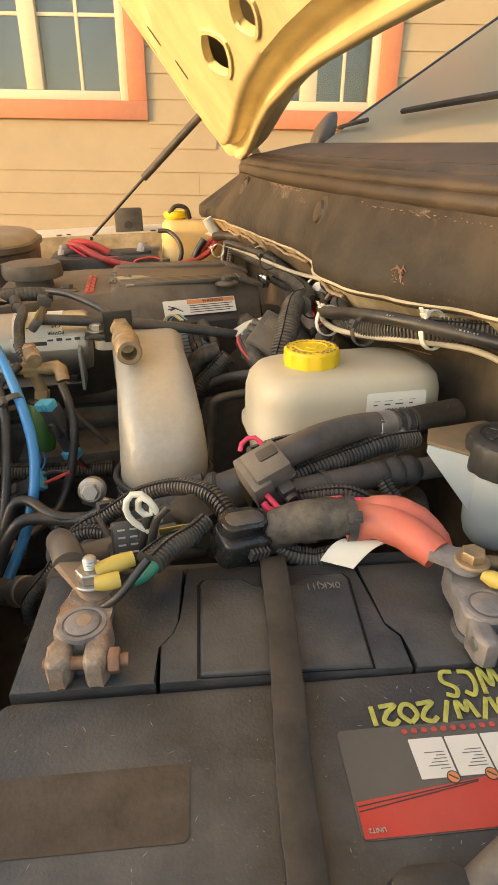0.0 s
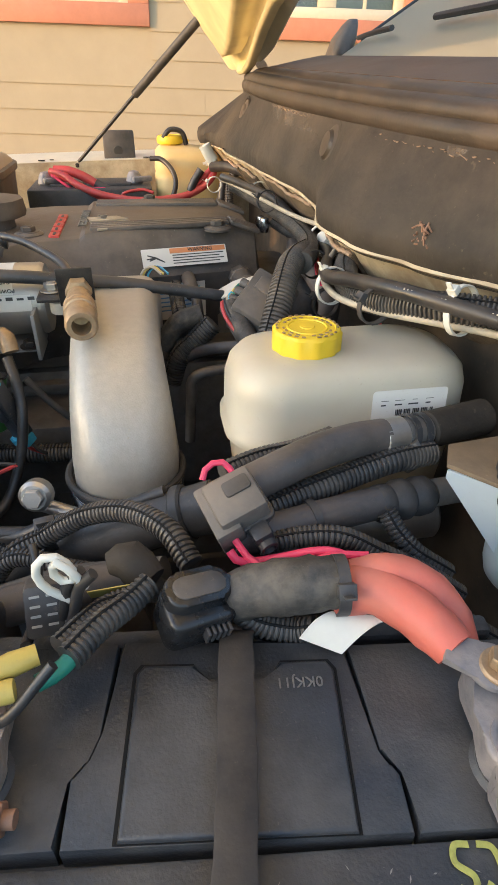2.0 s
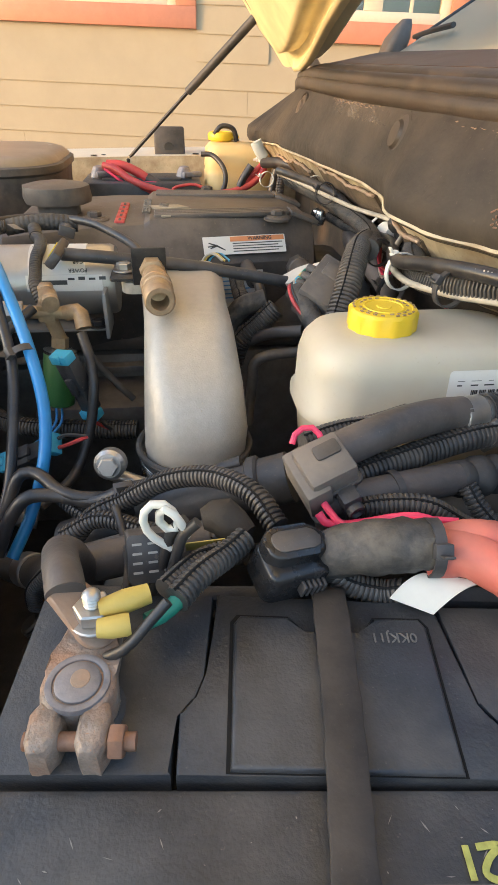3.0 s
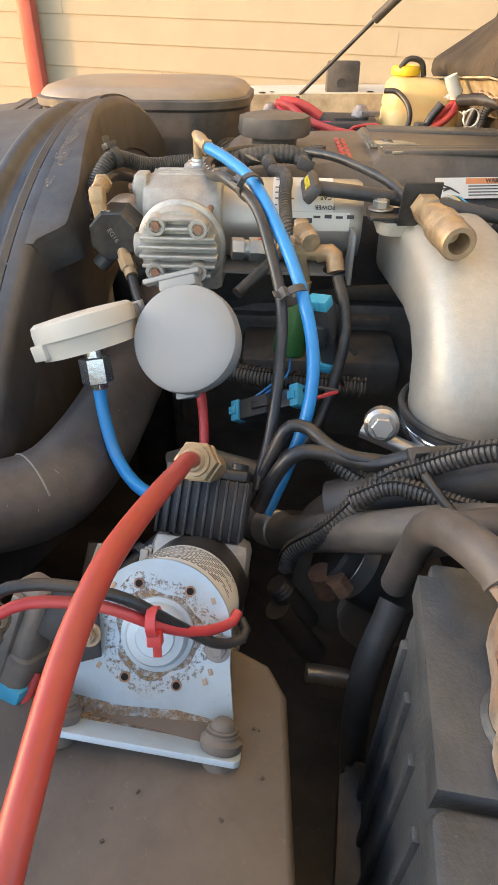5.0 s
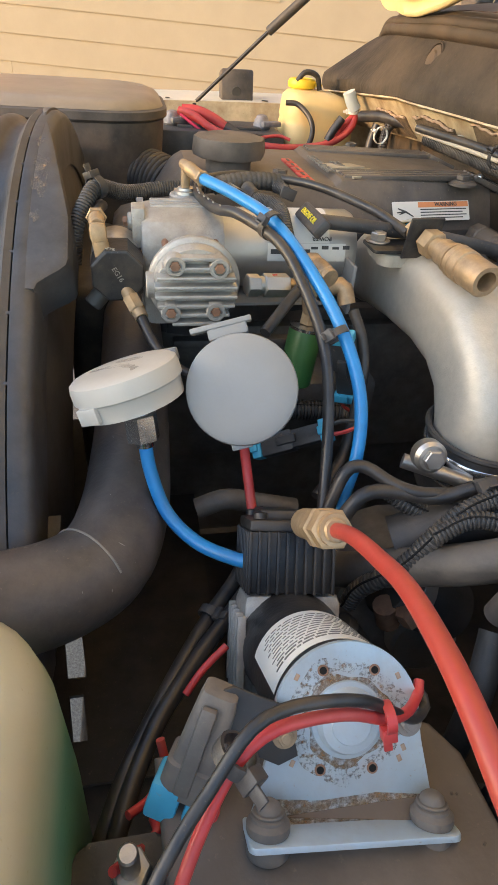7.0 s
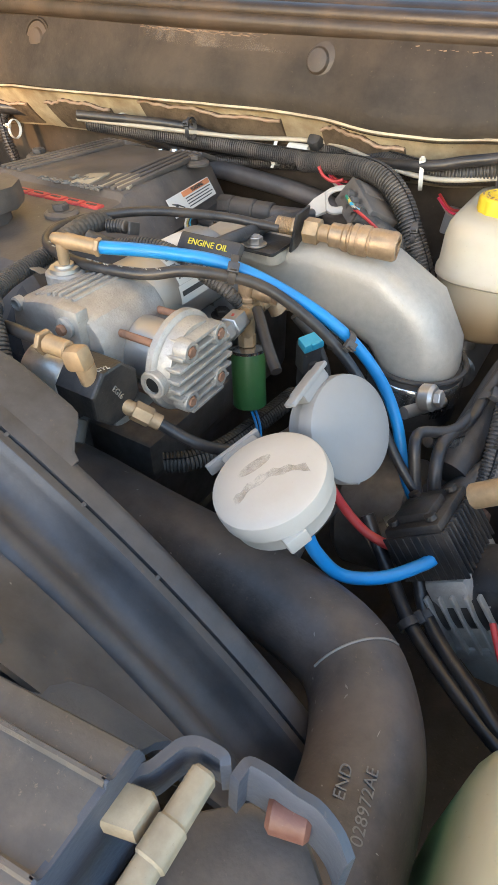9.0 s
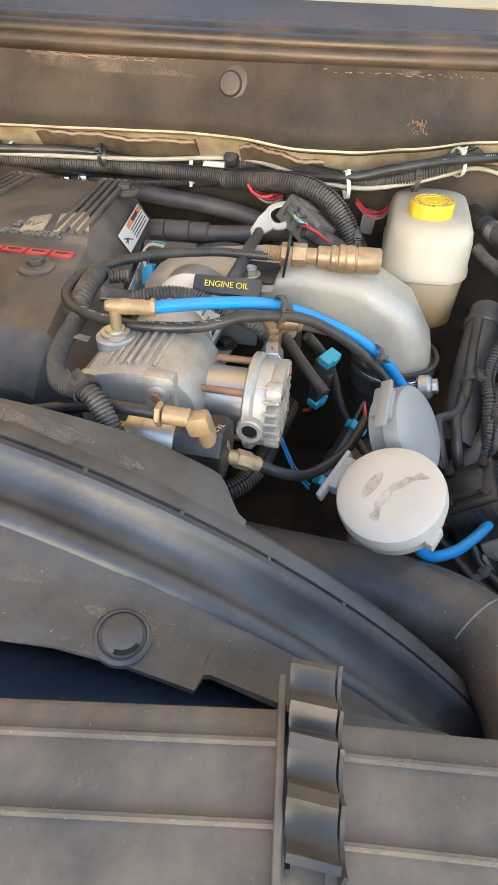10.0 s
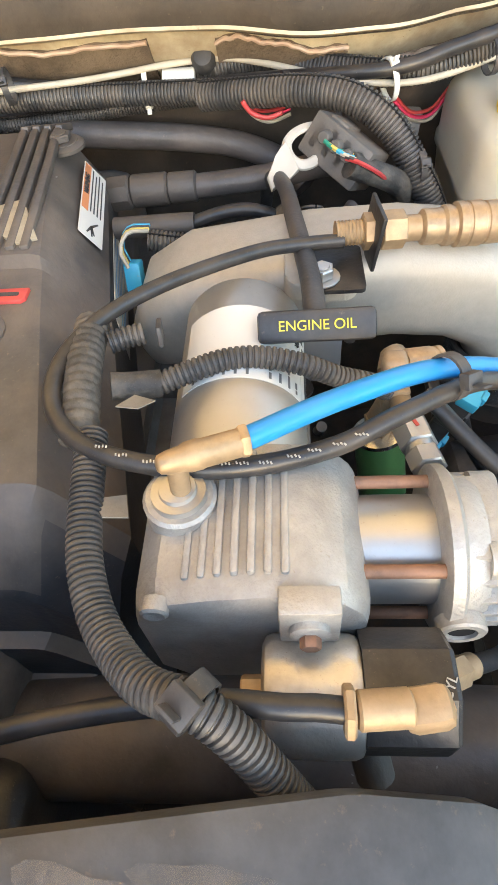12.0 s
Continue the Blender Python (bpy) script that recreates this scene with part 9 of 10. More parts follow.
rb = thing("relay", "dark grey square relay with a red wire loop", "relay", (0.075, 0.36, 1.15), group="relays")
RM = pose(0, 0, 0, 18, -20, 12)
b = B()
box(b, (0.076, 0.357, 1.172), (0.030, 0.030, 0.026), RM.to_3x3(), 0.003)
box(b, Vector((0.076, 0.357, 1.172)) + RM @ V(-0.012, 0, -0.004), (0.016, 0.036, 0.024), RM.to_3x3(), 0.002)
part("housing", b, M["dusty_plastic"], rb)
RC = Vector((0.076, 0.357, 1.172))
b = B()
slab(b, rrect(0.034, 0.034, 0.004, 4), Matrix.Translation(RC) @ RM @ Matrix.Translation((0, 0, -0.0035)), 0.0025, 0.0008)
part("skirt", b, M["black_plastic"], rb, "black flange round the relay")
b = B()
slab(b, rrect(0.016, 0.010, 0.002, 3, 0.004, 0.004), Matrix.Translation(RC) @ RM @ Matrix.Translation((0, 0, 0.0128)), 0.0016, 0.0006)
part("latch", b, M["black_plastic"], rb)
b = B()
box(b, RC + RM @ V(0.004, -0.020, -0.010), (0.012, 0.012, 0.018), RM.to_3x3(), 0.002)
lathe(b, RC + RM @ V(0.004, -0.026, -0.010), RM.to_3x3() @ V(0, -1, 0), [(0.0055, 0), (0.0055, 0.004), (0.004, 0.0045), (0.003, 0.002)], 14)
part("plug", b, M["black_plastic"], rb, "black wire plug below the relay")
b = B()
q = Vector((0.066, 0.362, 1.180))
tube(b, [q + V(-0.009, 0.006, 0.004), q + V(-0.005, 0.010, 0.011), q + V(0.005, 0.010, 0.012), q + V(0.009, 0.006, 0.006)], 0.0020, seg=8)
tube(b, [q + V(0.006, -0.022, -0.020), q + V(0.014, -0.034, -0.026), q + V(0.03, -0.045, -0.026), q + V(0.055, -0.045, -0.018), q + V(0.075, -0.05, -0.016)], 0.0022, seg=8)
part("wire", b, M["pink_wire"], rb, "pink-red wire")
# hoses running to the master cylinder
ha = thing("brake_hose", "thick dusty black hose with a metal collar and cloth sleeve", "hose", (0.15, 0.41, 1.15), group="hoses by the reservoir")
b = B()
tube(b, [(0.066, 0.372, 1.164), (0.092, 0.385, 1.166), (0.131, 0.398, 1.173), (0.164, 0.410, 1.173), (0.189, 0.416, 1.171)], 0.0125, seg=20)
part("hose", b, M["hose_rubber"], ha)
pc = [Vector(p) for p in [(0.185, 0.415, 1.170), (0.204, 0.420, 1.169), (0.226, 0.426, 1.166), (0.250, 0.433, 1.164), (0.281, 0.440, 1.165)]]
b = B()
cyl(b, pc[0], pc[1], 0.0133, seg=22, ch=0.001)
part("collar", b, M["steel"], ha, "dull metal collar")
b = B()
cyl(b, pc[1], pc[2], 0.0118, seg=20, ch=0.001)
tube(b, [pc[1] + V(0.004, -0.012, 0), pc[1] + V(0.010, -0.016, -0.012), pc[1] + V(0.004, -0.010, -0.024)], 0.004, seg=8)
part("fitting", b, M["grey_engine"], ha)
b = B()
cyl(b, pc[2], pc[4], 0.0140, seg=22, ch=0.002)
part("sleeve", b, M["pad"], ha, "brown cloth sleeve")
for k in (0.25, 0.7):
    b = B()
    tie(b, pc[1].lerp(pc[2], k), pc[2] - pc[1], 0.0125, w=0.005, head=(0, -0.6, -0.7))
    part("tie", b, M["black_plastic"], ha)
hb = thing("brake_hose", "black hose with a bulbous rubber end", "hose", (0.15, 0.37, 1.13), group="hoses by the reservoir")
b = B()
tube(b, [(0.070, 0.350, 1.151), (0.102, 0.358, 1.148), (0.136, 0.368, 1.146), (0.173, 0.377, 1.144)], 0.0112, seg=20)
part("hose", b, M["hose_rubber"], hb)
pe = [Vector(p) for p in [(0.171, 0.377, 1.143), (0.185, 0.380, 1.142), (0.200, 0.383, 1.141), (0.217, 0.387, 1.139), (0.233, 0.390, 1.138), (0.259, 0.395, 1.135)]]
b = B()
lathe(b, pe[0], pe[3] - pe[0], [(0.011, 0), (0.0128, 0.003), (0.0128, 0.010), (0.0118, 0.012), (0.0145, 0.018), (0.0145, 0.024), (0.0118, 0.028), (0.0140, 0.034), (0.0135, 0.042), (0.010, 0.046)], 24)
part("rubber_end", b, M["rubber"], hb)
b = B()
cyl(b, pe[3], pe[5], 0.010, seg=18)
part("pipe", b, M["grey_engine"], hb)
b = B()
tie(b, [(0.126, 0.366, 1.146)][0], (1, 0.2, 0.1), 0.0118, w=0.005, head=(0, -0.5, -0.9))
part("tie", b, M["black_plastic"], hb)
HB = "looms below the hoses"
run("wiring_loom", "ribbed black loom between two hoses", "loom", [(0.091, 0.375, 1.148), (0.125, 0.385, 1.152), (0.161, 0.395, 1.156), (0.192, 0.400, 1.161), (0.225, 0.410, 1.157)], 0.0092, "loom", 0.0056, HB)
run("wiring_loom", "ribbed loom rising behind the thick hose", "loom", [(0.074, 0.410, 1.157), (0.101, 0.420, 1.159), (0.130, 0.430, 1.157), (0.160, 0.440, 1.159)], 0.0078, "loom", 0.0056, HB)
run("wiring_loom", "ribbed black loom curving behind the red sleeve", "loom", [(0.087, 0.345, 1.149), (0.112, 0.345, 1.152), (0.136, 0.340, 1.153), (0.161, 0.335, 1.140), (0.188, 0.330, 1.125), (0.214, 0.325, 1.106)], 0.0066, "loom", 0.005, HB)
run("wiring_loom", "ribbed black loom dropping from the hose end", "loom", [(0.175, 0.365, 1.146), (0.181, 0.355, 1.136), (0.191, 0.345, 1.126), (0.213, 0.340, 1.110)], 0.0066, "loom", 0.005, HB)
run("wiring_loom", "ribbed black loom by the bolted post", "loom", [(0.161, 0.330, 1.131), (0.191, 0.325, 1.108), (0.223, 0.315, 1.085), (0.259, 0.310, 1.058), (0.302, 0.310, 1.030)], 0.0072, "loom", 0.005, HB)
run("wiring_loom", "ribbed black loom by the bolted post", "loom", [(0.207, 0.300, 1.084), (0.235, 0.295, 1.071), (0.265, 0.300, 1.062), (0.291, 0.305, 1.061)], 0.0062, "loom", 0.005, HB)
# positive cable
pcab = thing("battery_cable", "positive battery cable with red sleeves and dirty tape", "cable", (0.13, 0.27, 1.15))
b = B()
tube(b, [(0.057, 0.312, 1.144), (0.073, 0.306, 1.154), (0.094, 0.300, 1.162), (0.120, 0.297, 1.162)], 0.0140, seg=20, radii=[0.011, 0.0135, 0.0145, 0.0142, 0.0132])
crumple(b, 0.0024, 230)
part("tape_wrap", b, M["tape"], pcab, "dirty black cloth tape wrap")
b = B()
tube(b, [(0.119, 0.298, 1.154), (0.133, 0.292, 1.161), (0.146, 0.281, 1.161), (0.155, 0.268, 1.160), (0.1630, 0.2535, 1.1560)], 0.0120, seg=20, radii=[0.0122, 0.0130, 0.0116, 0.0128, 0.0120, 0.0122, 0.0104])
crumple(b, 0.0011, 110)
part("red_sleeve", b, M["red_sleeve"], pcab, "salmon red shrink sleeve")
b = B()
tube(b, [(0.128, 0.301, 1.160), (0.147, 0.297, 1.163), (0.163, 0.288, 1.160), (0.172, 0.278, 1.154), (0.176, 0.270, 1.149), (0.177, 0.262, 1.145)], 0.0105, seg=20, radii=[0.010, 0.0122, 0.0122, 0.0112, 0.0095, 0.006])
crumple(b, 0.0011, 110)
part("red_sleeve", b, M["red_sleeve"], pcab, "salmon red shrink sleeve")
b = B()
tie(b, [(0.120, 0.297, 1.161)][0], (1, -0.1, 0), 0.0145, w=0.006, head=(-0.2, -0.8, 0.6))
part("tie", b, M["black_plastic"], pcab)
b = B()
slab(b, [(-0.0130, -0.0075)] + [(0.008 + 0.0115 * math.cos(k), 0.0115 * math.sin(k)) for k in [-2.3 + 0.23 * i for i in range(21)]] + [(-0.0130, 0.0075)], plane_at(Vector((0.167, 0.2445, 1.1590)), (0.80, -0.52, -0.12), (0.55, 0.80, 0.1)), 0.003, 0.001)
part("lug", b, M["lead"], pcab, "grey tinned ring lug")
run("wire", "pink-red wire behind the tape wrap", "wire", [(0.068, 0.335, 1.157), (0.074, 0.330, 1.152), (0.093, 0.330, 1.152), (0.112, 0.325, 1.159), (0.124, 0.320, 1.162), (0.136, 0.315, 1.158)], 0.0026, "pink_wire", seg=8)
b = B()
TA, TB, TC, TD = Vector((0.097, 0.286, 1.140)), Vector((0.115, 0.290, 1.150)), Vector((0.144, 0.281, 1.150)), Vector((0.116, 0.273, 1.140))
def tab(u, v):
    p = TA.lerp(TD, u).lerp(TB.lerp(TC, u), v)
    return p + V(0, 0, 0.0035 * math.sin(math.pi * v) - 0.003 * (1 - v) ** 2)
sheet(b, tab, 6, 10, 0.0012)
solo("paper_tab", b, M["white_tie"], "white plastic tab on the battery's edge", "tab")
yw = thing("wire_lead", "yellow crimp sleeves and red wire at the post", "wire", (0.19, 0.25, 1.16))
b = B()
tube(b, [(0.179, 0.228, 1.158), (0.184, 0.222, 1.158), (0.188, 0.218, 1.158)], 0.0048, seg=12, radii=[0.003, 0.0052, 0.0048])
part("crimp", b, M["yellow_sleeve"], yw, "yellow crimp sleeve")
b = B()
tube(b, [(0.189, 0.220, 1.156), (0.198, 0.214, 1.156), (0.208, 0.207, 1.156), (0.219, 0.199, 1.156)], 0.0040, seg=10)
part("wire", b, M["red_wire"], yw)
b = B()
tube(b, [(0.183, 0.238, 1.158), (0.190, 0.238, 1.158), (0.197, 0.235, 1.158)], 0.0042, seg=12, radii=[0.0035, 0.0046, 0.0040])
part("crimp", b, M["brown_bracket"], yw, "olive brown crimp sleeve")
# connector on the loom
cn = thing("wire_connector", "glossy black weatherproof connector", "connector", (0.047, 0.302, 1.14), group="connectors")
CM = pose(0, 0, 0, 14, 10, 18)
b = B()
c = Vector((0.046, 0.303, 1.156))
CMM = Matrix.Translation(c) @ CM
slab(b, rrect(0.037, 0.027, 0.006, 4, 0, -0.002), CMM @ Matrix.Translation((0, 0, -0.016)), 0.020, 0.004, 3)
slab(b, rrect(0.036, 0.0200, 0.0085, 6, 0, 0.002), CMM @ Matrix.Translation((0, 0, 0.003)), 0.0085, 0.0022, 3)
part("shell", b, M["clip_gloss"], cn)
b = B()
slab(b, rrect(0.0285, 0.0125, 0.0058, 6, 0, 0.002), CMM @ Matrix.Translation((0, 0, 0.0112)), 0.0012, 0.0008)
part("lid", b, M["cover_plastic"], cn, "worn dusty brown top of the connector")
for k in range(5):
    b = B()
    box(b, c + CM @ V(0.004 + 0.003 * k - 0.004, -0.017, -0.004), (0.0018, 0.006, 0.008), CM.to_3x3(), 0.0005)
    part("grip_rib", b, M["black_plastic"], cn)
run("wiring_loom", "short ribbed loom at the connector", "loom", [(0.067, 0.305, 1.145), (0.080, 0.300, 1.135), (0.096, 0.295, 1.132), (0.107, 0.290, 1.137)], 0.0075, "loom", 0.005, BW)
run("wiring_loom", "split ribbed loom with bare wires", "loom", [(0.023, 0.315, 1.160), (0.012, 0.305, 1.158), (-0.002, 0.290, 1.161), (-0.014, 0.275, 1.161)], 0.0070, "loom", 0.0052, BW)
run("wiring_loom", "split ribbed loom with bare wires", "loom", [(0.013, 0.315, 1.153), (0.000, 0.310, 1.153), (-0.012, 0.295, 1.157), (-0.020, 0.285, 1.158)], 0.0056, "loom", 0.0046, BW)
run("wire", "dark green sleeved wire at the battery", "wire", [(-0.012, 0.277, 1.160), (-0.020, 0.272, 1.156), (-0.028, 0.268, 1.156)], 0.0042, "green_wire", seg=10)
b = B()
tube(b, [(-0.048, 0.267, 1.168), (-0.038, 0.270, 1.168), (-0.026, 0.274, 1.168)], 0.005, seg=12, radii=[0.0042, 0.0056, 0.0048])
solo("crimp_sleeve", b, M["yellow_sleeve"], "yellow crimp sleeve at the corroded post", "sleeve", group="yellow crimps")
b = B()
tube(b, [(-0.048, 0.259, 1.165), (-0.041, 0.259, 1.165), (-0.034, 0.260, 1.165)], 0.005, seg=12, radii=[0.0042, 0.0054, 0.0048])
solo("crimp_sleeve", b, M["yellow_sleeve"], "yellow crimp sleeve at the corroded post", "sleeve", group="yellow crimps")
run("wire", "black wire rising from the post", "wire", [(-0.046, 0.255, 1.150), (-0.036, 0.253, 1.158), (-0.025, 0.258, 1.168), (-0.017, 0.262, 1.175)], 0.0026, "black_hose", seg=8)
wlp = B()
tube(wlp, [(-0.016, 0.309, 1.162), (-0.026, 0.309, 1.172), (-0.029, 0.309, 1.183), (-0.025, 0.309, 1.191), (-0.018, 0.309, 1.191), (-0.012, 0.309, 1.182), (-0.014, 0.309, 1.174), (-0.020, 0.309, 1.178), (-0.021, 0.309, 1.185), (-0.016, 0.305, 1.191), (-0.010, 0.305, 1.181), (-0.008, 0.310, 1.169)], 0.0022, seg=10)
solo("wire_loop", wlp, M["white_tie"], "white wire folded into a loop", "wire")
for pts_, mn, lab in (([(-0.028, 0.310, 1.130), (-0.021, 0.310, 1.151), (-0.016, 0.310, 1.171), (-0.008, 0.310, 1.180)], "black_hose", "black wires tied beside the white loop"), ([(-0.022, 0.305, 1.135), (-0.015, 0.305, 1.155), (-0.010, 0.305, 1.173), (-0.002, 0.305, 1.182)], "black_hose", "black wires tied beside the white loop"),
                      ([(-0.058, 0.410, 1.110), (-0.050, 0.380, 1.111), (-0.043, 0.340, 1.124), (-0.040, 0.300, 1.142)], "black_hose", "thin black wire dropping to the battery")):
    run("wire", lab, "wire", pts_, 0.0030, mn, group="black wires", seg=8)
b = B()
slab(b, [(-0.010, -0.004), (0.010, -0.005), (0.012, 0.004), (-0.010, 0.005)], plane_at(Vector([(0.001, 0.320, 1.153)][0]), (1, 0, 0.1), (0, -0.4, 1)), 0.0006)
solo("yellow_tag", b, M["yellow_sleeve"], "small yellow tape tag on the wires", "tag")
b = B()
tube(b, [(0.001, 0.335, 1.158), (0.012, 0.335, 1.159), (0.019, 0.330, 1.154), (0.024, 0.325, 1.151)], 0.011, seg=12, radii=[0.006, 0.012, 0.011, 0.009])
solo("frayed_sleeve", b, M["pad"], "frayed brown cloth sleeve on the wires", "sleeve")
run("hose", "dusty brown hose behind the corroded post", "hose", [(-0.070, 0.360, 1.107), (-0.049, 0.365, 1.107), (-0.022, 0.370, 1.107), (0.005, 0.375, 1.107)], 0.0125, "hose_rubber", seg=18)
# negative cable
ncab = thing("battery_cable", "negative battery cable in a brown sleeve with copper lug", "cable", (-0.075, 0.3, 1.1))
b = B()
tube(b, [(-0.0635, 0.277, 1.1685), (-0.0645, 0.281, 1.170), (-0.0673, 0.2914, 1.1675), (-0.071, 0.304, 1.163), (-0.0748, 0.3215, 1.153), (-0.0745, 0.342, 1.130), (-0.0730, 0.358, 1.095), (-0.0750, 0.365, 1.060)], 0.0092, seg=20)
part("sleeve", b, M["hose_rubber"], ncab, "brown-grey rubber sleeve")
b = B()
tube(b, [(-0.074, 0.362, 1.045), (-0.078, 0.355, 1.037), (-0.090, 0.335, 1.007), (-0.088, 0.330, 0.922), (-0.073, 0.320, 0.761)], 0.0095, seg=16)
part("cable", b, M["rubber"], ncab)
b = B()
stud = bp(-0.1120, 0.0325, 1.1555)
end = Vector((-0.0640, 0.279, 1.1665))
ld = (end - stud)
ln = ld.length
ld.normalize()
eye_ = [(0.0118 * math.cos(a), 0.0118 * math.sin(a)) for a in [math.pi / 2.6 + i * (2 * math.pi - 2 * math.pi / 2.6) / 20 for i in range(21)]]
slab(b, eye_ + [(ln + 0.004, -0.0085), (ln + 0.004, 0.0085)], plane_at(stud, ld, Vector((-ld.y, ld.x, 0))), 0.0035, 0.0012)
part("lug", b, M["copper"], ncab, "corroded copper lug")
pr = thing("relay", "black printed relay hanging by the battery", "relay", [(-0.026, 0.310, 1.155)][0], group="relays")
b = B()
RQ = plane_at(Vector([(-0.026, 0.310, 1.155)][0]), (1, 0.15, -0.08), (0, 0.5, 0.85))
slab(b, rrect(0.026, 0.026, 0.002), RQ @ Matrix.Translation((0, 0, -0.02)), 0.02, 0.001)
part("housing", b, M["black_plastic"], pr)
b = B()
for i in range(3):
    for j in range(4):
        slab(b, rrect(0.005, 0.0012, 0.0003, 2, -0.008 + 0.008 * i, 0.008 - 0.005 * j), RQ @ Matrix.Translation((0, 0, 0.0)), 0.0004)
part("print_bar", b, M["pale_letter"], pr)
# dark plumbing low in the bay
for pts_, r_, mn in (([(-0.145, 0.420, 0.957), (-0.131, 0.420, 0.931), (-0.111, 0.420, 0.896)], 0.011, "rubber"), ([(-0.113, 0.430, 0.991), (-0.105, 0.430, 0.968)], 0.010, "rusty_steel"), ([(-0.252, 0.550, 0.998), (-0.226, 0.550, 1.007), (-0.199, 0.550, 1.000), (-0.159, 0.550, 0.989)], 0.010, "grey_engine"),
                     ([(0.060, 0.700, 1.097), (0.070, 0.700, 1.111), (0.094, 0.680, 1.129), (0.126, 0.660, 1.139)], 0.0065, "hose_rubber"), ([(0.045, 0.720, 1.119), (0.066, 0.720, 1.146), (0.093, 0.720, 1.155)], 0.012, "tape"), ([(0.053, 0.700, 1.083), (0.063, 0.700, 1.112), (0.083, 0.700, 1.132), (0.103, 0.700, 1.152)], 0.012, "loom"),
                     ([(0.068, 0.660, 1.025), (0.072, 0.660, 1.079), (0.078, 0.660, 1.107), (0.124, 0.660, 1.115)], 0.006, "grey_engine"), ([(-0.108, 0.700, 1.099), (-0.087, 0.700, 1.068), (-0.066, 0.700, 1.043)], 0.004, "grey_engine"), ([(-0.118, 0.400, 0.898), (-0.094, 0.400, 0.895), (-0.084, 0.400, 0.892)], 0.008, "steel")):
    run("pipe", "dark pipe low in the engine bay", "pipe", pts_, r_, mn, group="low plumbing", corr=0.006 if mn == "loom" else 0)
b = B()
lathe(b, (-0.06, 0.56, 0.90), (0, -1, 0.2), [(0.06, 0), (0.07, 0.01), (0.07, 0.08), (0.05, 0.10), (0.02, 0.11)], 30)
alt = thing("alternator", "dirty cast alternator body low in the bay", "alternator", (-0.06, 0.56, 0.84))
part("housing", b, M["grey_engine"], alt)
b = B()
lathe(b, (-0.06, 0.45, 0.922), (0, -1, 0.2), [(0.03, 0), (0.032, 0.004), (0.026, 0.010), (0.032, 0.016), (0.03, 0.020)], 24)
part("pulley", b, M["steel"], alt)
cbt = thing("cable_boot", "ribbed black rubber cable boot low in the bay", "boot", (-0.11, 0.43, 0.93))
b = B()
BA, BC = Vector((-0.147, 0.430, 0.975)), Vector((-0.117, 0.430, 0.928))
lathe(b, BA, BC - BA, [(0.0075, 0), (0.0095, 0.002), (0.0080, 0.004), (0.0100, 0.006), (0.0084, 0.008), (0.0105, 0.010), (0.0088, 0.012), (0.0100, 0.016), (0.0096, 0.046), (0.0085, 0.056)], 20)
part("boot", b, M["dusty_black"], cbt)
hcl = thing("hose_clamp", "slotted steel hose clamp on a black coupling", "clamp", (-0.08, 0.44, 0.97))
b = B()
cyl(b, (-0.104, 0.452, 0.995), (-0.040, 0.445, 0.955), 0.030, seg=30, ch=0.003)
part("coupling", b, M["rubber"], hcl, "black rubber coupling")
b = B()
cyl(b, (-0.092, 0.4507, 0.9875), (-0.080, 0.4494, 0.980), 0.0308, seg=34, ch=0.0004)
part("band", b, M["steel"], hcl)
b = B()
cyl(b, (-0.103, 0.418, 0.999), (-0.095, 0.414, 0.988), 0.0085, seg=6)
part("worm_screw", b, M["rusty_steel"], hcl)
# dark splash panel closing the bay below
b = B()
sheet(b, lambda u, v: (-0.56 + 0.90 * u, 0.05 + 0.44 * v, 0.80 - 0.10 * v), 10, 6, 0.005)
solo("splash_panel", b, M["black_plastic"], "black plastic splash panel low in the bay", "panel", kind="structure")
guard_thing = thing("fan_guard", "black plastic guard below the fan with two slots", "panel", (-0.36, 0.65, 0.72), kind="structure")
SLX = lambda y: -0.402 - 0.152 * (y - 0.565)       # left edge of the two slots in the guard
for y0, y1, x0, x1 in ((0.44, 1.15, -0.53, None), (0.44, 1.15, 0.0215, -0.22), (0.44, 0.486, None, 0.0215), (0.541, 0.564, None, 0.0215), (0.703, 1.15, None, 0.0215), (0.486, 0.541, 0.0155, 0.0215)):
    def guard(u, v):
        y = y0 + (y1 - y0) * v
        xa = SLX(y) if x0 is None else x0 if x0 < 0 else SLX(y) + x0
        xb = SLX(y) if x1 is None else x1 if x1 < 0 else SLX(y) + x1
        return (xa + (xb - xa) * u, y, 0.728 - 0.048 * (y - 0.44))
    b = B()
    sheet(b, guard, 2, 4, 0.005)
    part("guard_strip", b, M["black_plastic"], guard_thing)
# added dark sheet: keeps the depth below the engine black
b = B()
sheet(b, lambda u, v: (-0.23 + 0.80 * u, 0.485 + 0.40 * v, 0.64 - 0.03 * v), 10, 6, 0.005)
solo("under_engine_sheet", b, M["black_plastic"], "dark sheet added below the engine to hide the ground", "panel", kind="structure")
b = B()
eb = thing("engine_bracket", "oily grey engine bracket behind the pump", "bracket", (-0.12, 0.83, 0.95))
box(b, (-0.13, 0.86, 1.02), (0.25, 0.06, 0.012), None, 0.003)
part("plate", b, M["grey_engine"], eb)
b = B()
box(b, (-0.10, 0.80, 0.98), (0.20, 0.10, 0.05), None, 0.01)
part("arm", b, M["grey_engine"], eb)

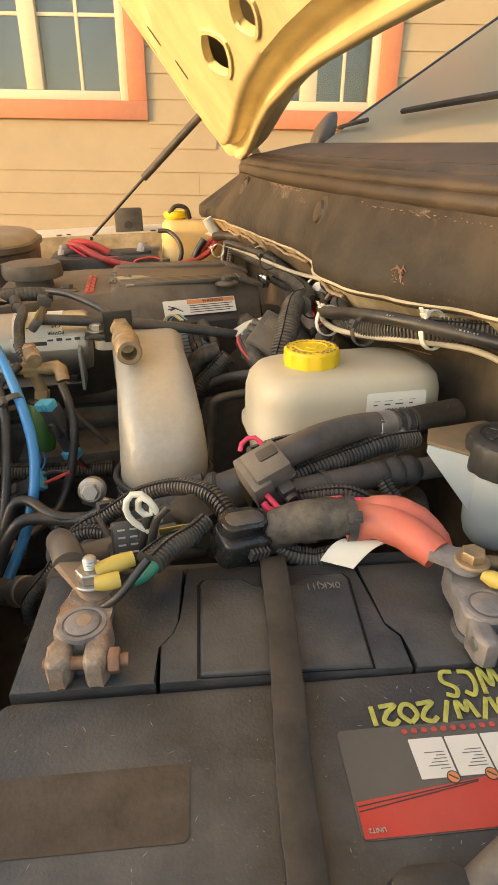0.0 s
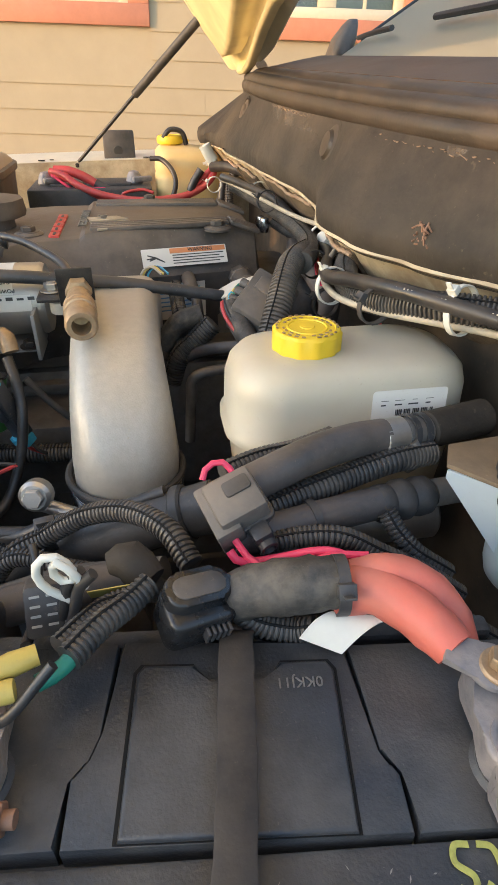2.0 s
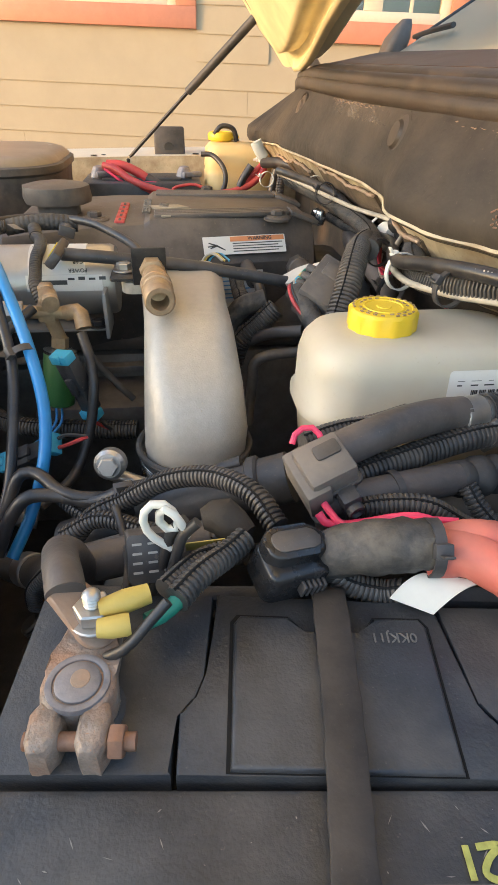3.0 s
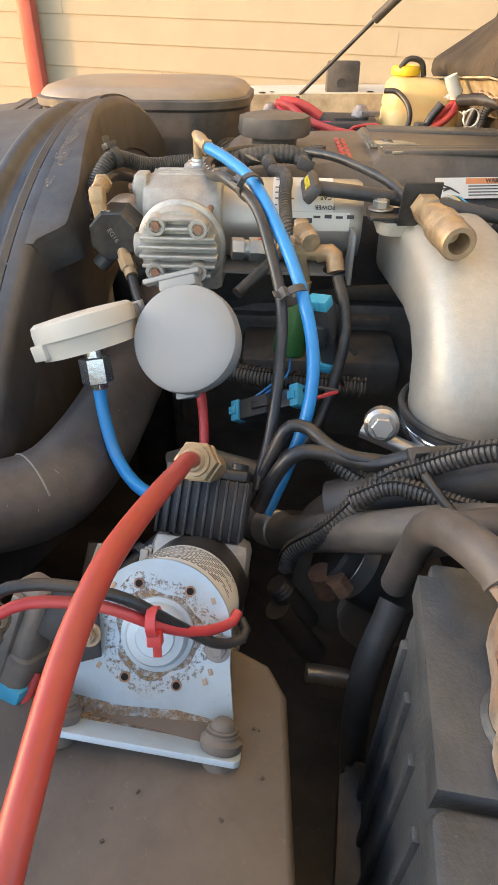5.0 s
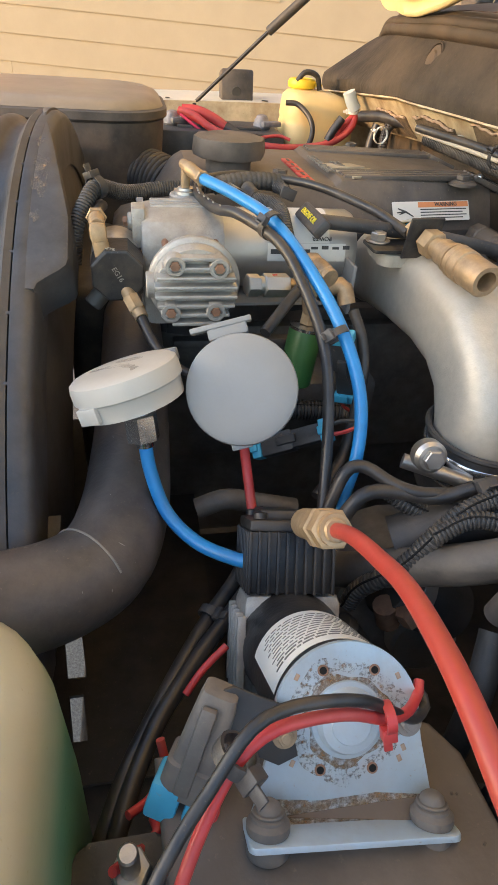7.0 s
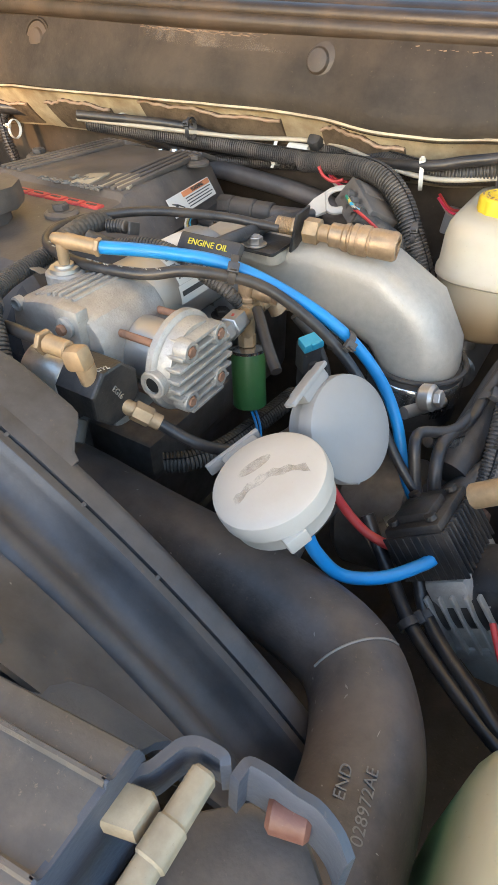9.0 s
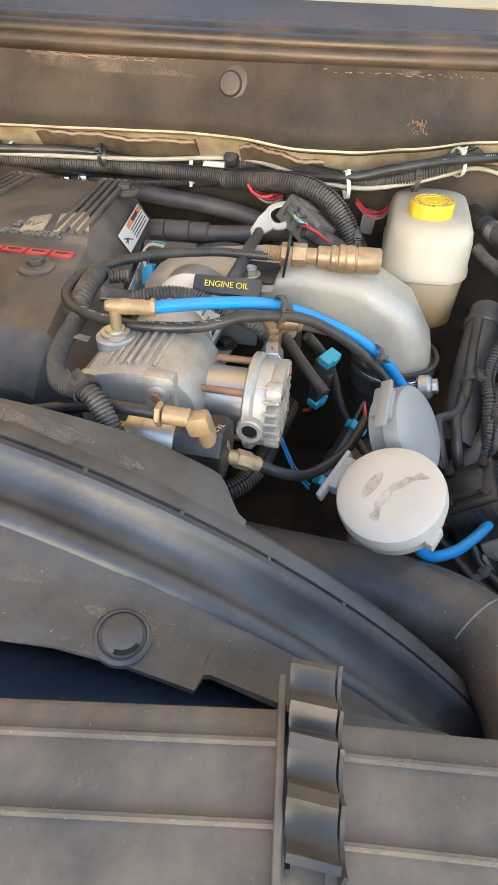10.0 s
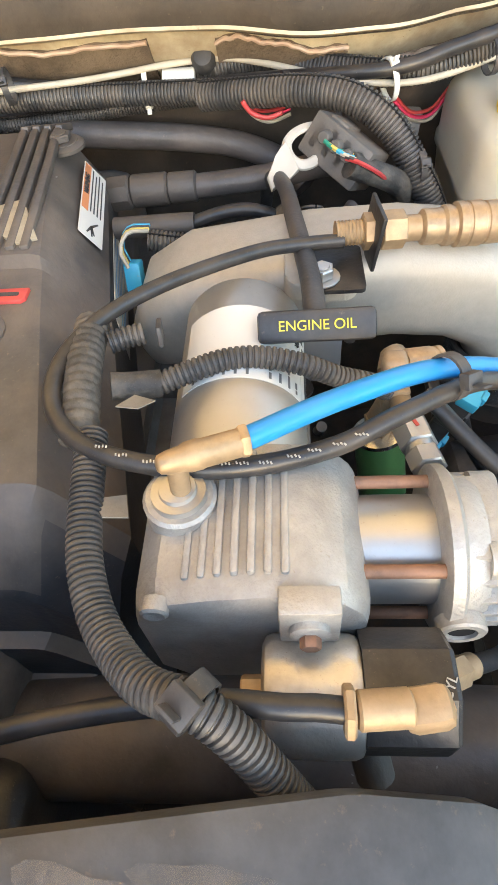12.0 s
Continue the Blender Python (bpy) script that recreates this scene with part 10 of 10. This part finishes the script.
# ---------------------------------------------------------------- wiring at the second compressor
cc = thing("wire_connector", "grey-black connector with a light blue lock by the compressor", "connector", (-0.275, 0.3, 1.07), group="connectors")
a, c = Vector((-0.2650, 0.3110, 1.1170)), Vector((-0.2840, 0.2895, 1.0670))
d = (c - a).normalized()
u = Vector((-0.25, -0.70, 0.60))
u = (u - d * u.dot(d)).normalized()
m = Matrix((d, u.cross(d), u)).transposed()
b = B()
rings(b, [[a.lerp(c, k) + u.cross(d) * (x * w) + u * (y * h) for x, y in rrect(1, 1, 0.22, 4)] for k, w, h in ((0.05, 0.013, 0.010), (0.07, 0.0165, 0.014), (0.18, 0.0185, 0.0165), (0.50, 0.0215, 0.0185), (0.70, 0.0225, 0.019), (0.72, 0.0265, 0.0215), (1.0, 0.0270, 0.0215))])
part("shell", b, M["dusty_plastic"], cc)
b = B()
box(b, a.lerp(c, 0.55) + u * 0.0098 - u.cross(d) * 0.002, ((c - a).length * 0.80, 0.0075, 0.0045), m, 0.0014, 2)
part("rib", b, M["dusty_plastic"], cc, "raised latch rib")
for k, wd in ((0.0085, 0.0135), (-0.0085, 0.0150)):
    b = B()
    box(b, c + d * (0.008 - 0.003 * (k < 0)) + u.cross(d) * k + u * 0.001, (0.0190, wd, 0.0200), m, 0.002)
    part("lock", b, M["blue_plastic"], cc, "light blue lock")
b = B()
slab(b, [(-0.032, 0.016), (-0.020, 0.020), (0.006, 0.010), (0.011, -0.012), (0.002, -0.016), (-0.026, -0.004)], plane_at(cpt(-0.006, -0.036, -0.002), SD, UPV), 0.002, 0.0006)
part("bracket", b, M["dusty_black"], cc)
b = B()
bolt(b, cpt(-0.008, -0.0320, -0.004), -AX, 0.0040, 0.003)
part("bracket_bolt", b, M["dull_brass"], cc)
CWG = "compressor wires"
run("wire", "red wire across the compressor plate", "wire", [(-0.168, 0.306, 1.104), (-0.171, 0.300, 1.103), (-0.184, 0.288, 1.112), (-0.200, 0.280, 1.126), (-0.220, 0.277, 1.141), (-0.238, 0.275, 1.146), (-0.254, 0.272, 1.147), (-0.267, 0.266, 1.142), (-0.279, 0.254, 1.133), (-0.290, 0.239, 1.120), (-0.302, 0.218, 1.098), (-0.320, 0.185, 1.055), (-0.337, 0.14, 1.00)], 0.0026, "red_wire", group=CWG, seg=10)
run("wire", "black wire across the compressor plate", "wire", [(-0.167, 0.308, 1.095), (-0.164, 0.300, 1.093), (-0.176, 0.290, 1.100), (-0.194, 0.284, 1.122), (-0.212, 0.280, 1.143), (-0.231, 0.278, 1.152), (-0.250, 0.275, 1.156), (-0.264, 0.269, 1.155), (-0.279, 0.257, 1.143), (-0.293, 0.244, 1.134), (-0.306, 0.228, 1.120), (-0.330, 0.190, 1.070), (-0.350, 0.14, 1.00)], 0.0026, "black_hose", group=CWG, seg=10)
run("wire", "red wire leaving the connector", "wire", [(-0.279, 0.287, 1.066), (-0.284, 0.276, 1.060), (-0.290, 0.262, 1.055), (-0.298, 0.245, 1.046), (-0.318, 0.205, 1.015), (-0.335, 0.16, 0.97)], 0.0026, "red_wire", group=CWG, seg=10)
run("wire", "red wire leaving the connector", "wire", [(-0.270, 0.287, 1.070), (-0.273, 0.276, 1.063), (-0.279, 0.260, 1.058), (-0.286, 0.240, 1.050), (-0.302, 0.195, 1.012), (-0.32, 0.15, 0.97)], 0.0026, "red_wire", group=CWG, seg=10)
b = B()
tie(b, [(-0.202, 0.278, 1.132)][0], (1, 0, 0.1), 0.0052, w=0.0042, head=(0, -0.5, -0.9))
solo("cable_tie", b, M["red_wire"], "red cable tie round the compressor wires", "cable tie")
b = B()
tie(b, [(-0.268, 0.268, 1.141)][0], (-0.5, -0.2, -0.7), 0.0075, w=0.006, head=(0.6, -0.6, 0.3))
solo("cable_tie", b, M["black_plastic"], "black cable tie at the connector", "cable tie", group="black cable ties")
run("taped_wire", "black taped wires dropping past the compressor", "wire", [(-0.200, 0.500, 1.040), (-0.212, 0.482, 1.022), (-0.232, 0.457, 1.006), (-0.2536, 0.4343, 0.9965), (-0.276, 0.403, 0.992), (-0.298, 0.368, 0.989), (-0.322, 0.325, 0.984), (-0.345, 0.27, 0.955), (-0.36, 0.20, 0.90)], 0.0062, "black_hose", group=CWG)
run("taped_wire", "black taped wires dropping past the compressor", "wire", [(-0.222, 0.442, 1.020), (-0.240, 0.428, 1.004), (-0.262, 0.405, 0.999), (-0.284, 0.376, 0.998), (-0.302, 0.350, 0.993), (-0.322, 0.305, 0.985), (-0.34, 0.25, 0.95)], 0.0060, "black_hose", group=CWG)
run("wire", "thin red wire beside the bundle", "wire", [(-0.251, 0.380, 1.038), (-0.267, 0.370, 1.031), (-0.279, 0.360, 1.022)], 0.0026, "red_wire", group=CWG, seg=8)
run("wire", "thin red wire loop low in the bay", "wire", [(-0.296, 0.330, 1.032), (-0.294, 0.320, 1.019), (-0.302, 0.310, 1.010), (-0.315, 0.300, 1.016)], 0.0026, "red_wire", group=CWG, seg=8)
run("wire", "thin red wire loop low in the bay", "wire", [(-0.302, 0.300, 1.007), (-0.300, 0.290, 1.015), (-0.307, 0.285, 1.014), (-0.321, 0.270, 1.036)], 0.0026, "red_wire", group=CWG, seg=8)
b = B()
tie(b, (-0.2536, 0.4343, 0.9965), (-0.6, -0.75, -0.2), 0.0085, w=0.007, head=(0.5, -0.6, 0.6))
solo("cable_tie", b, M["black_plastic"], "black cable tie on the wire bundle", "cable tie", group="black cable ties")
sg = thing("ground_stud", "grey steel stud with nut by the bottle", "stud", (-0.313, 0.272, 1.02))
b = B()
cyl(b, (-0.313, 0.272, 1.015), (-0.313, 0.272, 1.05), 0.005, seg=14, ch=0.001)
hexa(b, (-0.313, 0.272, 1.018), (-0.313, 0.272, 1.030), 0.010)
part("stud", b, M["steel"], sg)
b = B()
slab(b, rrect(0.05, 0.05, 0.008), Matrix.Translation((-0.318, 0.265, 1.005)), 0.012, 0.003)
part("base", b, M["black_plastic"], sg)

# ---------------------------------------------------------------- far side cables
FS = "cables on the far battery"
run("battery_cable", "thick red battery cable sagging over the far battery", "cable", [(-0.180, 1.700, 1.182), (-0.148, 1.680, 1.176), (-0.114, 1.650, 1.157), (-0.072, 1.620, 1.144), (-0.024, 1.600, 1.135), (0.031, 1.580, 1.131), (0.086, 1.580, 1.132), (0.143, 1.580, 1.140), (0.183, 1.585, 1.156), (0.209, 1.590, 1.178), (0.218, 1.600, 1.200)], 0.0085, "red_wire", group=FS)
run("battery_cable", "short thick red cable with a black end on the far battery", "cable", [(-0.171, 1.710, 1.183), (-0.135, 1.700, 1.182), (-0.100, 1.690, 1.170), (-0.069, 1.680, 1.152)], 0.0115, "red_wire", group=FS)
run("battery_cable", "red battery cable along the far battery's edge", "cable", [(-0.178, 1.700, 1.179), (-0.128, 1.670, 1.163), (-0.087, 1.640, 1.142), (-0.039, 1.610, 1.129)], 0.0075, "red_wire", group=FS)
run("sleeve", "black end on the short red cable", "sleeve", [(-0.072, 1.680, 1.155), (-0.044, 1.670, 1.140), (-0.025, 1.660, 1.131)], 0.0125, "black_plastic", group=FS)
run("wire", "thin pink-red wire curling over the far battery", "wire", [(-0.177, 1.690, 1.175), (-0.143, 1.670, 1.154), (-0.112, 1.660, 1.137), (-0.077, 1.660, 1.147), (-0.049, 1.650, 1.148)], 0.0035, "pink_wire", group=FS, seg=8)
run("wire", "thin red wire curling over the far battery", "wire", [(-0.091, 1.640, 1.145), (-0.060, 1.620, 1.129), (-0.018, 1.600, 1.127), (-0.003, 1.600, 1.145), (0.040, 1.600, 1.152), (0.067, 1.590, 1.146)], 0.0035, "red_wire", group=FS, seg=8)
b = B()
tie(b, [(-0.008, 1.600, 1.122)][0], (1, 0, -0.2), 0.014, w=0.006, head=(0.2, -0.6, -0.8))
solo("cable_tie", b, M["white_tie"], "white cable tie round the sagging red cable", "cable tie", group="white cable ties")
run("battery_cable", "red cable dropping behind the engine", "cable", [(0.216, 1.600, 1.200), (0.172, 1.590, 1.163), (0.150, 1.585, 1.138), (0.125, 1.580, 1.093)], 0.0075, "red_wire", group=FS)
run("battery_cable", "black sleeve on the far red cable", "sleeve", [(0.183, 1.585, 1.196), (0.165, 1.585, 1.170), (0.155, 1.585, 1.149)], 0.0095, "black_hose", group=FS)
b = B()
tube(b, [(0.194, 1.597, 1.247), (0.204, 1.597, 1.228), (0.215, 1.597, 1.213)], 0.014, seg=14)
solo("fuse_holder", b, M["milky_blue"], "translucent blue fuse holder on the far red cable", "fuse holder")
b = B()
tie(b, [(0.213, 1.600, 1.210)][0], (0.2, 0.3, -1), 0.012, w=0.006, head=(-1, 0, 0.2))
solo("cable_tie", b, M["white_tie"], "white cable tie on the far red cable", "cable tie", group="white cable ties")
run("wire", "black wires looping by the washer bottle", "wire", [(0.066, 1.660, 1.213), (0.094, 1.650, 1.211), (0.119, 1.620, 1.185), (0.119, 1.600, 1.149), (0.085, 1.580, 1.093)], 0.006, "black_hose", group=FS)
run("wire", "black hose over the washer cap", "wire", [(0.103, 1.720, 1.252), (0.122, 1.720, 1.271), (0.151, 1.720, 1.265), (0.161, 1.720, 1.237)], 0.006, "black_hose", group=FS)
run("wiring_loom", "black looms behind the engine at the far side", "loom", [(0.204, 1.520, 1.209), (0.233, 1.450, 1.217), (0.277, 1.350, 1.208), (0.312, 1.200, 1.188), (0.314, 1.050, 1.168), (0.302, 0.950, 1.173)], 0.011, "black_hose", group=FS)
run("wiring_loom", "black looms dropping at the far firewall", "loom", [(0.230, 1.420, 1.122), (0.228, 1.430, 1.168), (0.244, 1.440, 1.207), (0.287, 1.400, 1.218)], 0.010, "loom", 0.008, FS)
run("wiring_loom", "black looms dropping at the far firewall", "loom", [(0.212, 1.470, 1.113), (0.219, 1.480, 1.166), (0.228, 1.480, 1.200)], 0.009, "black_hose", group=FS)
